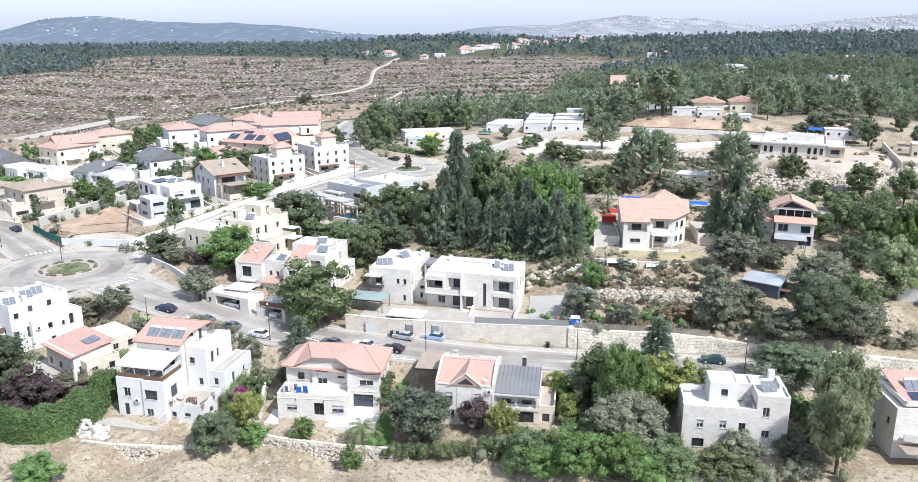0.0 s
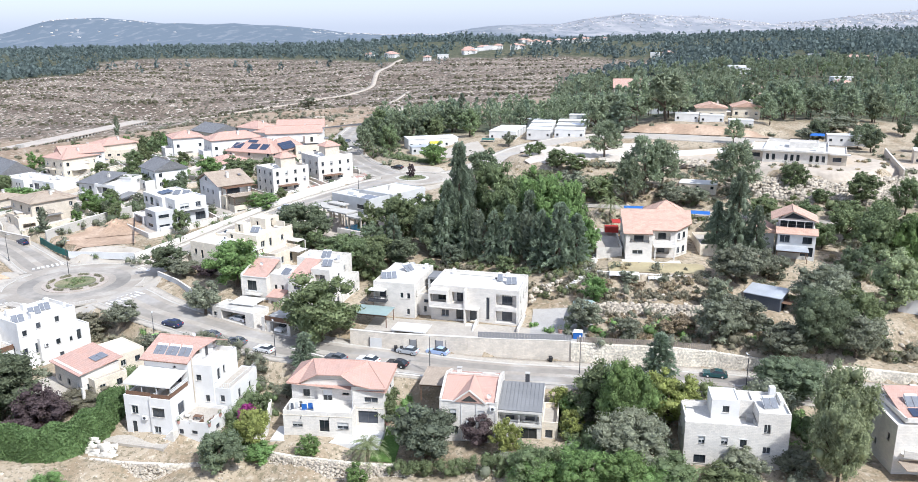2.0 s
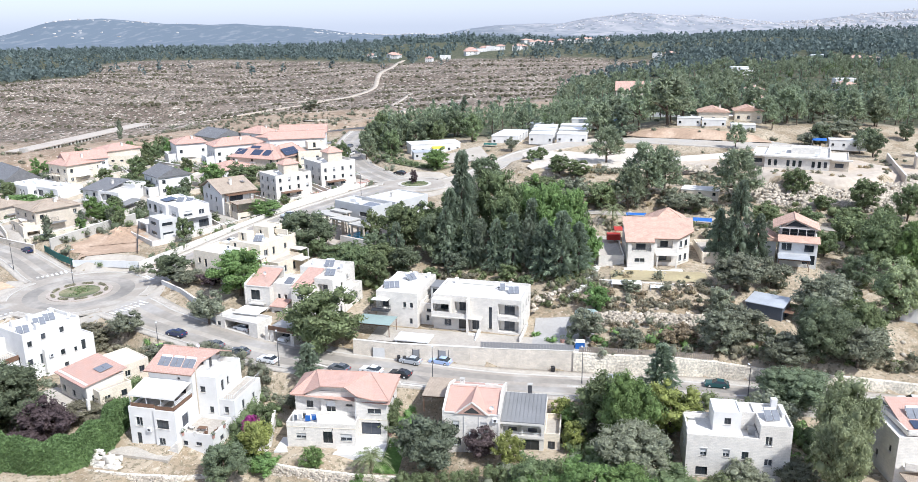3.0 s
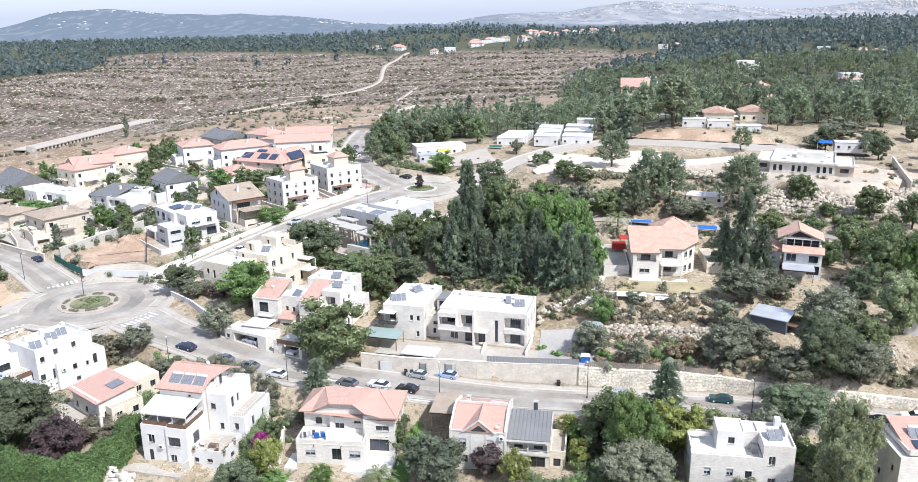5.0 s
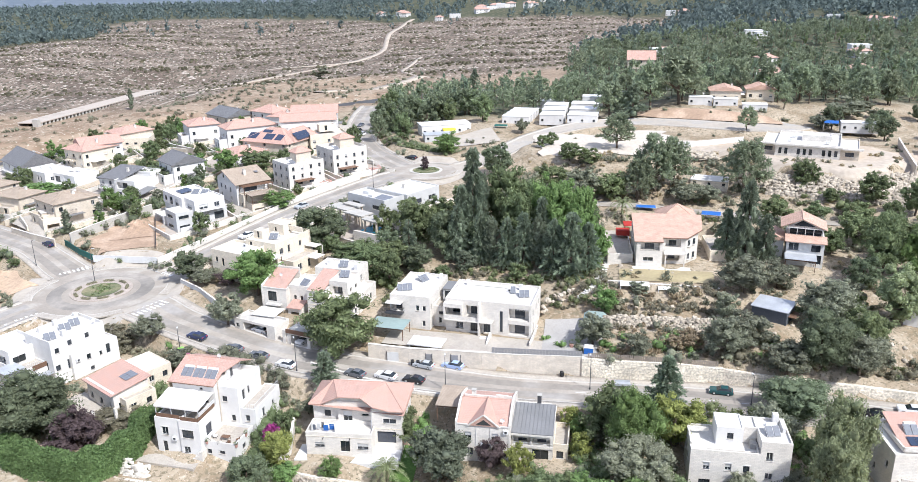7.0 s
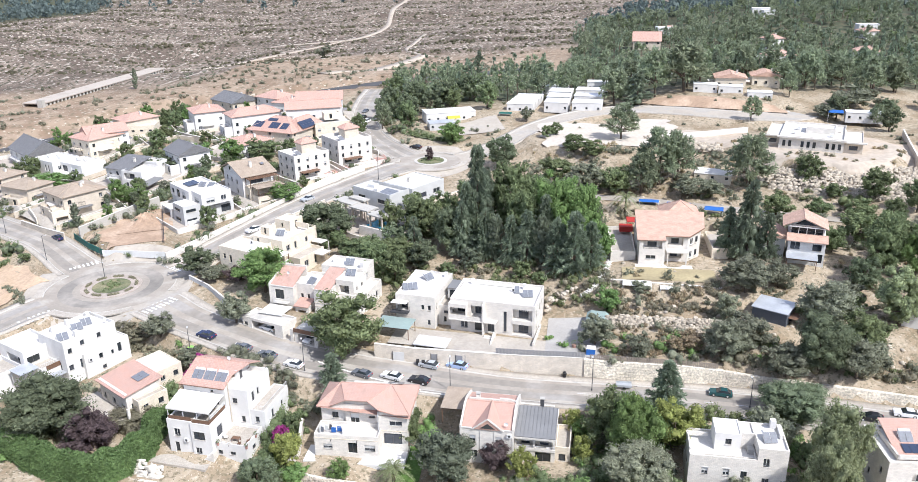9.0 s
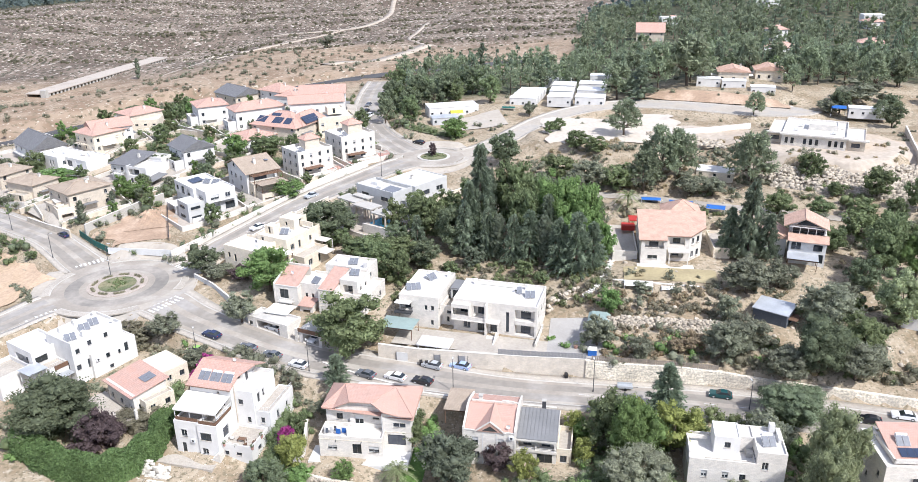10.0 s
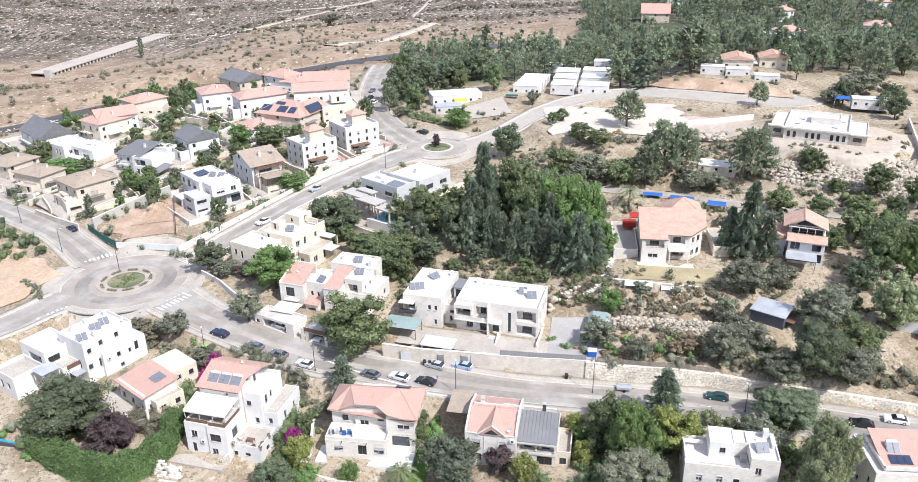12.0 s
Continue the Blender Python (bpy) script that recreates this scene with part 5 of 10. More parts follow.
def house_west():
    h = House("house", -85.8, 133.4, -4.2, 58.5, "large white plaster house with flat roofs and solar heaters")
    h.block(4.5, 0.6, 0, 11.8, 8.9, 9.2, WHITE, DECK, 0.7, [("f", 0.8, 6.3, 0.9, 1.1, "k"), ("f", 3.6, 7.0, 0.9, 1.1, "k"), ("f", 7.4, 7.1, 0.9, 1.1, "k"), ("f", 0.4, 2.6, 1.0, 1.2, "k"), ("f", 2.9, 2.2, 0.7, 2.0, "k"), ("r", 2, 6.6, 1.1, 1.2, "w"), ("r", 6, 6.6, 1.1, 1.2, "w"), ("l", 2.0, 2.2, 0.8, 2.0, "k")])
    h.block(7.9, -0.2, 0, 10.4, 4.4, 5.1, WHITE, DECK, 0.25, [("f", 3.2, 2.8, 0.9, 1.1, "k"), ("f", 6.0, 2.6, 0.6, 0.9, "k"), ("f", 7.6, 2.3, 0.9, 2.1, "d"), ("f", 3.6, 0.2, 0.9, 0.8, "k"), ("r", 0.8, 2.6, 1.4, 2.0, "d")])
    h.block(-0.4, 7.0, 0, 7.0, 9.2, 7.5, WHITE, DECK, 0.7, [("l", 1.6, 3.6, 4.8, 2.4, "n"), ("l", 7.0, 1.0, 1.1, 1.2, "k"), ("f", 0.6, 4.6, 2.6, 1.4, "k")])
    h.block(0.6, 3.0, 0, 3.9, 4.0, 4.4, WHITE, PAVING, 0.3, [("f", 1.2, 0.6, 1.2, 2.0, "k"), ("l", 1.2, 1.0, 1.1, 1.4, "k")])
    h.rail([(0.7, 3.1), (4.4, 3.1)], 4.4, 0.9, FRAME)
    h.slab("panelling", 1.6, 2.9, 3.6, 2.9, 0.1, 1.0, WOOD)
    h.slab("canopy", 2.0, 0.8, 2.5, 2.4, 2.1, 0.1, TIN)
    h.block(-7.0, 8.4, 0, 6.6, 7.6, 4.4, WHITE, PAVING, 0.9, [("l", 2, 1.0, 1.1, 1.4, "k"), ("l", 4.6, 0.6, 1.1, 1.9, "k")])
    h.pergola(-3.4, 3.4, 2.4, 3.6, 3.6, 2.2, FRAME, TIN, False)
    for x, y, a in ((5.0, 3.0, -20), (9.2, 4.6, -20), (11.6, 5.2, -20)):
        h.heater(x, y, 8.5, a, 2)
    for x, y in ((6.6, 7.6), (10.2, 8.2), (14.6, 8.0), (8.2, 2.0)):
        h.slab("roof_box", x, y, 8.5, 0.8, 0.8, 1.3, WHITE)
    h.unit(8.6, -0.6, 3.2), h.dish(15.2, 2.2, 8.6)


def house_pink_roof():
    h = House("house", -75.6, 133.6, -4.6, -38, "low bungalow with faded pink tiled roof and collectors")
    h.block(1.2, -0.6, 0, 9.9, 7.0, 4.4, STONE, DECK, 0, rows("f", 9.9, 1, 3) + rows("r", 7, 1, 2))
    h.roof(1.2, -0.8, 4.3, 9.9, 7.4, 0.9, TERRACOTTA, "shed", 0.5)
    h.panels(6.6, 3.2, 4.95, 3, 2, 7, 0, (0.9, 1.3), PANEL_GREY)
    h.block(-1.8, 8.4, 0, 8.0, 5.8, 3.5, CREAM, DECK, 0.15, rows("r", 5.8, 1, 2))
    h.block(11.1, 0.6, 0, 2.2, 6.0, 3.4, CREAM, PAVING, 0.5, rows("r", 6, 1, 2))
    h.slab("terrace", -2, -6, -0.4, 14, 6, 0.6, PAVING)
    h.slab("garden_post", 12.6, -1.6, 0, 0.5, 0.5, 2.6, STONE), h.slab("garden_post", 9.0, -4.2, 0, 0.5, 0.5, 1.8, STONE)


house_awning(), house_laundry(), house_pair(), house_block(), house_corner(), house_west(), house_pink_roof()


# ---- across the street ----
def house_double():
    h = House("house", -48.4, 161.2, -1.8, -17, "white stone semi-detached house with pink sloping roofs")
    h.block(-1.2, 3.0, 0, 6.0, 9.0, 7.4, STONE, DECK, 0, [("f", 1.2, 4.2, 2.3, 2.4, "d"), ("l", 3, 4, 1, 1.2, "w"), ("l", 6, 4, 1, 1.2, "w"), ("f", 1, 0.4, 2.2, 2.1, "n")])
    h.roof(-1.0, 3.1, 7.4, 5.6, 6.4, 2.3, TERRACOTTA, "shed", 0.1)
    h.add("party_wall", Geo().hull([(-1.5, 2.9, 0), (-1.15, 2.9, 0), (-1.15, 12.0, 0), (-1.5, 12.0, 0)], [(-1.5, 2.9, 7.9), (-1.15, 2.9, 7.9), (-1.15, 12.0, 10.4), (-1.5, 12.0, 10.4)]), STONE)
    h.slab("parapet", -1.5, 9.55, 7.0, 6.4, 0.3, 3.3, STONE)
    h.block(4.8, 4.6, 0, 5.9, 7.4, 8.0, STONE, DECK, 0.6, [("f", 1.0, 4.4, 0.7, 1.2, "k"), ("f", 2.6, 4.4, 0.7, 1.2, "w")])
    h.block(10.7, 2.0, 0, 3.9, 10.0, 8.2, STONE, DECK, 0, [("f", 1.2, 5.8, 1.6, 1.1, "w"), ("f", 1.0, 1.2, 2.0, 2.0, "n")])
    h.roof(10.8, 2.0, 8.2, 3.7, 8.4, 2.1, TERRACOTTA, "shed", 0.1)
    h.add("band", Geo().box(10.68, 1.92, 5.0, 14.62, 2.0, 5.12).box(10.68, 1.92, 4.2, 14.62, 2.0, 4.3), CREAM)
    h.block(7.6, 12.0, 0, 10.6, 6.4, 10.0, STONE, DECK, 0.6, [("r", 2, 7, 1.0, 1.2, "w")])
    h.block(14.6, 5.4, 0, 4.4, 6.6, 9.8, STONE, DECK, 0.5, [("f", 0.8, 6.4, 2.4, 2.1, "n"), ("r", 1.4, 6.6, 0.9, 1.2, "w"), ("r", 4.0, 6.6, 0.9, 1.2, "k")])
    h.block(14.6, 2.4, 0, 7.0, 3.0, 6.4, STONE, PAVING, 0.5, [("f", 1.4, 2.6, 1.4, 1.4, "w"), ("r", 1.0, 3.4, 1.0, 1.2, "k")])
    h.block(19.0, 5.4, 0, 2.8, 9.0, 7.0, STONE, DECK, 0.7, [("r", 2, 4, 1.1, 1.2, "w"), ("r", 5.6, 4, 1.1, 1.2, "k")])
    h.rail([(14.8, 2.5), (21.4, 2.5)], 6.4, 0.9, FRAME)
    h.block(5.8, 1.6, 0, 3.4, 3.0, 3.7, STONE, DECK, 0, [("f", 0.7, 0.2, 2.0, 2.6, "n")])
    h.roof(5.8, 1.2, 3.8, 3.4, 3.2, 0.7, TERRACOTTA, "shed", 0.15)
    h.heater(6.6, 6.2, 7.5, -20, 2), h.heater(15.6, 8.6, 9.4, 10, 2), h.heater(12.6, 14.2, 9.5, 10, 2)
    h.dish(2.0, 6.2, 8.6), h.chimney(9.4, 10.6, 8.0, 0.9)
    h.slab("roof_box", 16.8, 13.6, 9.4, 0.9, 1.2, 1.5, WHITE), h.slab("roof_box", 9.0, 15.2, 9.4, 1.4, 0.9, 1.1, WHITE)
    h.pergola(-1.0, -2.4, 0.2, 5.6, 4.2, 2.5, FRAME, CANVAS, True)
    h.slab("balcony", 0.0, 1.9, 3.6, 3.6, 1.1, 0.2, STONE)
    h.rail([(0.0, 3.0), (0.0, 1.95), (3.6, 1.95), (3.6, 3.0)], 3.8, 0.95, FRAME)


def garage_double():
    h = House("garage", -53.6, 157.4, -1.7, -27, "cream street-side garage with open car bays", "garage")
    h.block(0, 0, 0, 11.5, 4.8, 3.0, STONE, DECK_GREY, 0.5, [("f", 2.6, 0.0, 6.6, 2.4, "g"), ("f", 0.4, 0.9, 1.0, 0.9, "k")], 1.5)
    g = House("garage", -40.6, 151.3, -2.2, -24, "small carport under a timber-edged slab", "garage")
    g.block(0, 0, 0, 6.0, 4.6, 2.9, STONE, DECK_GREY, 0, [("f", 1.0, 0.0, 4.2, 2.3, "g")], 1.5)
    g.slab("fascia", -0.1, -0.22, 2.6, 6.2, 0.2, 0.9, WOOD)
    for i in range(4):
        g.slab("gate_pier", -1.0 + 0.1 * (i % 2), -0.2 - 0.02 * i, 0.0 + 0.8 * i, 0.8, 0.8, 0.8, STONE)


def house_central():
    h = House("villa", -19.2, 155.8, -0.9, -14.5, "large white two-storey villa with balconies and flat roofs")
    h.block(0, 1.4, 0, 9.1, 14.0, 7.6, STONE, DECK, 0.5, [("f", 5.9, 4.3, 0.75, 1.2, "w"), ("f", 7.4, 4.3, 0.75, 1.2, "w"), ("f", 7.3, 0.7, 0.7, 1.3, "w"), ("f", 0.3, 3.8, 2.6, 2.3, "n"), ("l", 4, 4.6, 1.0, 1.2, "w"), ("l", 8, 4.6, 1.0, 1.2, "w"), ("l", 6, 1.4, 1.0, 1.2, "w"), ("r", 1.0, 4.4, 0.6, 1.4, "w")])
    h.block(9.1, 3.8, 0, 3.3, 10.4, 4.8, STONE, PAVING, 0.9, [("f", 1.2, 0.8, 0.7, 1.3, "w"), ("f", 1.3, 2.9, 1.4, 0.7, "k")])
    h.block(10.0, 8.4, 4.4, 2.6, 4.6, 2.5, GREY_WALL, SHEET_GREY, 0, [("f", 0.4, 0.3, 1.7, 1.9, "k")], 0)
    h.block(12.4, 2.2, 0, 18.7, 11.2, 7.6, STONE, DECK, 0.55, [("f", 0.4, 3.9, 3.5, 2.0, "n"), ("f", 4.6, 3.9, 2.9, 2.4, "n"), ("f", 2.3, 0.8, 1.6, 1.5, "w"), ("f", 5.5, 0.4, 2.2, 2.3, "d"), ("f", 8.4, 0.4, 1.7, 2.7, "d"),
                                                             ("f", 11.9, 0.9, 0.7, 4.8, "k"), ("f", 13.9, 3.9, 4.3, 2.6, "n"), ("f", 13.9, 0.4, 4.3, 2.7, "n"), ("r", 1.6, 4.4, 1.1, 1.5, "k"), ("r", 5.2, 4.4, 1.1, 1.5, "k"), ("r", 2.4, 1.2, 1.1, 1.4, "w"), ("r", 8.0, 4.4, 1.1, 1.4, "w")])
    # the loggia frame, its balcony walls and the fin beside the stair
    h.add("loggia_frame", Geo().box(12.3, 0.9, 6.0, 16.4, 2.2, 6.9).box(12.3, 0.9, 3.3, 12.6, 2.2, 6.0).box(16.1, 0.9, 3.3, 16.4, 2.2, 6.0).box(12.6, 0.9, 3.3, 16.1, 1.05, 4.3), STONE)
    h.slab("balcony", 12.4, 0.7, 3.1, 8.2, 1.5, 0.2, STONE)
    h.slab("balcony_wall", 16.4, 0.9, 3.3, 4.0, 0.15, 0.85, STONE)
    h.slab("fin", 19.9, 0.6, 0.0, 0.35, 1.6, 7.4, STONE)
    h.slab("entrance_canopy", 20.4, 0.5, 3.2, 2.6, 1.7, 0.22, STONE)
    h.slab("entrance_pier", 22.7, 0.55, 0, 0.3, 0.3, 3.2, STONE)
    h.slab("balcony_wall", 26.3, 2.05, 3.0, 4.3, 0.16, 0.9, STONE)
    sl = Geo().hull([(0, 0, 0), (0.12, 0, 0), (0.12, 2.2, 0), (0, 2.2, 0)], [(0, 0, 0.14), (0.12, 0, 0.14), (0.12, 2.2, 0.14), (0, 2.2, 0.14)]).mesh("slat", WHITE)
    for i in range(9):
        part("slat", sl, None, h.root, m=pose(26.5 + i * 0.5, 2.2, 6.2))
    # stair up to the entrance between white cheeks
    for i in range(6):
        h.slab("step", 20.5, -0.1 - 0.45 * i, -0.5, 2.0, 0.5, 0.9 - 0.16 * i, STONE)
    h.add("stair_cheek", Geo().hull([(22.5, -3.0, -0.6), (22.75, -3.0, -0.6), (22.75, 0.5, -0.6), (22.5, 0.5, -0.6)], [(22.5, -3.0, 0.3), (22.75, -3.0, 0.3), (22.75, 0.5, 1.4), (22.5, 0.5, 1.4)]), WHITE)
    h.slab("balcony", -0.8, 0.0, 3.5, 4.0, 1.4, 0.25, FRAME_DARK)
    h.rail([(-0.8, 1.4), (-0.8, 0.0), (3.2, 0.0), (3.2, 1.4)], 3.7, 1.0)
    h.slab("canopy", -0.6, -0.2, 6.0, 3.6, 1.7, 0.12, CANVAS)
    h.pergola(-2.2, -5.4, -0.2, 7.4, 4.6, 2.7, WOOD, CANVAS_GREEN, False)
    h.slab("carport_roof", 7.2, -8.3, 0.9, 7.2, 4.2, 0.25, WHITE)
    for px in (7.4, 13.9):
        h.slab("carport_post", px, -8.1, -2.5, 0.25, 0.25, 3.4, WHITE)
    h.heater(0.9, 4.2, 7.1, 25, 3), h.heater(4.6, 10.4, 7.1, 60, 2), h.heater(27.6, 7.0, 7.1, 15, 2), h.heater(25.4, 8.6, 7.1, 15, 1)
    for x, y in ((0.7, 7.2), (4.2, 13.4), (7.6, 13.6), (26.6, 11.4), (14.6, 11.6)):
        h.slab("roof_box", x, y, 7.1, 0.7, 0.7, 1.2, WHITE)
    h.add("roof_pipe", Geo().rod((16.0, 11.8, 7.15), (25.0, 11.6, 7.15), 0.07, 6), CONCRETE)
    h.unit(31.6, 4.0, 0, 90), h.unit(24.4, 9.6, 7.1), h.unit(31.6, 7.0, 0, 90)
    h.dish(5.4, 12.8, 7.4)
    h.add("yard_wall", Geo().box(31.4, -1.6, 0, 31.7, 6.0, 1.0), STONE)


def house_orange():
    h = House("house", 38.3, 176.6, 5.2, -6, "white villa with broad orange tiled roof on a lawn")
    h.block(0, 0.4, 0, 6.1, 14.4, 6.2, STONE, DECK, 0, [("f", 0.9, 4.1, 4.4, 1.9, "n"), ("f", 1.6, 1.4, 2.4, 1.0, "w"), ("l", 4, 4.0, 1.2, 1.3, "w"), ("l", 9, 4.0, 1.2, 1.3, "k"), ("l", 6, 1.0, 1.4, 2.0, "d")])
    h.block(6.1, 2.8, 0, 5.6, 12.0, 6.6, STONE, DECK, 0, [("f", 0.9, 4.2, 3.6, 1.9, "n"), ("f", 0.9, 0.9, 3.4, 2.0, "n")])
    bay = Geo().hull([(11.7, 2.8, -2), (15.2, 6.9, -2), (16.0, 14.8, -2), (11.7, 14.8, -2)], [(11.7, 2.8, 6.7), (15.2, 6.9, 7.2), (16.0, 14.8, 8.5), (11.7, 14.8, 8.5)])
    h.add("wall", bay, STONE)
    for v in (0.9, 4.3):
        h.window((12.25, 3.4, v), (0.649, 0.761), 1.2, 1.6, "w"), h.window((13.75, 5.15, v), (0.649, 0.761), 1.0, 1.5, "k")
    g = Geo()
    low = [(x, y, 6.25 + 0.165 * y) for x, y in ((-0.6, 0.1), (6.2, 0.1), (6.2, 2.4), (11.9, 2.3), (16.0, 6.9), (17.0, 15.0), (-0.2, 15.3))]
    g.face(*[(x, y, z + 0.18) for x, y, z in low])
    for a, b in zip(low, low[1:] + low[:1]):
        g.face(a, b, (*b[:2], b[2] + 0.18), (*a[:2], a[2] + 0.18))
    g.face(*reversed(low))
    h.add("roof", g, TERRACOTTA_PALE)
    h.add("back_wall", Geo().box(0, 14.4, 5.8, 15.9, 14.9, 8.3), STONE)
    h.add("gutter", Geo().rod((-0.6, 0.12, 6.3), (6.2, 0.12, 6.3), 0.09, 6).rod((6.2, 2.22, 6.65), (11.9, 2.2, 6.65), 0.09, 6).rod((11.9, 2.2, 6.65), (16.05, 6.85, 7.4), 0.09, 6), WOOD)
    h.block(7.0, 15.2, 0, 9.2, 9.0, 7.0, STONE, DECK, 0, rows("r", 9, 2, 2))
    h.roof(7.0, 15.2, 7.0, 9.2, 9.0, 3.2, TERRACOTTA_PALE, "hip", 0.5, "y", 0.95)
    h.slab("balcony", 6.6, 0.6, 3.0, 5.0, 2.2, 0.2, STONE)
    h.rail([(6.6, 2.8), (6.6, 0.65), (11.6, 0.65), (11.6, 2.8)], 3.2, 0.9, FRAME)
    h.rail([(1.0, 0.34), (5.4, 0.34)], 4.1, 0.8, FRAME_DARK)
    for px in (6.8, 11.2):
        h.slab("balcony_post", px, 0.7, 0, 0.25, 0.25, 3.0, STONE)
    h.block(-6.5, 3.0, 0, 6.0, 18, 2.2, STONE, PAVING, 0.8)
    h.slab("plinth", -0.8, -3.4, -1.4, 13.4, 3.8, 1.45, STONE)
    h.slab("play_frame", -3.6, 17, 2.2, 3.4, 2.4, 1.4, RED, "red plastic play frame")
    h.slab("red_canopy", -1.6, 19, 4.2, 5.0, 4.0, 0.15, RED)
    for px, py in ((-1.5, 19.1), (3.2, 19.1), (3.2, 22.7), (-1.5, 22.7)):
        h.slab("canopy_post", px, py, 0, 0.12, 0.12, 4.2, RED)
    h.block(18.2, 6.0, 0, 4.0, 12.0, 2.6, CREAM, PAVING, 0.6)


def house_loft():
    h = House("house", 71.6, 173.2, 6.2, -20, "white house with orange gables and glazed loft balcony")
    h.block(0.6, 2.6, 0, 8.2, 9.6, 5.8, WHITE, DECK, 0, [("f", 0.5, 3.6, 2.2, 1.8, "w"), ("f", 5.4, 3.6, 2.0, 1.6, "k"), ("f", 5.2, 0.6, 2.6, 2.2, "d"), ("r", 3, 3, 1.1, 1.3, "w"), ("l", 3, 3, 1.1, 1.3, "w")])
    h.roof(0.4, 1.9, 5.8, 8.6, 3.0, 0.8, TERRACOTTA_PALE, "shed", 0.25)
    h.block(0.8, 6.2, 5.8, 7.6, 6.0, 2.6, WHITE, DECK, 0, [("f", 0.3, 0.3, 7.0, 2.1, "d")], 0)
    g = Geo()
    for (x0, z0), (x1, z1) in (((-1.0, 8.3), (3.6, 10.5)), ((3.6, 10.5), (9.2, 8.2))):
        p = [(x0, 4.6, z0), (x1, 4.6, z1), (x1, 12.6, z1), (x0, 12.6, z0)]
        g.hull(p, [(x, y, z + 0.2) for x, y, z in p])
    roof = h.add("roof", g, TERRACOTTA_PALE)
    part("ridge_tiles", Geo().rod((3.6, 4.6, 10.72), (3.6, 12.6, 10.72), 0.12, 6), TERRACOTTA_PALE, roof)
    h.add("gable", Geo().hull([(0.8, 6.22, 8.4), (8.4, 6.22, 8.4), (3.7, 6.22, 10.4)], [(0.8, 6.5, 8.4), (8.4, 6.5, 8.4), (3.7, 6.5, 10.4)]), WHITE)
    h.add("loft_glass", Geo().hull([(1.6, 6.14, 8.5), (7.0, 6.14, 8.5), (3.7, 6.14, 9.9)], [(1.6, 6.2, 8.5), (7.0, 6.2, 8.5), (3.7, 6.2, 9.9)]), GLASS)
    h.slab("loft_beam", 0.3, 4.8, 8.3, 8.4, 0.2, 0.2, WHITE)
    for u in (2.6, 4.4, 6.2):
        h.slab("loft_mullion", u, 4.84, 6.6, 0.12, 0.08, 1.7, FRAME)
    h.rail([(0.8, 4.9), (8.6, 4.9)], 6.6, 0.9, FRAME_DARK)
    h.roof(-5.4, 5.0, 5.0, 5.4, 6.5, 1.6, TERRACOTTA_PALE, "gable", 0.4, "y")
    h.block(-5.0, 5.2, 0, 5.0, 6.0, 5.0, WHITE, DECK, 0, rows("f", 5.0, 2, 1))
    h.pergola(0.6, -1.6, 0, 6.5, 4.0, 2.4, WOOD, TIN, False)


def garden_shed():
    h = House("garden_shed", 58.4, 153.6, 2.0, -37, "dark blue-grey metal shed with pale tin roof", "shed", "garden sheds")
    h.block(0, 0, 0, 7.2, 5.6, 3.0, TIN_DARK, TIN, 0, [("r", 2.4, 0.1, 1.2, 2.0, "k")], 0.8)
    h.roof(0, 0, 3.0, 7.2, 5.6, 0.5, TIN, "shed", 0.25)
    rib = Geo().box(-0.03, -0.03, 0, 0.03, 0.0, 3.0).mesh("rib", TIN_DARK)
    for i in range(18):
        part("rib", rib, None, h.root, m=pose(0.2 + i * 0.4, 0, 0))
    h.slab("lean_to", 7.2, 1.0, 1.8, 1.8, 3.6, 0.1, WOOD)


house_double(), garage_double(), house_central(), house_orange(), house_loft(), garden_shed()


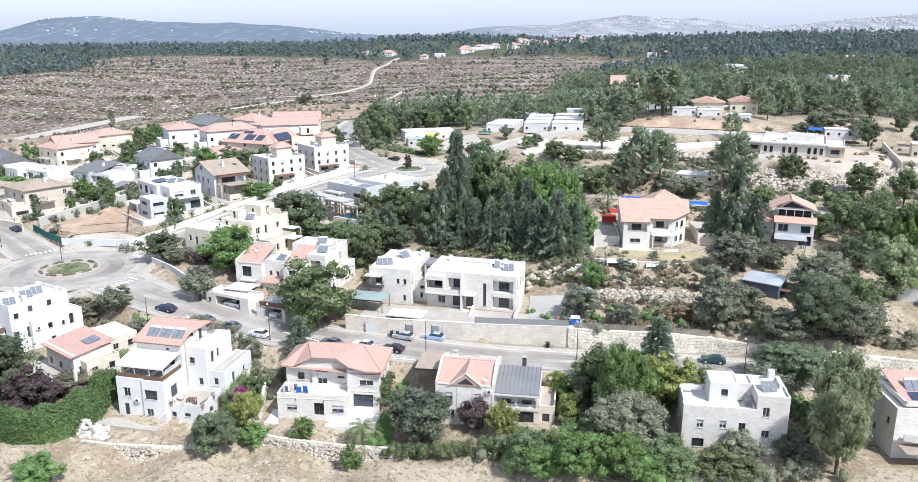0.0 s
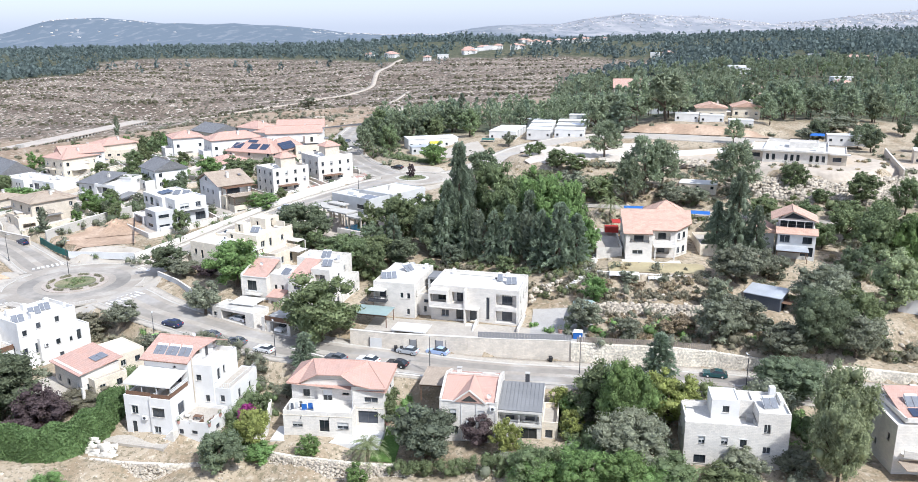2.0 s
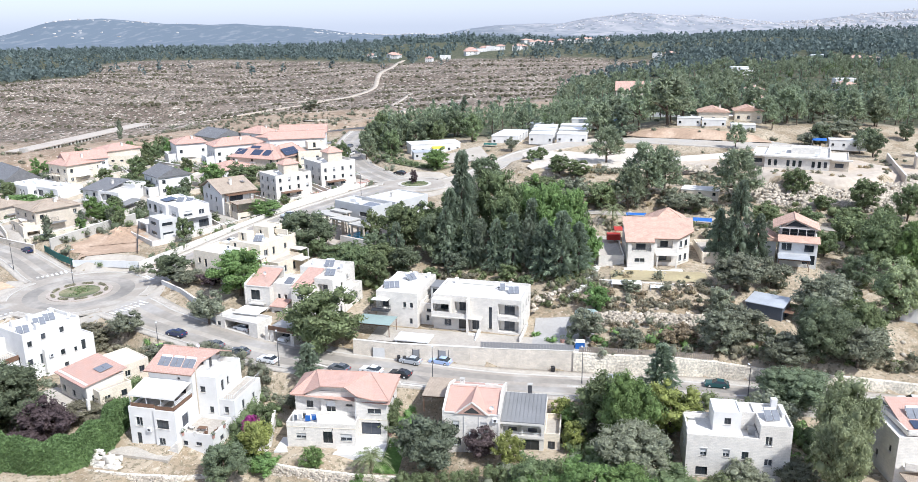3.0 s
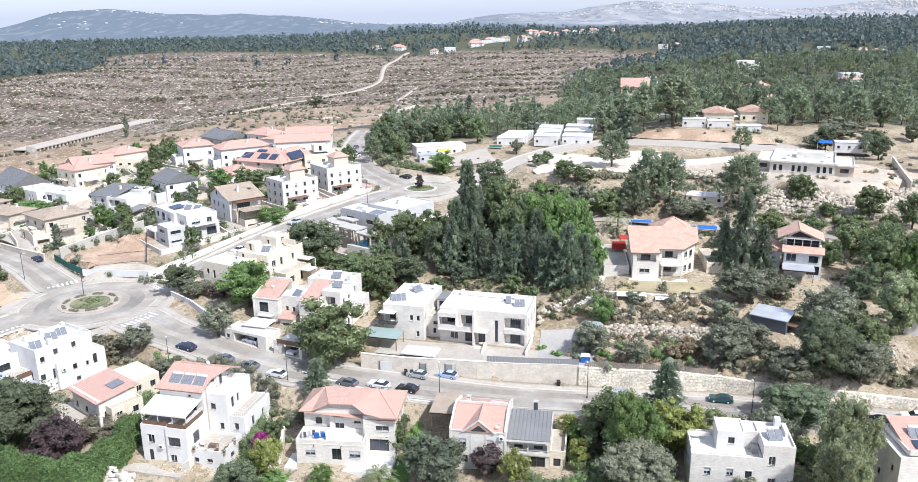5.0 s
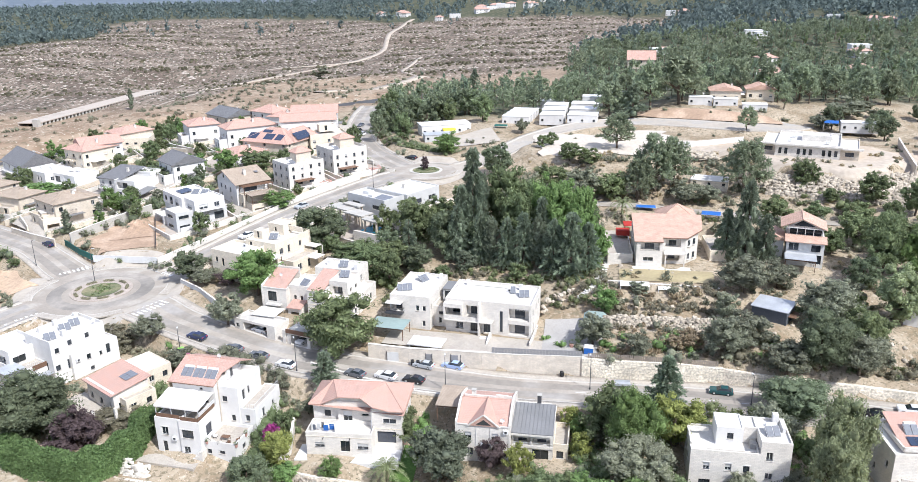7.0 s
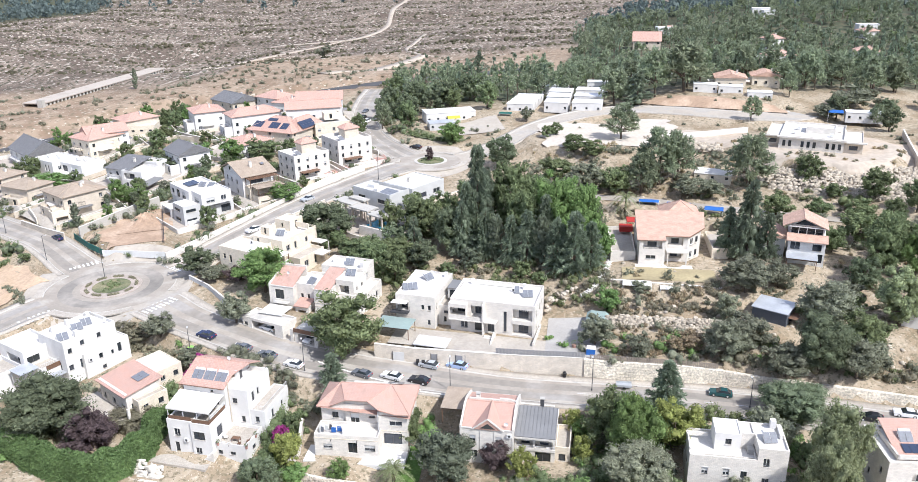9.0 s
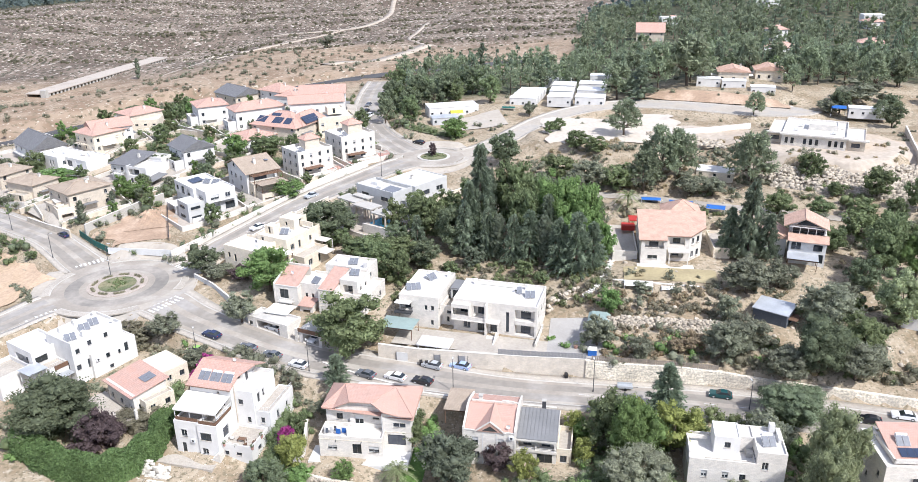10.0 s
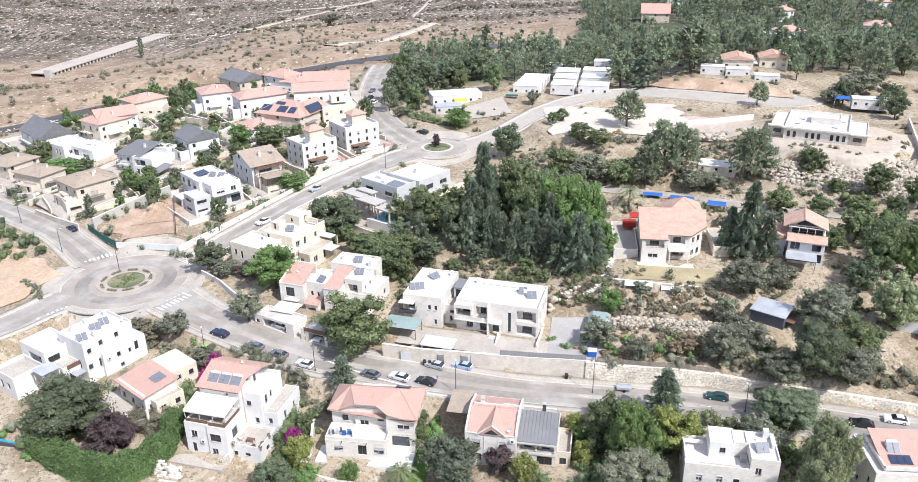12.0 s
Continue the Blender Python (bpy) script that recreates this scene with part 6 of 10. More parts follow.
# ---- the quarter behind the roundabout ----
def house_beige():
    h = House("house", -64.6, 178.9, 3.0, -28, "cream stone terraced house with stepped flat roofs")
    h.block(0, 0, 0, 10.2, 8.2, 6.9, CREAM, DECK, 0.6, [("f", 1.2, 3.8, 0.8, 1.3, "k"), ("f", 3.2, 3.0, 0.8, 2.0, "k"), ("f", 7.2, 3.6, 1.0, 1.2, "w"), ("l", 3, 3.4, 1, 1.2, "w"), ("f", 7, 0.6, 1.2, 1.2, "w")])
    h.block(4.2, 7.6, 0, 9.6, 13.2, 7.8, CREAM, DECK, 0.7, [("f", 1.2, 6.0, 0.9, 1.3, "k"), ("r", 1.4, 4.6, 1.4, 1.5, "w"), ("r", 4.4, 4.4, 0.8, 1.8, "k"), ("r", 8.6, 4.8, 0.9, 1.3, "k"), ("r", 3, 1.4, 1.2, 1.4, "w")])
    h.block(4.6, 15.6, 7.1, 5.0, 5.0, 2.7, CREAM, DECK, 0.3, [("r", 2, 0.4, 1, 1.9, "d"), ("f", 2, 0.8, 0.7, 1.0, "k")], 0)
    h.block(4.4, 10.4, 7.1, 2.8, 2.6, 2.2, CREAM, DECK, 0.2, [("f", 1.0, 0.3, 0.8, 1.7, "d")], 0)
    h.slab("parapet", 9.6, 17.8, 7.8, 4.1, 0.3, 1.3, CREAM)
    h.block(13.8, 8.6, 0, 4.4, 9.4, 3.6, CREAM, PAVING, 0.7, [("r", 1.6, 0.8, 1.6, 1.6, "w"), ("r", 5.4, 0.6, 0.9, 2.0, "k"), ("f", 1.2, 0.8, 1.1, 1.3, "w")])
    h.heater(8.6, 11, 7.2, 20, 2), h.pergola(11.0, 3.2, 2.6, 5.0, 4.0, 2.3, WOOD, CANVAS, True)
    h.slab("canopy", 18.2, 14.0, 3.0, 2.6, 3.6, 0.15, STONE), h.slab("canopy", 13.9, 18.2, 4.2, 3.4, 2.6, 0.15, STONE)
    for u in (14.2, 17.6):
        h.slab("canopy_post", u, 20.4, 0, 0.2, 0.2, 4.2, STONE)
    h.unit(5.2, 5.6, 6.4), h.slab("roof_box", 7.4, 3.4, 6.3, 0.9, 0.9, 0.8, TANK), h.dish(11.4, 12.0, 7.2)


def house_modern():
    h = House("house", -92.6, 224.0, 4.3, -46, "modern white and grey house with cantilevered upper storey")
    h.block(-1.8, 0.4, 0, 17.6, 11.0, 4.6, GREY_WALL, DECK, 0, [("f", 1.8, 1.6, 1.1, 1.4, "k"), ("f", 8.0, 0.8, 2.2, 2.2, "k"), ("r", 1, 1.2, 4.4, 2.4, "n"), ("r", 7, 1.2, 3.0, 2.2, "k")])
    h.block(-2.0, 0.2, 4.6, 13.0, 10.2, 3.4, WHITE, DECK, 0.5, [("f", 1.0, 0.7, 1.6, 1.5, "k"), ("f", 4.4, 0.2, 2.2, 2.3, "k"), ("f", 8.2, 0.3, 2.2, 2.2, "s")], 0)
    h.block(11.0, 1.0, 4.6, 6.4, 9.2, 3.6, WHITE, DECK, 0.4, [("f", 1.6, 0.6, 3.0, 1.5, "s"), ("r", 1.4, 0.8, 2.6, 1.4, "s"), ("r", 6.0, 0.8, 1.6, 1.4, "w")], 0)
    h.block(9.0, -4.2, -0.6, 7.0, 5.6, 6.0, GREY_WALL, DECK, 0.3, [("f", 1.2, 4.0, 3.6, 0.9, "k"), ("f", 1.2, 1.2, 3.4, 0.9, "k"), ("r", 0.8, 4.0, 3.0, 0.9, "k"), ("r", 0.8, 1.2, 3.0, 0.9, "k")])
    h.block(1.4, -4.4, 0, 6.2, 4.8, 2.8, WHITE, DECK, 0.3, [("f", 1, 0.1, 4.2, 2.3, "g")])
    h.panels(0.8, 3.0, 7.65, 4, 2, 6, 0, (1.1, 1.8))
    h.heater(6.6, 5.2, 7.5, 30, 2), h.heater(9.0, 6.8, 7.5, 30, 2), h.slab("roof_box", 4.4, 7.6, 7.5, 1.2, 1.0, 1.0, WHITE)
    for u in (11.4, 17.0):
        h.slab("column", u, 1.2, 0, 0.3, 0.3, 4.6, GREY_WALL)
    h.slab("street_wall", 16.2, -3.4, -1.6, 0.25, 9.0, 2.6, WHITE), h.slab("gate", 16.46, 0.4, -1.4, 0.06, 3.2, 2.2, SHEET_GREY)


def house_brown():
    h = House("house", -79.4, 236.6, 6.2, -51, "white house with brown tiled roof and timber terraces")
    h.block(-3.4, 0, 0, 14.8, 10.2, 6.9, WHITE, DECK, 0, [("f", 2.2, 3.9, 1.1, 1.4, "k"), ("f", 5.6, 3.9, 1.1, 1.4, "k"), ("f", 2.2, 1.0, 1.1, 1.4, "w"), ("f", 9.6, 3.9, 1.1, 1.4, "k"), ("f", 9.6, 1.0, 1.1, 1.4, "w"), ("r", 0.8, 4.0, 8.4, 2.6, "n"), ("r", 0.8, 0.4, 8.4, 2.6, "n")])
    g = Geo()
    for (x0, z0), (x1, z1) in (((-4.4, 7.0), (2.7, 9.8)), ((2.7, 9.8), (12.6, 7.0))):
        p = [(x0, -0.8, z0), (x1, -0.8, z1), (x1, 11.0, z1), (x0, 11.0, z0)]
        g.hull(p, [(x, y, z + 0.2) for x, y, z in p])
    roof = h.add("roof", g, TILE_TAN)
    part("ridge_tiles", Geo().rod((2.7, -0.8, 10.0), (2.7, 11.0, 10.0), 0.13, 6), TILE_TAN, roof)
    h.add("gable", Geo().hull([(-3.4, 0.0, 6.9), (11.4, 0.0, 6.9), (2.7, 0.0, 9.7)], [(-3.4, 0.3, 6.9), (11.4, 0.3, 6.9), (2.7, 0.3, 9.7)]), WHITE)
    h.slab("attic_window", 1.6, -0.06, 7.4, 1.0, 0.07, 1.1, GLASS)
    # two timber terraces that step down to the street
    h.block(11.4, 0.6, -0.8, 3.4, 9.8, 5.0, CREAM, PAVING, 0.8, [("r", 1, 0.4, 6, 2.4, "n"), ("f", 1.2, 1, 1.2, 1.4, "w")])
    h.pergola(11.6, 0.8, 4.2, 3.6, 9.4, 2.3, WOOD, None, True)
    h.rail([(14.7, 0.8), (14.7, 10.2)], 4.2, 0.9, WOOD)
    h.block(14.8, 1.2, -1.6, 4.4, 9.0, 3.8, CREAM, PAVING, 0.6, [("r", 0.8, 0.2, 3.2, 2.2, "g"), ("r", 4.6, 0.2, 3.4, 2.2, "g")])
    h.pergola(14.9, 1.4, 2.2, 4.2, 8.4, 2.2, WOOD, TILE_TAN, False)
    h.rail([(19.1, 1.4), (19.1, 9.8)], 2.2, 0.8, WOOD)
    h.chimney(7.2, 4.2, 8.7, 1.5), h.panels(6.2, 8.0, 8.95, 2, 1, 0, 0, (0.9, 1.2), PANEL_GREY)


def house_tower(x, y, z, yaw, w, d, hh, n):
    h = House("house", x, y, z, yaw, "white stone flat-roofed house with tiled stair tower")
    h.block(0, 0, 0, w, d, hh, STONE, DECK, 0.9, rows("f", w, 2, n, 4.0, 0.9, 1.3, 2.6, "kwks", 1.2) + rows("l", d, 3, 3, 1.2, 0.9, 1.3, 2.7, "kwk", 1.2) + [("f", 2.2, 0.8, 2.6, 2.1, "d"), ("f", 7.2, 0.6, 1.8, 2.2, "k")])
    h.block(w * 0.42, d * 0.42, hh - 0.9, w * 0.42, d * 0.36, 3.1, TAN, DECK, 0, [("r", 1.2, 0.4, 0.9, 2.0, "d")], 0)
    h.roof(w * 0.42, d * 0.42, hh + 2.2, w * 0.42, d * 0.36, 1.5, TERRACOTTA, "hip", 0.4)
    h.block(w * 0.1, -3.2, -0.6, w * 0.85, 3.2, 2.6, STONE, PAVING, 0.8, [("f", 1.2, 0.4, 1.0, 1.9, "k")])
    h.slab("canopy", w * 0.12, -2.6, 3.4, w * 0.5, 2.6, 0.15, WOOD)
    h.heater(w * 0.2, d * 0.2, hh - 0.8, 25, 2)
    return h


def house_hip(x, y, z, yaw, w, d, hh, mat, wall, label, rise=2.4, kind="hip", ridge="x", annex=True, n=3):
    h = House("house", x, y, z, yaw, label)
    fl = 2 if hh > 5 else 1
    h.block(0, 0, 0, w, d, hh, wall, DECK, 0, rows("f", w, fl, n, 1.0, 1.1, 1.3, 3.0, "kws", 1.0) + rows("r", d, fl, max(2, n - 1), 1.0, 1.1, 1.3, 3.0, "wkk", 1.2) + rows("l", d, fl, 2, 1.0, 1.0, 1.2, 3.0, "kw", 1.2))
    h.roof(0, 0, hh, w, d, rise, mat, kind, 0.6, ridge)
    if annex:
        h.block(w * 0.3, -3.2, 0, w * 0.62, 3.2, hh * 0.52, wall, PAVING, 0.8, rows("f", w * 0.62, 1, 2, 0.6, 1.4, 1.8))
    h.chimney(w * 0.7, d * 0.55, hh + rise * 0.7, 1.0)
    if y < 400 and not annex and fl == 2:
        h.slab("balcony", w * 0.08, -1.6, 2.8, w * 0.5, 1.6, 0.22, wall)
        h.rail([(w * 0.08, -0.05), (w * 0.08, -1.55), (w * 0.58, -1.55), (w * 0.58, -0.05)], 3.0, 0.95, FRAME_DARK if int(w) % 2 else FRAME)
        h.slab("lower_terrace", w * 0.05, -2.6, -0.4, w * 0.9, 2.6, 0.5, PAVING)
    if y < 400:
        h.slab("side_wing", -2.4, d * 0.35, -1.0, 2.4, d * 0.5, hh * 0.5 + 1.0, wall)
        h.slab("wing_roof", -2.6, d * 0.33, hh * 0.5 + 0.003, 2.6, d * 0.54, 0.16, DECK)
        h.slab("canopy", w + 0.05, d * 0.2, 2.5, 1.8, d * 0.4, 0.14, SHEET_GREY if int(d) % 2 else CANVAS)
    return h


house_beige(), house_modern(), house_brown()
house_tower(-59.6, 243.0, 6.6, 42, 13.0, 10.5, 9.0, 4)
house_tower(-47.6, 256.6, 7.4, 38, 13.0, 12.0, 9.8, 4)
t = house_hip(-132.4, 224.0, 4.3, -38, 13.0, 13.0, 6.4, TILE_TAN, TAN, "tan stone house with shallow sand-coloured tiled roofs", 1.8)
t = house_hip(-124.0, 217.6, 4.3, 40, 11.0, 8.0, 6.4, TILE_TAN, TAN, "tan stone wing with shallow tiled roof and garage", 1.6, annex=False)
t.block(-3.6, -4.0, -1.2, 5.4, 5.2, 4.2, CREAM, DECK, 0.4, [("f", 1.0, 0.1, 3.2, 2.4, "g"), ("r", 1.4, 1.6, 0.8, 1.2, "k")])
t = house_hip(-125.3, 251.3, 4.0, -21, 9.4, 10.5, 6.0, TILE_GREY, WHITE, "white house with grey tiled roof and round balcony", 2.0, "shed", annex=False)
t.block(8.0, -1.5, 0, 8.5, 9.0, 6.4, WHITE, DECK, 0.7, [("f", 1.0, 3.4, 4.6, 2.2, "n"), ("f", 1.4, 0.4, 1.2, 2.0, "k"), ("f", 4.8, 0.4, 1.2, 2.0, "k")])
t.roof(16.0, -3.2, 2.6, 4.4, 7.0, 0.8, SHEET_GREY, "shed", 0.2)
t.block(0.5, 8.0, 0, 14.0, 5.0, 7.2, WHITE, DECK, 0.4)
t = house_hip(-150.5, 279.5, 7.4, -33, 11.5, 14.0, 6.6, TERRACOTTA, CREAM, "cream house with wide red tiled roof", 2.8, "hip", "y", False)
house_hip(-142.6, 277.2, 8.8, 38, 14.0, 11.0, 6.2, TERRACOTTA, WHITE, "white house under a broad red tiled gable", 2.4, "gable", "x", False, 4)
t = house_hip(-181, 290.5, 1.5, -43, 20, 12.5, 6.0, TILE_GREY, WHITE, "white house with steep dark grey tiled roof", 4.4, "gable", "x", False, 4)
t.panels(8.5, 8.5, 9.6, 2, 1, -30, 0, (1.8, 2.4), FRAME)
t = House("house", -161.5, 270.8, 1.8, -31, "modern white cubic house with roof plant")
t.block(0, 0, 0, 12.5, 10.5, 6.8, WHITE, DECK, 0.4, [("f", 3.0, 3.6, 2.0, 2.2, "n"), ("f", 7.6, 3.2, 0.8, 2.2, "k"), ("f", 9.4, 3.2, 0.8, 2.2, "k"), ("r", 2, 3.6, 1.2, 1.4, "w")])
t.block(12.5, 3.0, 0, 12.5, 9.5, 6.4, WHITE, DECK, 0.3, [("f", 1.0, 3.2, 3.0, 2.2, "d"), ("f", 6.2, 3.0, 3.2, 2.8, "s"), ("f", 1.2, 0.2, 3.0, 2.2, "k"), ("f", 6.8, 0.2, 3.0, 2.2, "k")])
t.slab("canopy", 12.5, 0.8, 2.9, 14, 2.4, 0.25, WHITE)
for bx, by in ((3, 4), (5.6, 6), (8.2, 5), (16, 7), (18.5, 8)):
    t.slab("roof_plant", bx, by, 6.5, 1.4, 1.1, 0.8, TANK)
house_hip(-148.0, 309.0, 7.0, -38, 11, 14, 7.6, TERRACOTTA, TAN, "tan stone house with red hipped roof and balcony", 2.0, "hip", "y")
t = House("house", -142.0, 301.0, 6.8, 8, "cream stone terraced house front with small windows")
t.block(0, 0, 0, 13.5, 9, 6.4, CREAM, DECK, 0.7, rows("f", 13.5, 2, 4, 1.0, 1.2, 0.7, 3.0, "k", 1.2) + rows("l", 9, 2, 2))
t = house_hip(-109.5, 263.5, 6.8, -47, 12, 11, 6.2, TILE_GREY, WHITE, "white gabled house with weathered grey roof", 2.8, "gable", "x", True)
house_hip(-121.0, 320.6, 8.6, -60, 13, 12, 7.6, TERRACOTTA, WHITE, "white house with red tiled hip roof above terraces", 2.2, "hip", "y")
house_hip(-101.4, 306.6, 9.2, -56, 10, 20, 7.6, TERRACOTTA, WHITE, "long white house with red tiled roof and collectors", 2.4, "hip", "y")
house_hip(-120.4, 349.4, 8.4, -42, 17, 14, 6.2, TILE_GREY, TAN, "far house under a weathered grey tiled roof", 3.0, "gable", "x", False)
t = house_hip(-86.3, 285.6, 9.8, -24, 20, 15, 5.2, TERRACOTTA, TAN, "house with red tiled roof covered in solar panels", 4.2, "hip", "x", False)
for px, py, nx, ny in ((1.2, 1.2, 4, 2), (8.5, 1.2, 4, 2), (13.6, 1.2, 3, 2), (6.0, 4.6, 4, 1)):
    t.panels(px, py, 5.55 + py * 0.53, nx, ny, 27.5, 0, (1.05, 1.7))
t.roof(13.0, 4.0, 5.2, 7.4, 15.0, 4.0, TERRACOTTA, "hip", 0.5, "y")
t.panels(21.0, 5.6, 5.9, 6, 2, 42, 90, (1.4, 1.7))
house_hip(-93.6, 278.6, 8.4, -40, 12, 13, 4.0, TERRACOTTA, WHITE, "low white house with overlapping red tiled roofs", 2.0, "hip", "y")
house_hip(-99.0, 346.0, 10, -34, 13, 11, 6.2, TERRACOTTA, WHITE, "white villa with red hipped roofs at the quarter's edge", 2.6)
house_hip(-90.0, 338.0, 10, -20, 9, 9, 5.0, TERRACOTTA, WHITE, "white wing with red hipped roof", 2.0, annex=False)
house_hip(-75.4, 302.0, 11, 14, 21, 9.5, 7.8, TERRACOTTA, WHITE, "long white house under a red tiled gable", 2.4, "gable", "x", False, 5)
house_hip(-75.5, 320.6, 11.2, 8, 18.5, 13, 7.6, TERRACOTTA, WHITE, "white house with red tiled roof and chimney", 2.6, "gable", "x", False, 5)
t = House("house", -61.5, 288.0, 9.0, 22, "yellow-beige stone house with flat roof terraces")
t.block(0, 0, 0, 14.0, 10, 7.4, CREAM, DECK, 0.8, rows("f", 14, 2, 3, 1.2) + rows("r", 10, 2, 3, 1.2))
t.block(4.5, 4.5, 7.4, 6, 4.5, 2.6, CREAM, DECK, 0.5, [("f", 2, 0.4, 1, 1.9, "d")], 0)
house_hip(-155.0, 239.6, 2.6, -24, 12.5, 9.5, 5.0, TILE_TAN, TAN, "low tan house with shallow tiled roof and pergola", 1.6)
house_hip(-172, 250.0, 2.0, -24, 13, 12, 5.6, TILE_TAN, TAN, "tan stone house with shallow tiled roof and skylight", 1.6, annex=False)


def pool_house():
    h = House("house", -37.2, 219.0, 7.2, -39, "low modern grey house with white flat roof")
    h.block(0.8, -0.6, 0, 15.0, 7.9, 6.0, GREY_WALL, DECK_GREY, 0.9, [("f", 2, 2.8, 3, 1.2, "k"), ("f", 10, 2.8, 3, 1.2, "k")])
    h.block(5.2, 7.3, 0, 11.8, 13.7, 6.1, GREY_WALL, DECK, 0.25, [("r", 3, 2.6, 3, 1.4, "k"), ("r", 9, 2.6, 3, 1.4, "w")])
    h.slab("roof_plant", 3.0, 3.4, 5.12, 2.4, 2.0, 0.9, TANK), h.slab("roof_plant", 7.0, 1.6, 5.12, 1.6, 1.2, 0.7, TANK)
    h.panels(9.6, 1.2, 5.15, 4, 2, 6, 0, (1.2, 1.8), PANEL_GREY)
    h.chimney(10.2, 12.4, 6.2, 0.7)
    p = House("pool_pavilion", -39.5, 216.8, 5.2, -39, "open concrete terraces with slab roofs above a pool", "pavilion")
    for x, y, z, w, d in ((1.6, -5.6, 5.6, 8, 4.6), (9.2, -6.6, 5.4, 7.4, 4.4), (4.6, -2.4, 6.2, 6.4, 2.4), (17.6, -7.6, 5.2, 5.6, 4.6)):
        p.slab("slab", x, y, z, w, d, 0.35, CONCRETE)
        for qx, qy in ((x + 0.4, y + 0.4), (x + w - 0.8, y + 0.4), (x + 0.4, y + d - 0.8), (x + w - 0.8, y + d - 0.8)):
            p.slab("pillar", qx, qy, -1.5, 0.4, 0.4, z + 1.5, TAN)
    p.block(2, 1.0, -0.5, 12, 4, 2.6, TAN, DECK_GREY, 0)
    q = House("swimming_pool", -32.5, 200.6, 7.2, -34, "blue swimming pool on a paved terrace", "pool", "")
    q.slab("pool_deck", 0, 0, -1.6, 13.6, 7.8, 1.6, PAVING)
    q.slab("pool_water", 1.0, 0.7, 0.004, 8.0, 5.2, 0.05, WATER, "clear blue pool water")
    q.slab("pool_wall", -0.4, -0.45, -3.0, 14.4, 0.4, 3.1, STONE)
    q.slab("parasol_slab", 9.3, 3.9, 2.3, 4.2, 3.6, 0.2, CONCRETE)
    for u, w in ((9.4, 4.1), (13.1, 4.1), (9.4, 7.1), (13.1, 7.1)):
        q.slab("pillar", u, w, 0, 0.25, 0.25, 2.3, TAN)


def long_white_building():
    h = House("community_building", 93.4, 242.0, 17.1, -24.6, "long white single-storey public building with flat roof", "building")
    h.block(0, 0, 0, 18.4, 22, 4.4, STONE, DECK, 0.7, [("f", u, 1.0, 0.9, 1.9, "k") for u in (1.0, 2.7, 6.3, 8.0, 9.7, 13.4, 15.1, 16.8)])
    h.slab("roof_slab", -0.6, -0.7, 3.7, 19.6, 1.6, 0.5, STONE)
    h.block(7.0, 9.0, 3.6, 8.5, 6.5, 2.0, STONE, DECK, 0.4, [], 0)
    h.block(-4.2, 2.6, 0, 4.2, 18, 3.9, TAN, DECK, 0.4, [("f", 0.9, 1.3, 2.4, 1.3, "k"), ("l", 6, 1, 1.6, 1.6, "k")])
    h.block(18.4, 0.6, 0, 5.2, 16, 3.9, TAN, DECK, 0.4, [("f", 1.4, 1.3, 2.4, 1.3, "k"), ("r", 3, 1, 2.6, 1.6, "k"), ("r", 9, 1, 2.0, 1.6, "k")])
    h.slab("roof_slab", -5.0, 1.8, 3.4, 5.0, 1.4, 0.4, STONE), h.slab("roof_slab", 19.0, -0.4, 3.4, 5.6, 1.4, 0.4, STONE)
    for x, y in ((3, 6), (4, 12), (14, 5), (16, 13)):
        h.slab("roof_plant", x, y, 3.9, 1.2, 1.0, 0.8, TANK)


def caravan(x, y, z, yaw, w, d, hh, mat=WHITE, wall=CREAM, label="white prefabricated caravan with flat roof"):
    h = House("caravan", x, y, z, yaw, label, "caravan", "prefabricated caravans")
    h.block(0, 0, 0.3, w, d, hh, wall, mat, 0, rows("f", w, 1, max(2, int(w / 3.2)), 0.9, 0.9, 0.9, 3, "kw", 0.7) + rows("r", d, 1, 2, 0.9, 0.9, 0.9, 3, "kw", 0.7), 0.6)
    return h


pool_house(), long_white_building()
for i in range(4):
    caravan(11.0 + i * 1.7, 316.0 + i * 7.2, 14.0 - i * 0.3, -12, 10.8, 5.4, 3.4, TANK, WHITE)
for i in range(3):
    caravan(25.8 + i * 2.0, 313.0 + i * 12.0, 15.0, -13, 9.5, 9.0, 3.4, TANK, WHITE)
    caravan(36.5 + i * 2.4, 309.5 + i * 14.0, 15.4, -13, 11.5, 7.5, 3.4, TANK, WHITE)
caravan(48, 352, 16, -10, 15, 6, 3.6, TANK, WHITE), caravan(60, 362, 16.5, -10, 12, 6, 3.6, TANK, WHITE), caravan(28, 356, 14, -10, 12, 6, 3.4, TANK, WHITE)
for x_, y_, z_ in ((87.0, 322.0, 20.4), (96.2, 318.6, 20.0), (105.6, 311.5, 18.8)):
    caravan(x_, y_, z_, -14, 9.2, 5.0, 3.0, TANK, WHITE)
t = house_hip(97, 327, 21.2, -12, 12, 10, 4.2, TERRACOTTA_PALE, CREAM, "cream hall under a shallow brown-pink gable", 1.8, "gable", "y", False)
t = house_hip(113, 330, 21.2, -12, 11, 10, 4.2, TERRACOTTA_PALE, CREAM, "cream hall under a shallow brown-pink gable", 1.8, "gable", "y", False)
caravan(-20.9, 305.5, 12.0, 15, 20, 9, 3.6, TANK, WHITE, "white clinic hut with panels and bright awning")
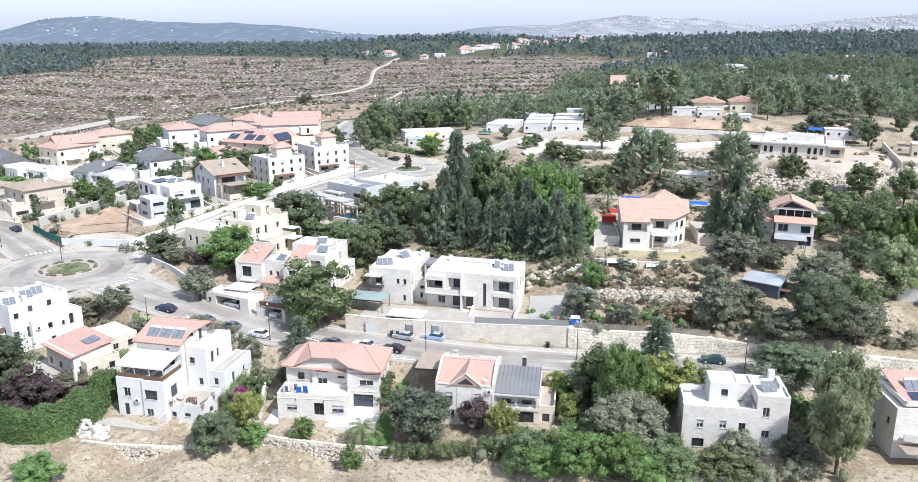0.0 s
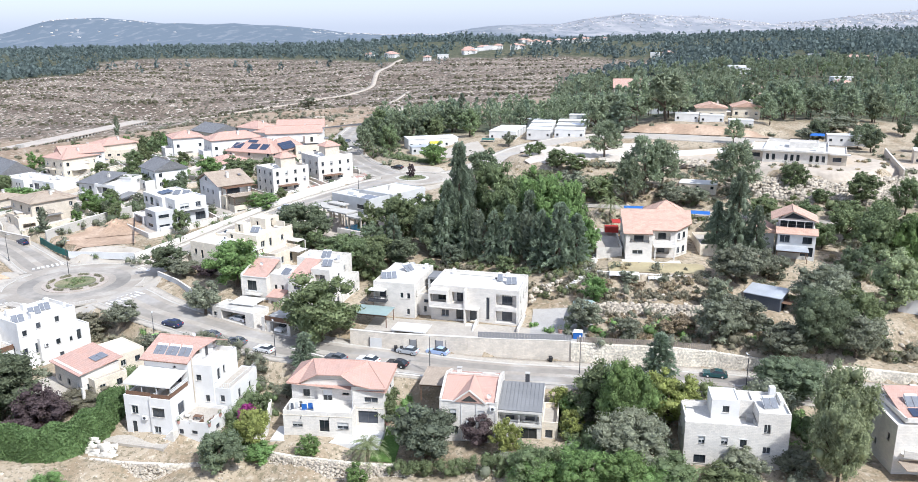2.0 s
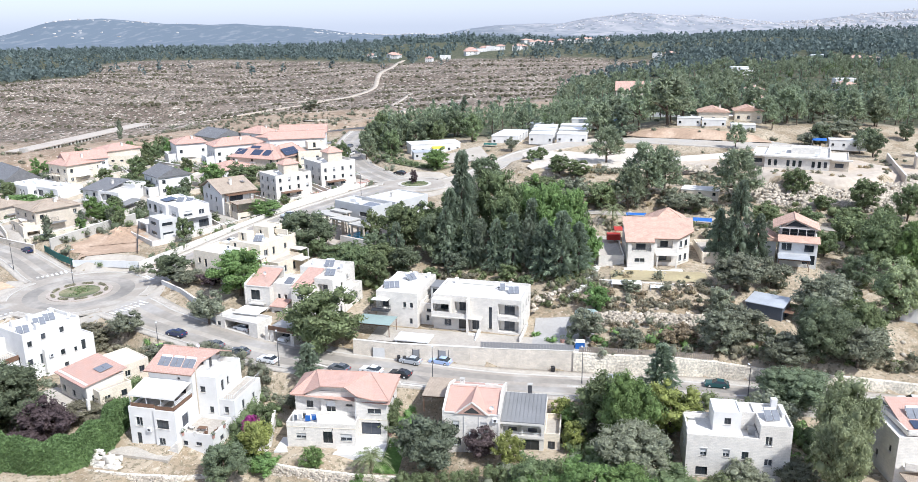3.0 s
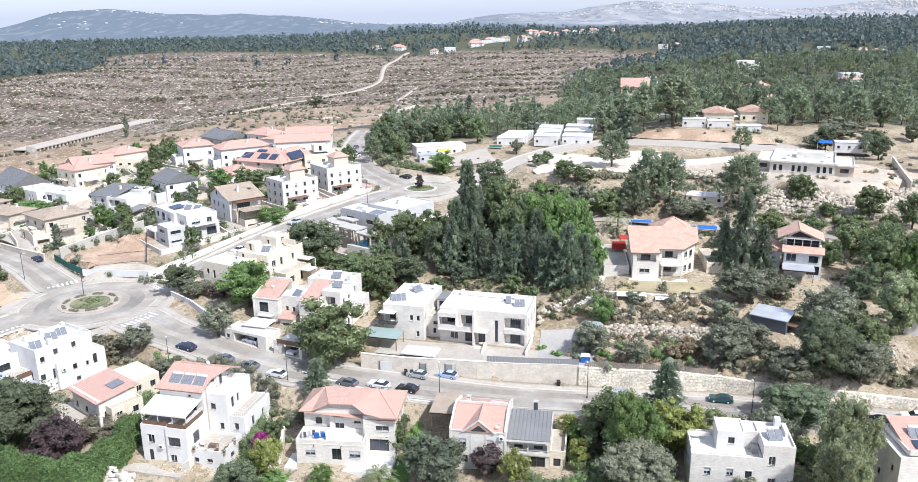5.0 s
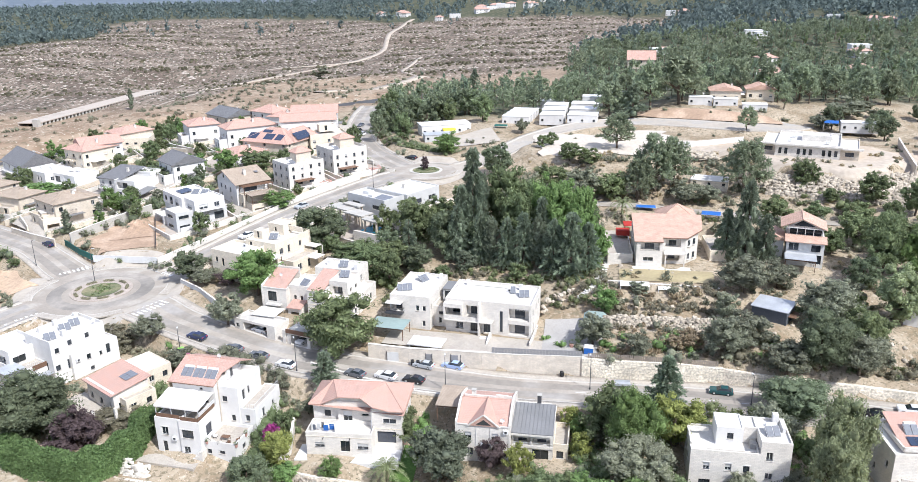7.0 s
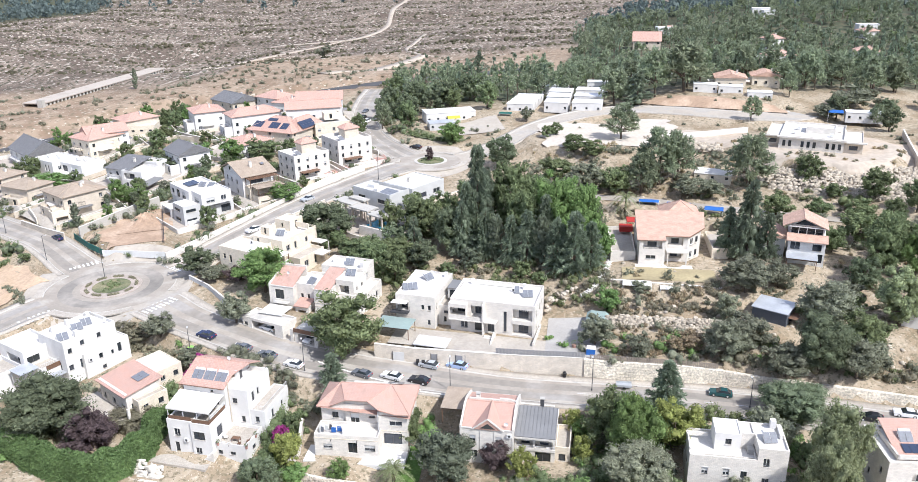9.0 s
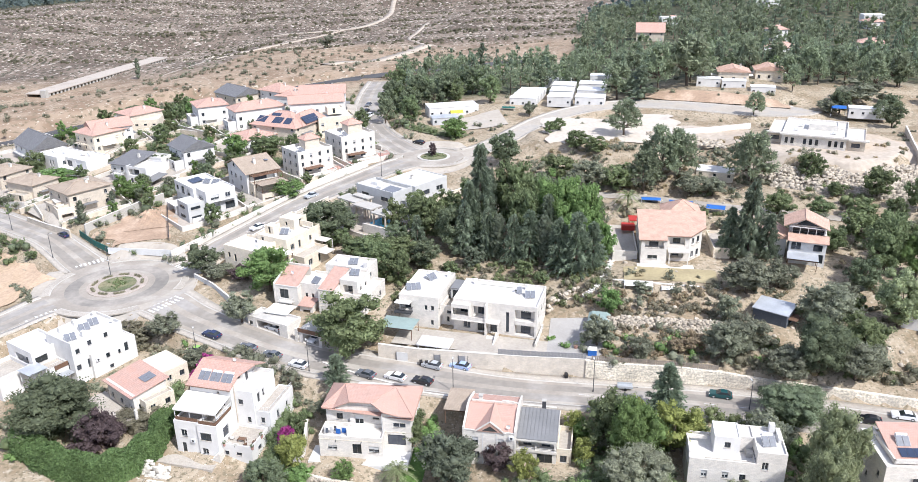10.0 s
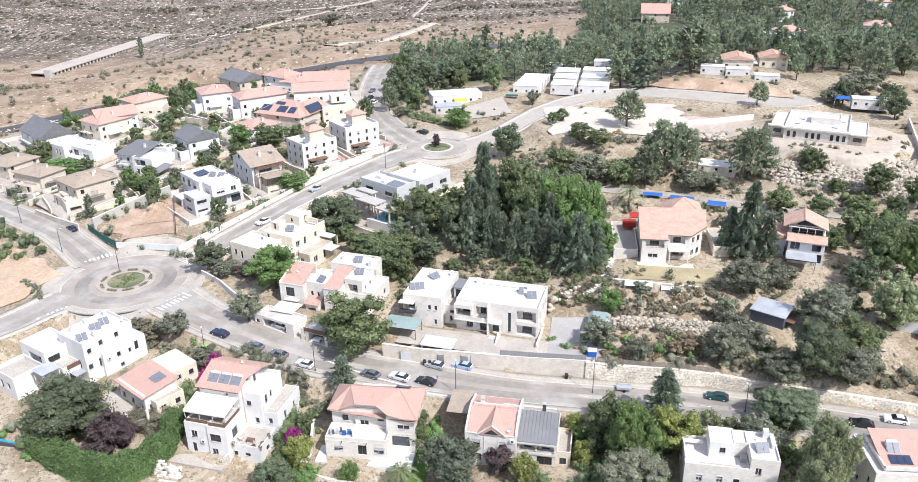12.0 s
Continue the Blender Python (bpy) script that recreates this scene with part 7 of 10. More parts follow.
caravan(-19, 294.0, 11.6, 12, 10, 6, 2.6, TIN, GREY_WALL, "small grey kiosk with tin roof")
caravan(131, 281, 16.8, -18, 13, 5, 3.0, TANK, WHITE), caravan(141, 243, 15.6, -25, 12, 8, 4.2, DECK, TAN, "unfinished tan building beside a yard")
caravan(64, 227.5, 11.0, -22, 10.5, 6.5, 2.2, DECK, CREAM, "low cream outbuilding with flat roof")
caravan(88.5, 150.5, 2.0, -25, 7.0, 6.0, 2.6, TANK, WHITE, "white garden cabin with flat roof")
caravan(92.5, 146.0, 1.6, -25, 6.5, 4.0, 2.2, TIN, WHITE, "small white cabin with tin roof")
house_hip(92, 482, 16.5, -10, 16, 12, 5.6, TERRACOTTA, TAN, "house with steep red roof among dark pines", 5.0, "gable", "x", False)


# ---- walls along the streets and terraces ----
def wall(name, pts, tops, foot, t, mat, label, cap=True, kind="garden wall"):
    """A wall along a line of points; tops: heights of its crown at them; foot: how far it reaches down."""
    root = tagged(new(name), label, kind)
    g = Geo()
    c = Geo()
    for (a, b), (ta, tb) in zip(zip(pts, pts[1:]), zip(tops, tops[1:])):
        a, b = Vector((*a, 0)), Vector((*b, 0))
        d = (b - a).normalized()
        n = Vector((-d.y, d.x, 0)) * t / 2
        p = [a - n, b - n, b + n, a + n]
        low = [q + Vector((0, 0, (ta, tb, tb, ta)[i] - foot)) for i, q in enumerate(p)]
        high = [q + Vector((0, 0, (ta, tb, tb, ta)[i])) for i, q in enumerate(p)]
        g.hull(low, high)
        n2 = n * 1.18
        p = [a - n2, b - n2, b + n2, a + n2]
        c.hull([q + Vector((0, 0, (ta, tb, tb, ta)[i] + 0.003)) for i, q in enumerate(p)], [q + Vector((0, 0, (ta, tb, tb, ta)[i] + 0.09)) for i, q in enumerate(p)])
    part("wall", g, mat, root)
    if cap:
        part("coping", c, STONE, root)
    return root


def fence(pts, zs, h, label, mat=WOOD, step=0.35, group="fences"):
    root = tagged(new("fence"), label, "fence", group)
    g = Geo()
    slat = Geo().box(-0.13, -0.02, 0, 0.13, 0.02, h).mesh("board", mat)
    for (a, b), (za, zb) in zip(zip(pts, pts[1:]), zip(zs, zs[1:])):
        for k in (0.25, 0.85):
            g.rod((*a, za + h * k), (*b, zb + h * k), 0.035, 4)
        n = max(1, int(math.dist(a, b) / step))
        yaw = math.degrees(math.atan2(b[1] - a[1], b[0] - a[0]))
        for i in range(n):
            s = (i + 0.5) / n
            part("board", slat, None, root, m=pose(a[0] + (b[0] - a[0]) * s, a[1] + (b[1] - a[1]) * s, za + (zb - za) * s, 0, 0, yaw))
    part("rail", g, mat, root)
    return root


wall("retaining_wall", [(-22.5, 146.4), (-14, 144.6), (-5, 143.8), (1, 142.7)], [0.1, -0.1, -0.3, -0.2], 4.2, 0.5, STONE_WARM, "cream-white stone retaining wall in front of the villa")
wall("retaining_wall", [(1, 142.7), (8, 141.8), (16, 141.0), (21, 140.6)], [-0.2, -0.2, -0.1, -0.2], 4.4, 0.5, STONE_WARM, "cream-white stone retaining wall with metal fence on top")
wall("retaining_wall", [(21, 140.5), (27.4, 139.3), (38.7, 138.1), (48, 137.2)], [-0.3, -0.4, -0.3, -1.1], 4.3, 0.9, RUBBLE, "pale rough stone retaining wall beside the street", False)
wall("retaining_wall", [(48, 137.2), (56, 135.6), (62, 134.4)], [-1.2, -1.9, -2.0], 3.6, 0.8, RUBBLE, "broken end of the pale rubble wall", False)
wall("retaining_wall", [(62, 134.6), (72, 131.8), (85, 128.2), (98, 124.4)], [-2.2, -2.0, -2.2, -1.6], 3.2, 0.7, RUBBLE, "long low rubble wall beside the street", False)
fence([(3, 142.4), (12, 141.3), (21, 140.5)], [-0.1, -0.1, -0.1], 1.2, "grey slatted metal fence on the wall", SLAT, 0.29)
fence([(22, 140.3), (34, 138.6), (47, 137.3)], [-0.3, -0.3, -0.8], 1.1, "weathered grey-brown timber fence on the stone wall", WOOD_GREY)
wall("garden_wall", [(-52.5, 157.2), (-58, 163.5), (-66, 172.0), (-72, 176.4)], [0.9, 1.6, 2.4, 3.0], 3.2, 0.35, GREY_WALL, "tall pale blue-grey garden wall by the pavement")
wall("garden_wall", [(-71, 184.5), (-63, 195.5), (-55, 207.5), (-46, 220)], [3.6, 5.4, 7.2, 8.4], 2.4, 0.35, STONE_WARM, "cream garden wall along the climbing road")
wall("garden_wall", [(-83, 190), (-75, 199.5), (-66, 212), (-57, 225.5)], [3.4, 5.0, 6.7, 8.2], 1.9, 0.35, STONE, "white stepped street wall with gates")
wall("garden_wall", [(-57, 225.5), (-47.5, 238.5), (-38, 249)], [8.6, 10.2, 11.2], 2.6, 0.4, STONE, "white stone street wall before the tower houses")
wall("garden_wall", [(-112, 203), (-107.5, 211), (-102.5, 220), (-98, 226)], [6.2, 6.8, 7.4, 7.8], 3.8, 0.4, CONCRETE, "pale concrete wall round the building plot")
fence([(-96, 223), (-91, 210), (-85.5, 196)], [4.3, 4.2, 3.8], 1.8, "dark mesh fence beside the building plot", FRAME_DARK, 0.5)
wall("garden_wall", [(-101.5, 193.3), (-94, 192.6), (-83.5, 191)], [3.2, 3.3, 3.4], 1.8, 0.25, FRAME, "white hoarding panels along the building plot", False)
wall("garden_wall", [(-114, 203.6), (-107, 197.2), (-101.5, 193.6)], [4.3, 3.8, 3.3], 1.7, 0.2, GREEN_P, "dark green hoarding beside the building plot", False)
wall("garden_wall", [(-135, 214.5), (-125, 207.5), (-116, 202.2)], [4.4, 4.7, 4.8], 2.2, 0.4, TAN, "brown stone street wall below the tan houses")
wall("garden_wall", [(-36, 115.4), (-28, 112.8), (-18, 110.8), (-8, 110.0)], [-8.3, -8.3, -8.4, -8.6], 2.4, 0.5, RUBBLE, "stone terrace wall below the villa gardens", False)
wall("garden_wall", [(-62, 112.6), (-55, 111.0), (-46, 110.4), (-40, 111.2)], [-8.4, -8.3, -8.4, -8.6], 1.8, 0.6, RUBBLE, "white stone terrace edge below the awning house", False)
wall("garden_wall", [(28.5, 167.5), (40, 165.2), (54.5, 162.6)], [5.5, 5.4, 5.2], 2.2, 0.5, RUBBLE, "white-capped terrace wall below the dry lawn")
wall("garden_wall", [(-34, 126), (-33.5, 120), (-34.5, 116)], [-5.0, -6.6, -7.2], 2.0, 0.4, STONE, "stepped white garden wall")
wall("garden_wall", [(-12, 133), (0, 130.4), (14, 128.4)], [-3.4, -3.6, -3.8], 3.0, 0.35, STONE, "white front garden wall on the street")
wall("garden_wall", [(-34, 143.0), (-24, 138.2), (-12, 133.5)], [-2.4, -3.0, -3.3], 3.0, 0.35, STONE, "white front garden wall on the street")
wall("garden_wall", [(-128, 288), (-118, 297), (-100, 290), (-92, 283)], [9.5, 10.5, 10.0, 10.0], 3.0, 0.4, TAN, "brown stone terrace wall between houses")
wall("garden_wall", [(-130, 312), (-118, 300), (-105, 290)], [11, 11, 11], 3.5, 0.4, TAN, "brown stone terrace wall between houses")
wall("garden_wall", [(66, 263), (80, 266), (93, 270)], [17.2, 17.4, 17.6], 2.0, 0.3, WHITE, "white block wall beside the levelled yard")
wall("garden_wall", [(129, 226), (135, 243), (142, 262)], [17.4, 17.8, 18.2], 3.0, 0.4, TAN, "tan stone boundary wall beside the levelled fill")

for gx_, gy_, gw_ in ((-9.8, 144.0, 1.2), (-4.3, 143.45, 1.9), (-16.5, 144.9, 4.0)):
    gate = thing("street_gate", gx_, gy_, -3.7, -7, "grey sheet-metal gate in the white street wall" if gw_ > 3 else "dark metal gate in the white street wall", "gate", "street gates")
    part("leaf", Geo().box(-gw_ / 2, -0.06, 0.1, gw_ / 2, 0.0, 2.5), SHUTTER if gw_ > 3 else SLAT, gate)
    part("frame", Geo().box(-gw_ / 2 - 0.12, -0.1, 0, -gw_ / 2, 0.0, 2.65).box(gw_ / 2, -0.1, 0, gw_ / 2 + 0.12, 0.0, 2.65), FRAME_DARK, gate)

# yards
sheet("parking_yard", 13.0, 142.8, 12.5, 16.5, -8, 0.10, PAVING_GREY, "grey paved parking yard beside the villa", "yard")
sheet("courtyard", -20, 148.4, 34.0, 7.5, -12, 0.06, PAVING, "white paved forecourt of the villa", "yard")
sheet("building_plot", -100.2, 194.0, 14.5, 27.5, 16, 0.10, EARTH, "bare red earth of a building plot", "plot", 1.0, None, 0.8)
sheet("building_plot", -109.5, 201.0, 12.5, 16, -28, 0.12, EARTH, "bare red earth of a building plot", "plot", 1.0, None, 0.8)
sheet("yard", 22, 254, 48, 38, 0, 0.08, GRAVEL, "bright levelled gravel yard on the crest", "yard", 1.5, None, 2.0)
sheet("yard", 66, 252, 22, 22, -10, 0.08, SAND, "trampled building yard with pale fill", "yard", 1.5, None, 1.5)
sheet("yard", 84, 229, 56, 40, -25, 0.06, SAND, "pale fill around the long white building", "yard", 1.5, None, 1.5)
sheet("bare_earth", 58, 318.5, 62, 5.5, -23, 0.25, EARTH, "orange cut bank behind the crest road", "plot", 1.5, None, 0.8)
sheet("lawn", 33.0, 168.0, 21.5, 7.6, -8, 0.07, DRY_LAWN, "dry yellow lawn of the orange-roofed house", "lawn")
sheet("lawn", -15.4, 113.8, 4.2, 9.0, -6, 0.05, LAWN, "small watered lawn beside the villa", "lawn")
sheet("lawn", -38, 184, 8, 6, -20, 0.06, DRY_LAWN, "small garden lawn", "lawn")
sheet("bare_earth", -118, 163, 18, 42, 56, 0.2, EARTH_PALE, "orange bare earth beside the lane", "plot", 1.5, None, 2.0)
sheet("bare_earth", -126, 288, 24, 6, -28, 0.06, EARTH, "bare brown earth between houses", "plot")
sheet("track", -40, 118, 5, 8, -10, 0.05, EARTH, "red earth path beside the villa", "path")

sheet("pavement", -50.5, 243, 13, 5, 47, 0.18, PAVING_RED, "faded red and pink paving at the junction", "pavement")
sheet("pavement", -33.5, 257.5, 3.5, 8, 25, 0.2, PAVING_RED, "faded red kerbside paving", "pavement")
sheet("bed", -28.5, 289.5, 24, 7.5, -35, 0.10, ISLAND, "half-green planted bank by the junction", "bed")
sheet("yard", -9.5, 288.5, 20, 15, 14, 0.10, SAND_ROAD, "dusty asphalt forecourt of the clinic hut", "yard")

# earth heap on the plot
heap = Geo()
rise = lambda u, w: 2.3 * math.exp(-((u / 3.6) ** 2 + (w / 5.0) ** 2) ** 1.1) * (1 + 0.22 * math.sin(2.1 * u + 1) * math.cos(1.7 * w) + 0.1 * math.sin(4.3 * u + 3.1 * w)) - 0.12
for i in range(30):
    for j in range(36):
        u, w = -7.5 + i * 0.5, -9 + j * 0.5
        heap.face(*[(a, b, rise(a, b)) for a, b in ((u, w), (u + 0.5, w), (u + 0.5, w + 0.5), (u, w + 0.5))])
ob = part("earth_mound", heap, EARTH, m=pose(-97.5, 213.5, 4.3, 0, 0, 20))
tagged(ob, "mound of red excavated earth on the plot", "earth mound")


# boulder walls
def boulder_wall(pts, z0, z1, n, label, seed, r=0.55):
    root = tagged(new("boulder_wall"), label, "boulder wall")
    g = np.random.default_rng(seed)
    shapes = []
    for k in range(5):
        bm = bmesh.new()
        bmesh.ops.create_icosphere(bm, subdivisions=1, radius=1.0)
        for v in bm.verts:
            v.co *= g.uniform(0.75, 1.15)
            v.co.z *= 0.75
        m = bpy.data.meshes.new("boulder")
        bm.to_mesh(m)
        bm.free()
        m.materials.append(ROCK)
        shapes.append(m)
    line = spline([(x, y, 0, 1) for x, y in pts], 0.5)
    for i in range(n):
        p = line[int(g.integers(len(line)))]
        s = r * g.uniform(0.55, 1.25)
        f = g.uniform(0, 1)
        ob = part("boulder", shapes[int(g.integers(5))], None, root, m=pose(p[0] + g.normal(0, 0.15), p[1] + f * 0.9, z0 + (z1 - z0) * f, g.uniform(0, 40), g.uniform(0, 40), g.uniform(0, 360)) @ Matrix.Scale(s, 4))


boulder_wall([(28, 153.5), (36, 152.4), (44, 151.6), (52, 150.2)], -0.2, 2.8, 160, "wall of pale limestone boulders holding a terrace", 41, 0.6)
boulder_wall([(15, 160), (19, 164), (25, 168)], 0.6, 3.6, 50, "pale boulders beside the garden steps", 42, 0.6)
boulder_wall([(82, 224), (95, 220), (112, 219), (130, 222)], 12.4, 15.2, 90, "bank of pale boulders below the white building", 43, 0.65)
boulder_wall([(58, 258), (66, 254), (74, 252)], 15.2, 16.4, 40, "rubble heaps on the building yard", 44, 0.7)

# steps up beside the lawn
steps = tagged(new("garden_steps"), "pale stone steps climbing beside the lawn", "steps")
st = Geo().hull([(-1.0, -0.6, -0.5), (0.9, -0.55, -0.5), (1.0, 0.5, -0.5), (-0.8, 0.6, -0.5)], [(-1.0, -0.6, 0.0), (0.9, -0.55, 0.0), (1.0, 0.5, 0.0), (-0.8, 0.6, 0.0)]).mesh("step", STONE)
STEP_LINE = np.array([(23.8, 164.3, 2.8), (25.1, 164.8, 3.7), (26.8, 165.9, 4.5), (28.9, 170.8, 4.7), (30.5, 176.4, 4.3), (32.2, 181.1, 4.5), (33.6, 185.8, 4.8)])
for i in range(20):
    s = i / 19 * (len(STEP_LINE) - 1)
    x, y, z = [float(np.interp(s, range(len(STEP_LINE)), STEP_LINE[:, k])) for k in range(3)]
    part("step", st, None, steps, m=pose(x, y, at(x, y) + 0.22, 0, 0, 20 + 9 * (i % 4)))


# ---- cars ----
def paint(name, colour):
    return shader(name, colour, 0.25, 0.02, 2, 0.05, 0, spec=0.6)


CAR_PAINT = {k: paint(k + "_car_paint", c) for k, c in {"white": (0.78, 0.78, 0.78), "silver": (0.42, 0.44, 0.46), "blue": (0.018, 0.03, 0.085), "black": (0.02, 0.02, 0.024), "grey": (0.14, 0.15, 0.17), "green": (0.015, 0.07, 0.075),
                                                           "patrol": (0.36, 0.46, 0.68), "red": (0.20, 0.02, 0.03), "lime": (0.25, 0.45, 0.10)}.items()}
CARS = {}


def car_meshes(colour, long):
    key = (colour, long)
    if key in CARS:
        return CARS[key]
    L, W = long, 1.76
    body = Geo()
    prof = [(0, 0.38), (0.02, 0.72), (0.22, 0.86), (0.30 * L, 0.95), (0.62 * L, 0.97), (0.93 * L, 0.95), (L - 0.03, 0.85), (L, 0.42), (L - 0.1, 0.25), (0.1, 0.25)]
    body.hull([(x - L / 2, -W / 2, z) for x, z in prof], [(x - L / 2, W / 2, z) for x, z in prof])
    roof = Geo().hull([(-0.02 * L, -0.62, 1.40), (0.28 * L, -0.62, 1.38), (0.28 * L, 0.62, 1.38), (-0.02 * L, 0.62, 1.40)], [(0.0, -0.56, 1.47), (0.26 * L, -0.56, 1.45), (0.26 * L, 0.56, 1.45), (0.0, 0.56, 1.47)])
    glass = Geo().hull([(-0.20 * L, -0.82, 0.94), (0.42 * L, -0.82, 0.94), (0.42 * L, 0.82, 0.94), (-0.20 * L, 0.82, 0.94)], [(-0.02 * L, -0.63, 1.40), (0.29 * L, -0.63, 1.385), (0.29 * L, 0.63, 1.385), (-0.02 * L, 0.63, 1.40)])
    wheel = Geo().rod((0, -0.1, 0), (0, 0.1, 0), 0.32, 12)
    rim = Geo().rod((0, -0.115, 0), (0, 0.115, 0), 0.19, 8)
    light = Geo().box(-0.02, -0.2, -0.08, 0.06, 0.2, 0.08)
    p = CAR_PAINT[colour]
    CARS[key] = (body.mesh("body", p), roof.mesh("roof", p), glass.mesh("glazing", GLASS), wheel.mesh("tyre", TYRE), rim.mesh("rim", FRAME), light.mesh("headlight", TANK), light.mesh("tail_light", RED))
    return CARS[key]


def car(x, y, yaw, colour, label, z, long=4.4, flip=False):
    """A parked car; yaw: the way its length runs."""
    root = thing("car", x, y, z + 0.03, yaw + (180 if flip else 0), label, "car", "parked cars")
    body, roof, glass, tyre, rim, head, tail = car_meshes(colour, long)
    ob = part("body", body, None, root)
    part("headlight", head, None, ob, m=pose(-long / 2 + 0.04, -0.6, 0.7)), part("headlight", head, None, ob, m=pose(-long / 2 + 0.04, 0.6, 0.7))
    part("tail_light", tail, None, ob, m=pose(long / 2 - 0.06, -0.6, 0.78)), part("tail_light", tail, None, ob, m=pose(long / 2 - 0.06, 0.6, 0.78))
    part("roof", roof, None, root), part("glazing", glass, None, root)
    for wx in (-long * 0.30, long * 0.29):
        for wy in (-0.8, 0.8):
            t = part("wheel", tyre, None, root, m=pose(wx, wy, 0.33))
            part("rim", rim, None, t)
    return root


car(-4.9, 143.0, -22, "patrol", "pale blue patrol car parked along the kerb", at(-4.9, 143.0) + 0.12, 4.5)
car(-10.8, 142.9, -22, "silver", "silver patrol hatchback parked along the kerb", at(-10.8, 142.9) + 0.12, 4.4)
car(46.6, 133.1, -14, "green", "dark teal saloon parked facing the wall", at(46.6, 133.1) + 0.12, 4.4)
car(-38.6, 141.2, -24, "white", "white hatchback parked by the street lamp", at(-38.6, 141.2) + 0.12, 4.2)
car(-45.0, 144.5, -24, "grey", "dark grey estate parked along the kerb", at(-45.0, 144.5) + 0.12, 4.4)
car(-50.9, 147.0, -24, "grey", "grey hatchback parked along the kerb", at(-50.9, 147.0) + 0.12, 4.4)
car(-59.9, 151.2, -26, "blue", "dark blue saloon parked along the kerb", at(-59.9, 151.2) + 0.12, 4.5)
car(-18.0, 137.9, -24, "white", "white saloon parked at the kerb", at(-18.0, 137.9) + 0.12, 4.5)
car(-12.4, 136.8, -22, "black", "black hatchback parked at the kerb", at(-12.4, 136.8) + 0.12, 4.3)
car(-24.2, 138.5, -26, "grey", "dark car half under the trees", at(-24.2, 138.5) + 0.12, 4.3)
car(71.5, 124.7, -15, "black", "black saloon parked along the kerb", at(71.5, 124.7) + 0.12, 4.5)
car(78.6, 125.9, -15, "white", "white saloon parked along the kerb", at(78.6, 125.9) + 0.12, 4.4)
car(-118.4, 203.1, -37, "blue", "blue-grey hatchback parked on the lane", at(-118.4, 203.1) + 0.12, 4.2)
car(-22.9, 274.6, -30, "black", "black saloon parked at the small roundabout", at(-22.9, 274.6) + 0.12, 4.5)
car(-51.9, 223.7, 50, "silver", "pale blue-grey car parked on the hill road", at(-51.9, 223.7) + 0.12, 4.4)
car(-63.1, 203.3, 52, "white", "white car parked on the hill road", at(-63.1, 203.3) + 0.12, 4.4)
car(-46.4, 316.7, 70, "white", "white car parked on the upper road", at(-46.4, 316.7) + 0.12, 4.4)
car(-49.6, 337.3, 75, "grey", "grey car parked on the upper road", at(-49.6, 337.3) + 0.12, 4.4)
car(-48.9, 324.6, 75, "black", "dark car parked on the upper road", at(-48.9, 324.6) + 0.12, 4.4)
car(-34.4, 323.6, 0, "blue", "dark blue car in the car park", at(-34.4, 323.6) + 0.12, 4.5)
car(-47.5, 156.2, -27, "white", "white hatchback inside the garage bay", -1.75, 4.1)
car(-37.2, 152.0, 62, "white", "white small car under the carport", -2.25, 3.9)
car(-62.5, 147.5, -26, "lime", "lime green small car beside the dry brush", at(-62.5, 147.5), 3.8)



# ---- terrace furniture ----
def garden_chair(x, y, z, yaw, mat, label):
    root = thing("garden_chair", x, y, z, yaw, label, "chair", "terrace furniture")
    part("seat", Geo().box(-0.3, -0.28, 0.38, 0.3, 0.3, 0.46), mat, root)
    part("backrest", Geo().hull([(-0.3, 0.26, 0.46), (0.3, 0.26, 0.46), (0.3, 0.32, 0.46), (-0.3, 0.32, 0.46)], [(-0.28, 0.36, 0.98), (0.28, 0.36, 0.98), (0.28, 0.42, 0.98), (-0.28, 0.42, 0.98)]), mat, root)
    leg = Geo().box(-0.03, -0.03, 0, 0.03, 0.03, 0.38).mesh("leg", FRAME_DARK)
    for u, w in ((-0.26, -0.24), (0.26, -0.24), (-0.26, 0.26), (0.26, 0.26)):
        part("leg", leg, None, root, m=pose(u, w, 0))


def garden_table(x, y, z, yaw, label):
    root = thing("garden_table", x, y, z, yaw, label, "table", "terrace furniture")
    part("tabletop", Geo().box(-0.75, -0.45, 0.68, 0.75, 0.45, 0.73), WOOD, root)
    leg = Geo().box(-0.04, -0.04, 0, 0.04, 0.04, 0.68).mesh("leg", WOOD)
    for u, w in ((-0.68, -0.38), (0.68, -0.38), (-0.68, 0.38), (0.68, 0.38)):
        part("leg", leg, None, root, m=pose(u, w, 0))


def plant_pot(x, y, z, r, h):
    root = thing("plant_pot", x, y, z, 0, "dark clay pot with a clipped green plant", "plant pot", "terrace furniture")
    part("pot", Geo().rod((0, 0, 0), (0, 0, h * 0.45), r * 0.7, 10, r), PAVING_RED, root)
    d = np.random.default_rng(int(abs(x * 10))).normal(size=(60, 3))
    v = d / np.linalg.norm(d, axis=1)[:, None] * r * 1.1 + [0, 0, h * 0.75]
    s = np.stack([v + [0.1, 0, 0.05], v + [0, 0.1, 0], v - [0.1, 0, 0.05], v - [0, 0.1, 0]], 1).reshape(-1, 3)
    part("plant", quick_mesh("plant", s, np.arange(240).reshape(-1, 4), LEAVES["broad_mid"]), None, root)


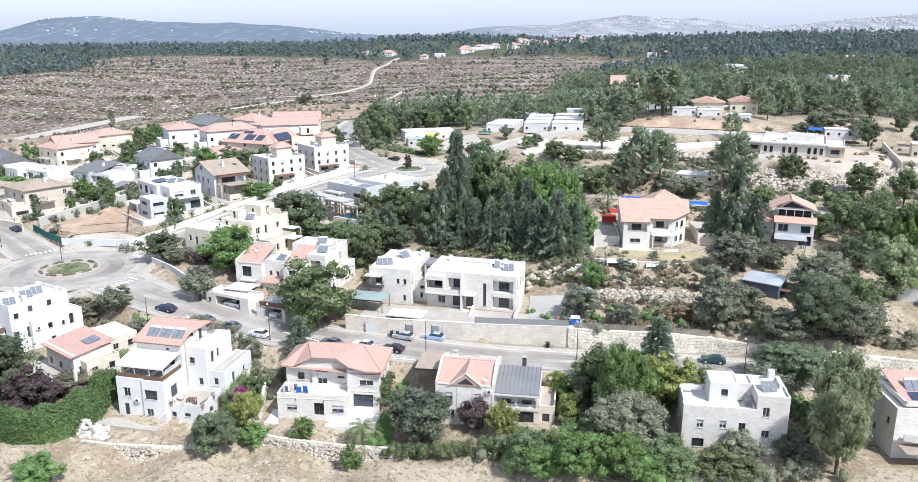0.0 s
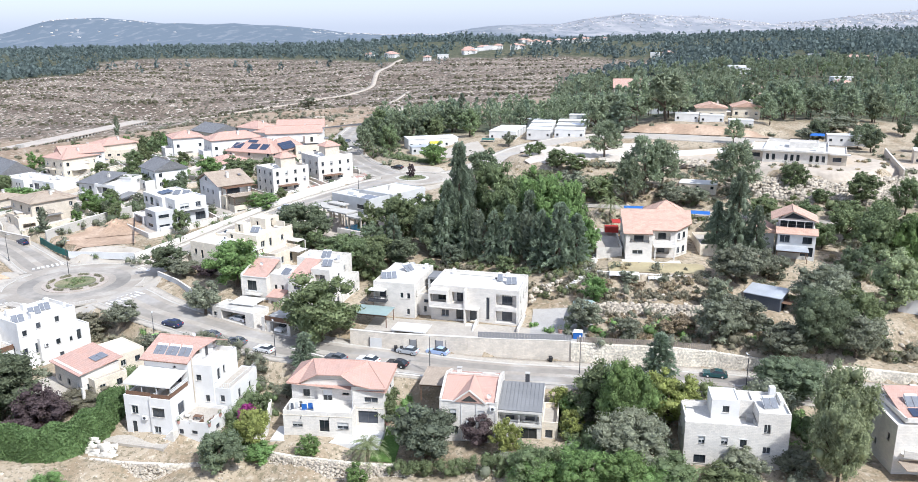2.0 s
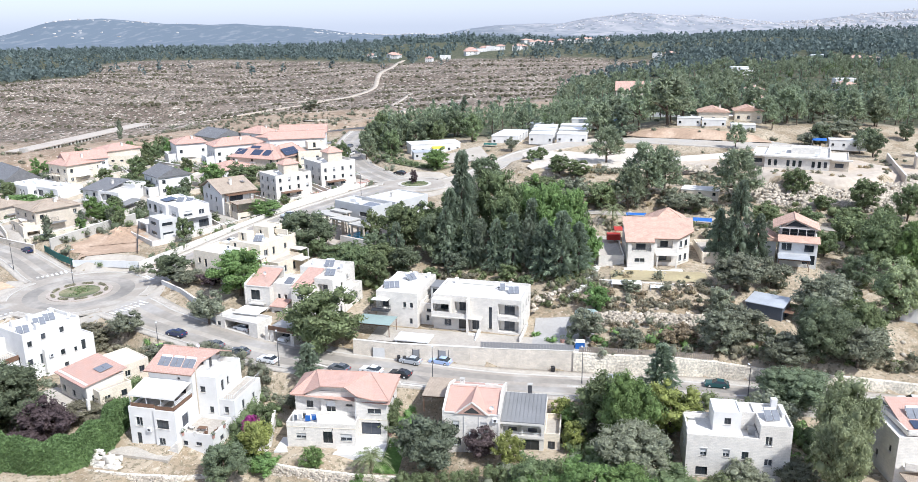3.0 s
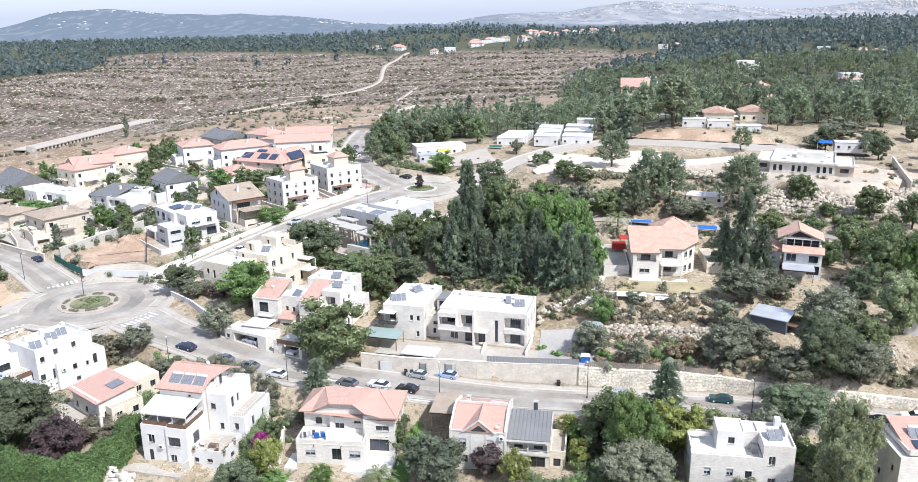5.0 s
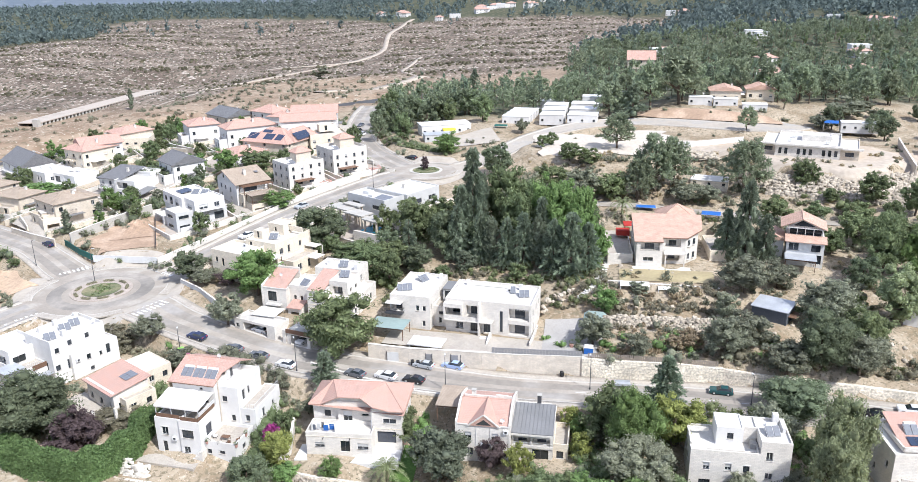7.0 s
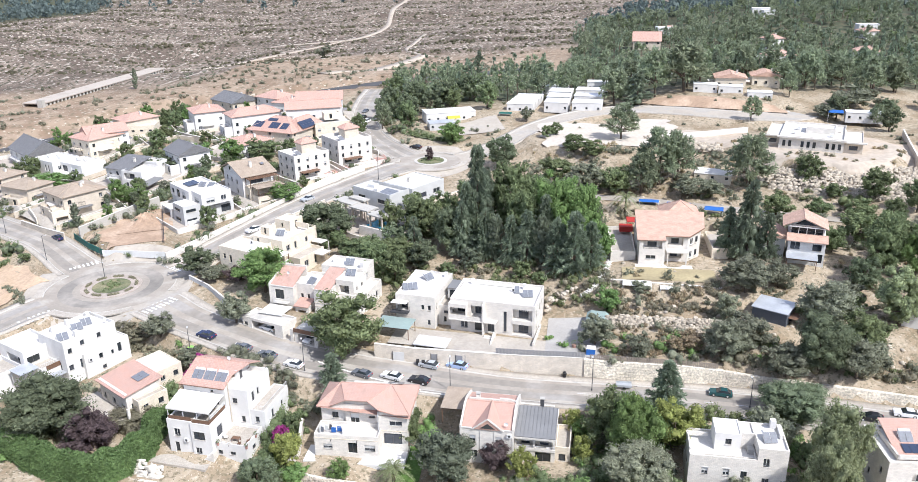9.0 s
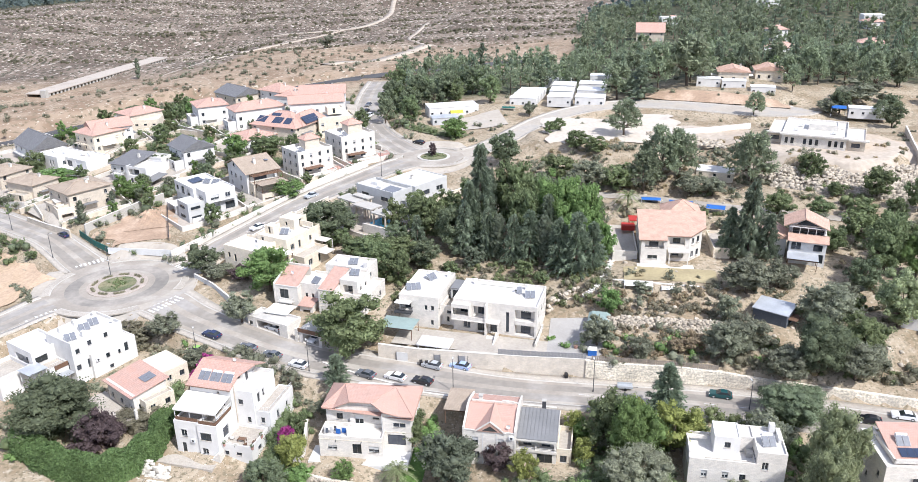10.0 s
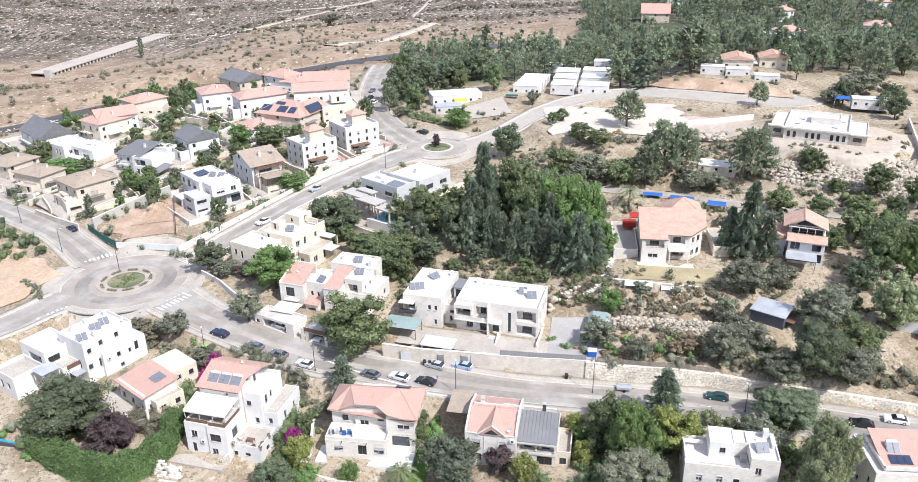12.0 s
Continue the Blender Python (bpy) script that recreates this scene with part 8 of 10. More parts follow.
patio = pose(-57.2, 119.6, -8.0, 0, 0, -12)
for u, w, yaw, mat in ((10.4, 1.2, 150, CANVAS), (11.9, 1.0, 185, CANVAS), (13.4, 1.4, 230, WOOD), (14.6, 2.6, 280, WOOD), (10.1, 2.8, 95, CANVAS)):
    q = patio @ Vector((u, w, 2.52))
    garden_chair(q.x, q.y, q.z, yaw - 12, mat, "cushioned garden chair on the house terrace")
q = patio @ Vector((12.2, 2.6, 2.52))
garden_table(q.x, q.y, q.z, -12, "low dark wooden terrace table")
for u, w in ((9.6, 0.7), (15.2, 0.8), (15.2, 4.4)):
    q = patio @ Vector((u, w, 2.52))
    plant_pot(q.x, q.y, q.z, 0.3, 1.2)
for x, y, z, r in ((19.5, 146.0, -0.75, 0.5), (-13.0, 121.0, -7.4, 0.35), (46.0, 112.0, -7.4, 0.35)):
    plant_pot(x, y, z, r, 1.5)


# ---- street furniture ----
def street_lamp(x, y, z, height, yaw):
    root = thing("street_lamp", x, y, z, yaw, "slender dark street lamp with short arm", "street lamp", "street lamps")
    part("pole", Geo().rod((0, 0, -0.3), (0, 0, height), 0.09, 8, 0.055), FRAME_DARK, root)
    part("arm", Geo().rod((0, 0, height), (0.8, 0, height + 0.12), 0.045, 6), FRAME_DARK, root)
    part("lamp_head", Geo().box(0.6, -0.14, height + 0.08, 1.25, 0.14, height + 0.2), GREY_WALL, root)
    part("base", Geo().rod((0, 0, -0.2), (0, 0, 0.5), 0.14, 8), FRAME_DARK, root)


street_lamp(-61.7, 145.8, at(-61.7, 145.8), 8, 110)
street_lamp(-36.1, 139.6, at(-36.1, 139.6), 7, 110)
street_lamp(-6.1, 134.2, at(-6.1, 134.2), 7, 90)
street_lamp(21.9, 135.0, at(21.9, 135.0), 7, 90)
street_lamp(50.9, 128.8, at(50.9, 128.8), 6, 90)
street_lamp(-95.2, 180.2, at(-95.2, 180.2), 9, 0)
street_lamp(-115.0, 189.8, at(-115.0, 189.8), 7, 0)
street_lamp(-135.8, 207.5, at(-135.8, 207.5), 7, 0)
street_lamp(-32.2, 238.9, at(-32.2, 238.9), 8, 180)



def bin_thing(x, y, z, mat, label):
    root = thing("rubbish_bin", x, y, z, 10, label, "bin", "rubbish bins")
    part("body", Geo().hull([(-0.26, -0.3, 0.1), (0.26, -0.3, 0.1), (0.26, 0.3, 0.1), (-0.26, 0.3, 0.1)], [(-0.32, -0.38, 1.0), (0.32, -0.38, 1.0), (0.32, 0.38, 1.0), (-0.32, 0.38, 1.0)]), mat, root)
    part("lid", Geo().hull([(-0.34, -0.4, 1.0), (0.34, -0.4, 1.0), (0.34, 0.4, 1.0), (-0.34, 0.4, 1.0)], [(-0.3, -0.32, 1.1), (0.3, -0.32, 1.1), (0.3, 0.36, 1.12), (-0.3, 0.36, 1.12)]), mat, root)
    part("wheel", Geo().rod((-0.3, 0.3, 0.1), (0.3, 0.3, 0.1), 0.1, 8), TYRE, root)


bin_thing(17.0, 139.8, -4.2, BLACK, "black wheeled bin on the pavement")
bin_thing(-12.0, 143.2, -3.4, BLACK, "black wheeled bin by the gate")
bin_thing(-13.2, 143.5, -3.4, BLACK, "black wheeled bin by the gate")

blue = thing("recycling_cage", 22.6, 143.2, -0.9, -8, "blue plastic recycling container at the yard corner", "container")
part("body", Geo().box(-0.9, -0.7, 0.05, 0.9, 0.7, 1.6), BLUE, blue)
part("lid", Geo().hull([(-0.95, -0.75, 1.6), (0.95, -0.75, 1.6), (0.95, 0.75, 1.6), (-0.95, 0.75, 1.6)], [(-0.8, -0.6, 1.8), (0.8, -0.6, 1.8), (0.8, 0.6, 1.8), (-0.8, 0.6, 1.8)]), CANVAS, blue)

shade = thing("shade_sail", 25.2, 153.8, -0.8, -10, "grey-green arched shade canopy at the yard's end", "shade sail")
part("net", Geo().hull([(-2.4, -2.2, 2.5), (2.4, -2.6, 2.5), (2.6, 3.0, 2.7), (-2.2, 3.2, 2.7)], [(-1.6, -2.1, 3.1), (1.6, -2.5, 3.1), (1.8, 2.9, 3.3), (-1.4, 3.1, 3.3)]), CANVAS_GREEN, shade)
for px, py, pz in ((-2.3, -2.1, 2.5), (2.3, -2.5, 2.5), (2.5, 2.9, 2.7), (-2.1, 3.1, 2.7)):
    part("post", Geo().rod((px, py, -0.2), (px, py, pz), 0.06, 6), FRAME_DARK, shade)

trailer = thing("trailer", 28.4, 136.0, -4.35, -6, "small open trailer parked at the kerb", "trailer")
part("bed", Geo().box(-1.5, -0.8, 0.5, 1.5, 0.8, 0.62), TIN, trailer)
part("side", Geo().box(-1.5, -0.82, 0.62, 1.5, -0.76, 1.0), TIN, trailer), part("side", Geo().box(-1.5, 0.76, 0.62, 1.5, 0.82, 1.0), TIN, trailer)
part("drawbar", Geo().rod((1.5, 0, 0.5), (2.6, 0, 0.45), 0.05, 6), FRAME_DARK, trailer)
for wy in (-0.9, 0.9):
    part("wheel", Geo().rod((0, wy - 0.09, 0.3), (0, wy + 0.09, 0.3), 0.3, 10), TYRE, trailer)

tarps = ((32.2, 163.3, 4.4, 6.5, 3.0, 1.7, CANVAS, "white tarpaulin shelter on the terrace", -8), (40.5, 162.2, 4.0, 3.0, 2.0, 1.5, CANVAS, "small white shelter on the terrace", -8),
         (45, 212.4, 8.2, 5.5, 2.4, 1.7, BLUE, "blue tarpaulins along the lane wall", -10), (52.4, 210.6, 8.0, 6.5, 2.4, 1.6, BLUE, "blue tarpaulins along the lane wall", -14), (61.2, 204.6, 7.6, 5.0, 3.2, 2.6, BLUE, "blue tarpaulins along the lane wall", -18), (126, 284, 16.8, 5, 4, 3.4, BLUE, "blue tarpaulin roof over a yard", -20),
         (64, 344, 16.5, 6, 6, 4.0, BLUE, "blue tarpaulin roof among trees", 0), (-12.2, 301.6, 11.9, 5, 3.6, 3.6, YELLOW, "bright yellow play canopy", 12), (7.6, 307, 13.8, 5, 2.4, 2.2, GREEN_P, "green plastic bins in a row", -10),
         )
for x, y, z, w, d, hh, mat, label, yaw in tarps:
    r = thing("shelter", x, y, z, yaw, label, "shelter")
    part("cover", Geo().hull([(0, 0, hh * 0.8), (w, 0, hh * 0.8), (w, d, hh * 0.85), (0, d, hh * 0.85)], [(0.1, d * 0.4, hh), (w - 0.1, d * 0.4, hh), (w - 0.1, d * 0.6, hh), (0.1, d * 0.6, hh)]), mat, r)
    for px, py in ((0.1, 0.1), (w - 0.1, 0.1), (w - 0.1, d - 0.1), (0.1, d - 0.1)):
        part("post", Geo().rod((px, py, -0.3), (px, py, hh * 0.82), 0.06, 5), FRAME, r)


pool = thing("garden_pool", -93.5, 123.6, -7.9, -12, "raised blue garden pool with dark timber surround", "pool")
part("surround", Geo().box(-4.2, -3.4, -0.8, 4.2, -3.0, 1.2).box(-4.2, 3.0, -0.8, 4.2, 3.4, 1.2).box(-4.2, -3.0, -0.8, -3.8, 3.0, 1.2).box(3.8, -3.0, -0.8, 4.2, 3.0, 1.2), FRAME_DARK, pool)
part("water", Geo().box(-3.8, -3.0, -0.8, 3.8, 3.0, 0.9), WATER, pool, "bright blue pool water")
part("handrail", Geo().rod((4.2, -2.0, 1.2), (4.2, -2.0, 2.1), 0.04).rod((4.2, -2.0, 2.1), (4.2, 1.0, 2.1), 0.04).rod((4.2, 1.0, 2.1), (4.2, 1.0, 1.2), 0.04), FRAME, pool)


# ---- the long covered cutting on the heath and pale tracks ----
tun = House("covered_road", -288, 508, -19.5, 81, "long pale concrete roof over a sunken road", "tunnel roof", "")
tun.slab("roof_slab", 0, 0, 2.6, 156, 15, 0.6, CONCRETE_TAN)
tun.slab("far_wall", 0, 14, -3, 156, 0.8, 5.6, CONCRETE_TAN)
col = Geo().box(0, 0, -3, 1.7, 0.8, 2.6).mesh("column", CONCRETE)
for i in range(39):
    part("column", col, None, tun.root, m=pose(i * 4.0, 0.4, 0))
tun.slab("portal", -1, -1, -2, 3, 4, 7.5, CONCRETE)


def track(pts, half, label):
    line = spline([(x, y, 0, half) for x, y in pts], 8)
    l, r = offset_line(line, half), offset_line(line, -half)
    for e in (l, r):
        e[:, 2] = lie(e[:, 0], e[:, 1])
    mid = np.maximum(l[:, 2], r[:, 2])
    l[:, 2] = r[:, 2] = mid + 0.15
    strip("track", l, r, 0.25, DIRT if half < 4 else SAND, label, "track", 1.5)


track([(-190, 728), (-150, 740), (-116, 755), (-101, 787), (-97, 850), (-99, 909), (-98, 1000), (-92, 1080), (-86, 1140)], 2.6, "pale dirt track crossing the heath")
track([(-230, 560), (-180, 640), (-150, 700), (-128, 748)], 1.5, "pale dirt track crossing the heath")
track([(-94, 478), (-78, 520), (-58, 566), (-41, 606)], 5.0, "pale gravel road at the heath's edge")
track([(-44, 606), (-58, 640), (-56, 690), (-50, 750)], 1.6, "narrow pale footpath over the straw slope")

# ---- the next village, and towns on the far hills ----
g_ = np.random.default_rng(51)
FAR_PLACES = ((-128, 1215, 55, 60, 6), (-40, 1095, 30, 40, 2), (40, 1200, 90, 80, 15), (170, 1385, 130, 90, 14), (262, 1060, 30, 20, 2), (216, 648, 20, 25, 2), (282, 800, 24, 26, 2), (370, 780, 50, 60, 5), (124, 600, 30, 30, 2), (95, 408, 12, 10, 1), (147, 415, 20, 12, 2), (202, 446, 14, 14, 1), (246, 540, 20, 20, 2), (176, 500, 16, 16, 1))
for cx, cy, w, d, n in FAR_PLACES:
    for i in range(n):
        x, y = cx + g_.uniform(-0.5, 0.5) * w, cy + g_.uniform(-0.5, 0.5) * d
        hh = float(g_.uniform(4.5, 6.5))
        if g_.uniform() < 0.6:
            house_hip(x, y, at(x, y), float(g_.uniform(-30, 30)), float(g_.uniform(9, 15)), float(g_.uniform(8, 11)), hh, TERRACOTTA, WHITE, "distant white house with red tiled roof", 2.4, "hip", "x", False, 3)
        else:
            caravan(x, y, at(x, y), float(g_.uniform(-30, 30)), float(g_.uniform(9, 16)), 8.0, hh, TANK, WHITE, "distant white flat-roofed house")
v, q = [], []
for cx, cy, sx, sy, n in ((1900, 3650, 900, 300, 620), (900, 3600, 560, 240, 200), (-1500, 3420, 420, 60, 40), (-1600, 3050, 500, 160, 20), (-2050, 2950, 150, 120, 30), (-300, 3300, 420, 140, 120)):
    x, y = g_.normal(cx, sx / 2, n), g_.normal(cy, sy / 2, n)
    z = lie(x, y)
    w, d, hh = g_.uniform(3, 12, n), g_.uniform(3, 8, n), g_.uniform(1.2, 3.2, n)
    for i in range(n):
        k = len(v)
        v += [(x[i] + a * w[i], y[i] + b * d[i], z[i] + c * hh[i]) for c in (-0.5, 1) for a, b in ((-0.5, -0.5), (0.5, -0.5), (0.5, 0.5), (-0.5, 0.5))]
        q += [[k + j for j in f] for f in ((4, 5, 6, 7), (0, 1, 5, 4), (1, 2, 6, 5), (3, 0, 4, 7))]
tagged(new("distant_towns", quick_mesh("distant_towns", v, q, FAR_TOWN)), "pale houses of towns on the far hills", "town", kind="stuff")


# ---- trees ----
rng = np.random.default_rng(7)


def leaf_quads(centres, radii, per, size, seed, flat=0.0):
    """Leaves as small quads over the skins of many clumps, facing mostly outwards."""
    r = np.random.default_rng(seed)
    n = len(centres) * per
    d = r.normal(size=(n, 3))
    d[:, 2] += 0.25
    d /= np.linalg.norm(d, axis=1)[:, None]
    c = np.repeat(np.asarray(centres), per, 0) + d * np.repeat(np.asarray(radii), per, 0) * r.uniform(0.55, 1.18, (n, 1))
    nrm = d + r.normal(scale=0.55, size=(n, 3))
    nrm /= np.linalg.norm(nrm, axis=1)[:, None]
    t = np.cross(nrm, r.normal(size=(n, 3)))
    t /= np.linalg.norm(t, axis=1)[:, None]
    b = np.cross(nrm, t)
    s = size * r.uniform(0.5, 1.5, (n, 1))
    v = np.stack([c - t * s * 1.35 - b * s * 0.45, c + t * s * 1.1 - b * s * 0.6, c + t * s * 1.4 + b * s * 0.5, c - t * s * 1.0 + b * s * 0.75], 1).reshape(-1, 3)
    return v, np.arange(4 * n).reshape(-1, 4)


def ball(k):
    """A round body of k by k quads to each of six sides: corners and quads."""
    seen, quads = {}, []
    for axis in range(3):
        for sign in (-1, 1):
            def corner(i, j):
                p = [0.0, 0.0, 0.0]
                p[axis], p[(axis + 1) % 3], p[(axis + 2) % 3] = float(sign), (2 * i / k - 1) * sign, 2 * j / k - 1
                return seen.setdefault(tuple(np.round(np.array(p) / np.linalg.norm(p), 5)), len(seen))
            quads += [(corner(i, j), corner(i + 1, j), corner(i + 1, j + 1), corner(i, j + 1)) for i in range(k) for j in range(k)]
    return np.array(list(seen), float), np.array(quads)


BALLS = {True: ball(2), False: ball(1)}


def core_quads(centres, radii, seed, fine=True):
    """The dense leafy bodies inside clumps, uneven, as corners and quads."""
    r = np.random.default_rng(seed)
    v, q = BALLS[fine]
    c, rad = np.asarray(centres, float), np.asarray(radii, float)
    n = len(c)
    wave = 1 + 0.22 * np.sin(v @ r.normal(size=(3, n)) * 2.2 + r.uniform(0, 6.3, n)).T
    p = c[:, None] + v[None] * wave[..., None] * rad[:, None]
    return p.reshape(-1, 3), (q[None] + (np.arange(n) * len(v))[:, None, None]).reshape(-1, 4)


def joined(*bodies):
    v, q, k = [], [], 0
    for a, b in bodies:
        v.append(a), q.append(b + k)
        k += len(a)
    return np.concatenate(v), np.concatenate(q)


def needle_cores(kind, seed):
    """Bodies along the stem of a conifer of height and width one."""
    r = np.random.default_rng(seed)
    if kind == "pine":
        n = 34
        z = r.uniform(0.34, 0.9, n)
        a, reach = r.uniform(0, 6.3, n), 0.40 * np.clip((1.1 - z) / 0.75, 0.12, 1) ** 0.7 * r.uniform(0.25, 1.0, n) ** 0.5
        s = r.uniform(0.035, 0.065, n)
        return core_quads(np.stack([reach * np.cos(a), reach * np.sin(a), z], 1), np.stack([s, s, s * 0.62], 1), seed)
    n = 46 if kind == "conifer" else 30
    z = r.uniform(0.08, 0.94, n)
    a = r.uniform(0, 6.3, n)
    if kind == "conifer":
        reach, s = ((1 - z) ** 0.62 * 0.46 + 0.02) * r.uniform(0.1, 0.5, n), 0.025 + 0.075 * (1 - z)
        h = 0.03 + 0.03 * (1 - z)
    else:
        prof = 0.34 * np.sin(np.clip(z * 0.93 + 0.05, 0, 1) * math.pi) ** 0.75 + 0.015
        reach, s, h = prof * r.uniform(0.05, 0.3, n), prof * 0.45, 0.06 + 0 * z
    return core_quads(np.stack([reach * np.cos(a), reach * np.sin(a), z], 1), np.stack([s, s, h], 1), seed)


def crown_shape(kind, r, n):
    """Centres and radii of the clumps of a crown of height and width one."""
    lo, hi = {"shrub": (0.05, 0.85), "olive": (0.22, 0.88)}.get(kind, (0.14, 0.90))
    d = r.normal(size=(n, 3))
    d /= np.linalg.norm(d, axis=1)[:, None]
    q = r.uniform(0.35, 1.0, (n, 1)) ** 0.5
    a = np.arctan2(d[:, 1], d[:, 0])
    lump = 1 + (0.24 * np.sin(3 * a + r.uniform(0, 6)) + 0.18 * np.sin(2 * a + 5 * d[:, 2] + r.uniform(0, 6)))[:, None] * (1 if kind == "olive" else 0.8)
    c = d * q * lump * [0.39, 0.39, (hi - lo) / 2] + [0, 0, (hi + lo) / 2]
    s = r.uniform(0.05, 0.125, (n, 1))
    return c, np.concatenate([s, s, s * 0.8], 1)


def needles(kind, r, branches, per, size):
    """Long thin sprays along the branches of a conifer of height and width one."""
    z = r.uniform(0.07, 0.97, branches)
    a = r.uniform(0, 2 * math.pi, branches)
    if kind == "conifer":
        reach, rise = (1 - z) ** 0.62 * 0.50 + 0.025, r.uniform(-0.25, 0.35, branches)
    elif kind == "cypress":
        reach, rise = 0.34 * np.sin(np.clip(z * 0.93 + 0.05, 0, 1) * math.pi) ** 0.75 + 0.015, r.uniform(0.5, 1.1, branches)
    else:
        z = r.uniform(0.22, 0.93, branches)
        reach, rise = 0.50 * np.clip((1.10 - z) / 0.75, 0.12, 1) ** 0.7 * np.clip((z - 0.08) / 0.2, 0.5, 1), r.uniform(0.1, 0.45, branches)
    reach = reach * r.uniform(0.62, 1.12, branches)
    if kind == "pine":
        s = r.choice([0.5, 0.74, 0.97], (branches, per), p=[0.12, 0.33, 0.55]) + r.normal(0, 0.04, (branches, per))
        tuft = 0.062
    else:
        s = r.uniform(0.2, 1.0, (branches, per)) ** 0.6
        tuft = 0.032
    d = np.stack([np.cos(a), np.sin(a), rise], 1)
    base = np.stack([0 * z, 0 * z, z], 1)[:, None, :] + d[:, None, :] * (reach[:, None] * s)[..., None] * [1, 1, 0.55 if kind != "cypress" else 0.3]
    if kind == "conifer":
        base[..., 2] -= 0.05 * s * s
    off = r.normal(size=(branches, per, 3))
    off /= np.linalg.norm(off, axis=2)[..., None]
    off *= r.uniform(0.3, 1.0, (branches, per, 1)) * tuft
    c = (base + off).reshape(-1, 3)
    out = (d[:, None, :] * (0.9 if kind != "pine" else 0.35) + off / tuft * (0.7 if kind != "pine" else 1.0)).reshape(-1, 3)
    out /= np.linalg.norm(out, axis=1)[:, None]
    side = np.cross(out, r.normal(size=out.shape))
    side /= np.linalg.norm(side, axis=1)[:, None]
    k = size * r.uniform(0.6, 1.4, (len(c), 1))
    v = np.stack([c - out * k * 1.3 - side * k * 0.45, c + out * k * 1.2 - side * k * 0.22, c + out * k * 1.4 + side * k * 0.22, c - out * k * 1.2 + side * k * 0.5], 1).reshape(-1, 3)
    return v, np.arange(len(v)).reshape(-1, 4), c


TREE_NAMES = {"broad_dark": ("dark green leafy tree with dense crown", "tree"), "broad_mid": ("mid-green leafy tree with rounded crown", "tree"), "broad_bright": ("fresh green leafy tree in full leaf", "tree"),
              "broad_olive": ("dense olive-green shade tree", "tree"), "broad_yellow": ("yellow-green garden tree beside the houses", "tree"), "broad_blue": ("blue-green leafy tree with dense crown", "tree"),
              "olive": ("grey-green olive tree on dry soil", "olive tree"), "pale": ("tall pale green garden tree", "tree"), "pale_grey": ("silvery grey-green tree below the houses", "tree"),
              "pine": ("open-crowned green pine on dry ground", "pine"), "conifer": ("dark pointed conifer with dense needles", "conifer"), "cypress": ("tall dark narrow cypress", "cypress"),
              "shrub_purple": ("purple-leaved garden shrub beside a house", "shrub"), "shrub_grey": ("grey-brown dry shrub on the slope", "shrub"), "shrub_dry": ("dry straw-coloured shrub on stony soil", "shrub"),
              "shrub_flower": ("bougainvillea in magenta blossom", "shrub"), "shrub_bright": ("fresh green rounded shrub in a garden", "shrub"), "shrub_yellow": ("yellow-green garden shrub beside a wall", "shrub"),
              "shrub_olive": ("grey-green low shrub on dry soil", "shrub"), "shrub_mid": ("mid-green garden shrub in dry soil", "shrub")}
PROTOTYPES = {}


def prototype(kind, size, variant):
    key = (kind, size, variant)
    if key in PROTOTYPES:
        return PROTOTYPES[key]
    shape = kind if kind in ("pine", "conifer", "cypress", "olive") else kind.split("_")[0]
    seed = abs(hash_name(kind)) + variant * 17 + size
    r = np.random.default_rng(seed)
    if shape in ("cypress", "conifer", "pine"):
        v, q, c = needles(shape, r, *{0: (60, 26, 0.031), 1: (100, 38, 0.022), 2: (170, 50, 0.0165), 3: (230, 70, 0.012)}[size])
        v, q = joined((v, q), needle_cores(shape, seed + 2))
    else:
        clumps, per, leafsize = {0: (44, 40, 0.027), 1: (74, 52, 0.0178), 2: (120, 66, 0.0128), 3: (200, 84, 0.0090)}[size]
        c, rad = crown_shape(shape, r, clumps)
        v, q = joined(leaf_quads(c, rad, per, leafsize, seed + 1), core_quads(c * [0.9, 0.9, 0.97], rad * 0.62, seed + 2))
    v[:, 2] = np.maximum(v[:, 2], 0.0)
    crown = quick_mesh("crown", v, q, LEAVES[kind])
    trunk = Geo()
    top = 0.9 if shape in ("cypress", "conifer") else 0.55
    base_r = 0.014 if shape == "cypress" else 0.028
    bend = Vector((r.uniform(-0.03, 0.03), r.uniform(-0.03, 0.03), top * 0.55))
    trunk.rod((0, 0, -0.06), bend, base_r * 1.2, 7, base_r * 0.85)
    trunk.rod(bend, (bend.x * 1.6, bend.y * 1.6, top), base_r * 0.85, 7, base_r * 0.35)
    if shape not in ("cypress", "conifer"):
        for c0 in c[np.argsort(-np.abs(c[:, 0]) - np.abs(c[:, 1]))][:7]:
            trunk.rod(bend * r.uniform(0.7, 1.0), Vector(c0), base_r * 0.5, 5, base_r * 0.12)
    PROTOTYPES[key] = (crown, trunk.mesh("trunk", BARK))
    return PROTOTYPES[key]


def hash_name(s):
    k = 7
    for ch in s:
        k = (k * 31 + ord(ch)) % 100003
    return k


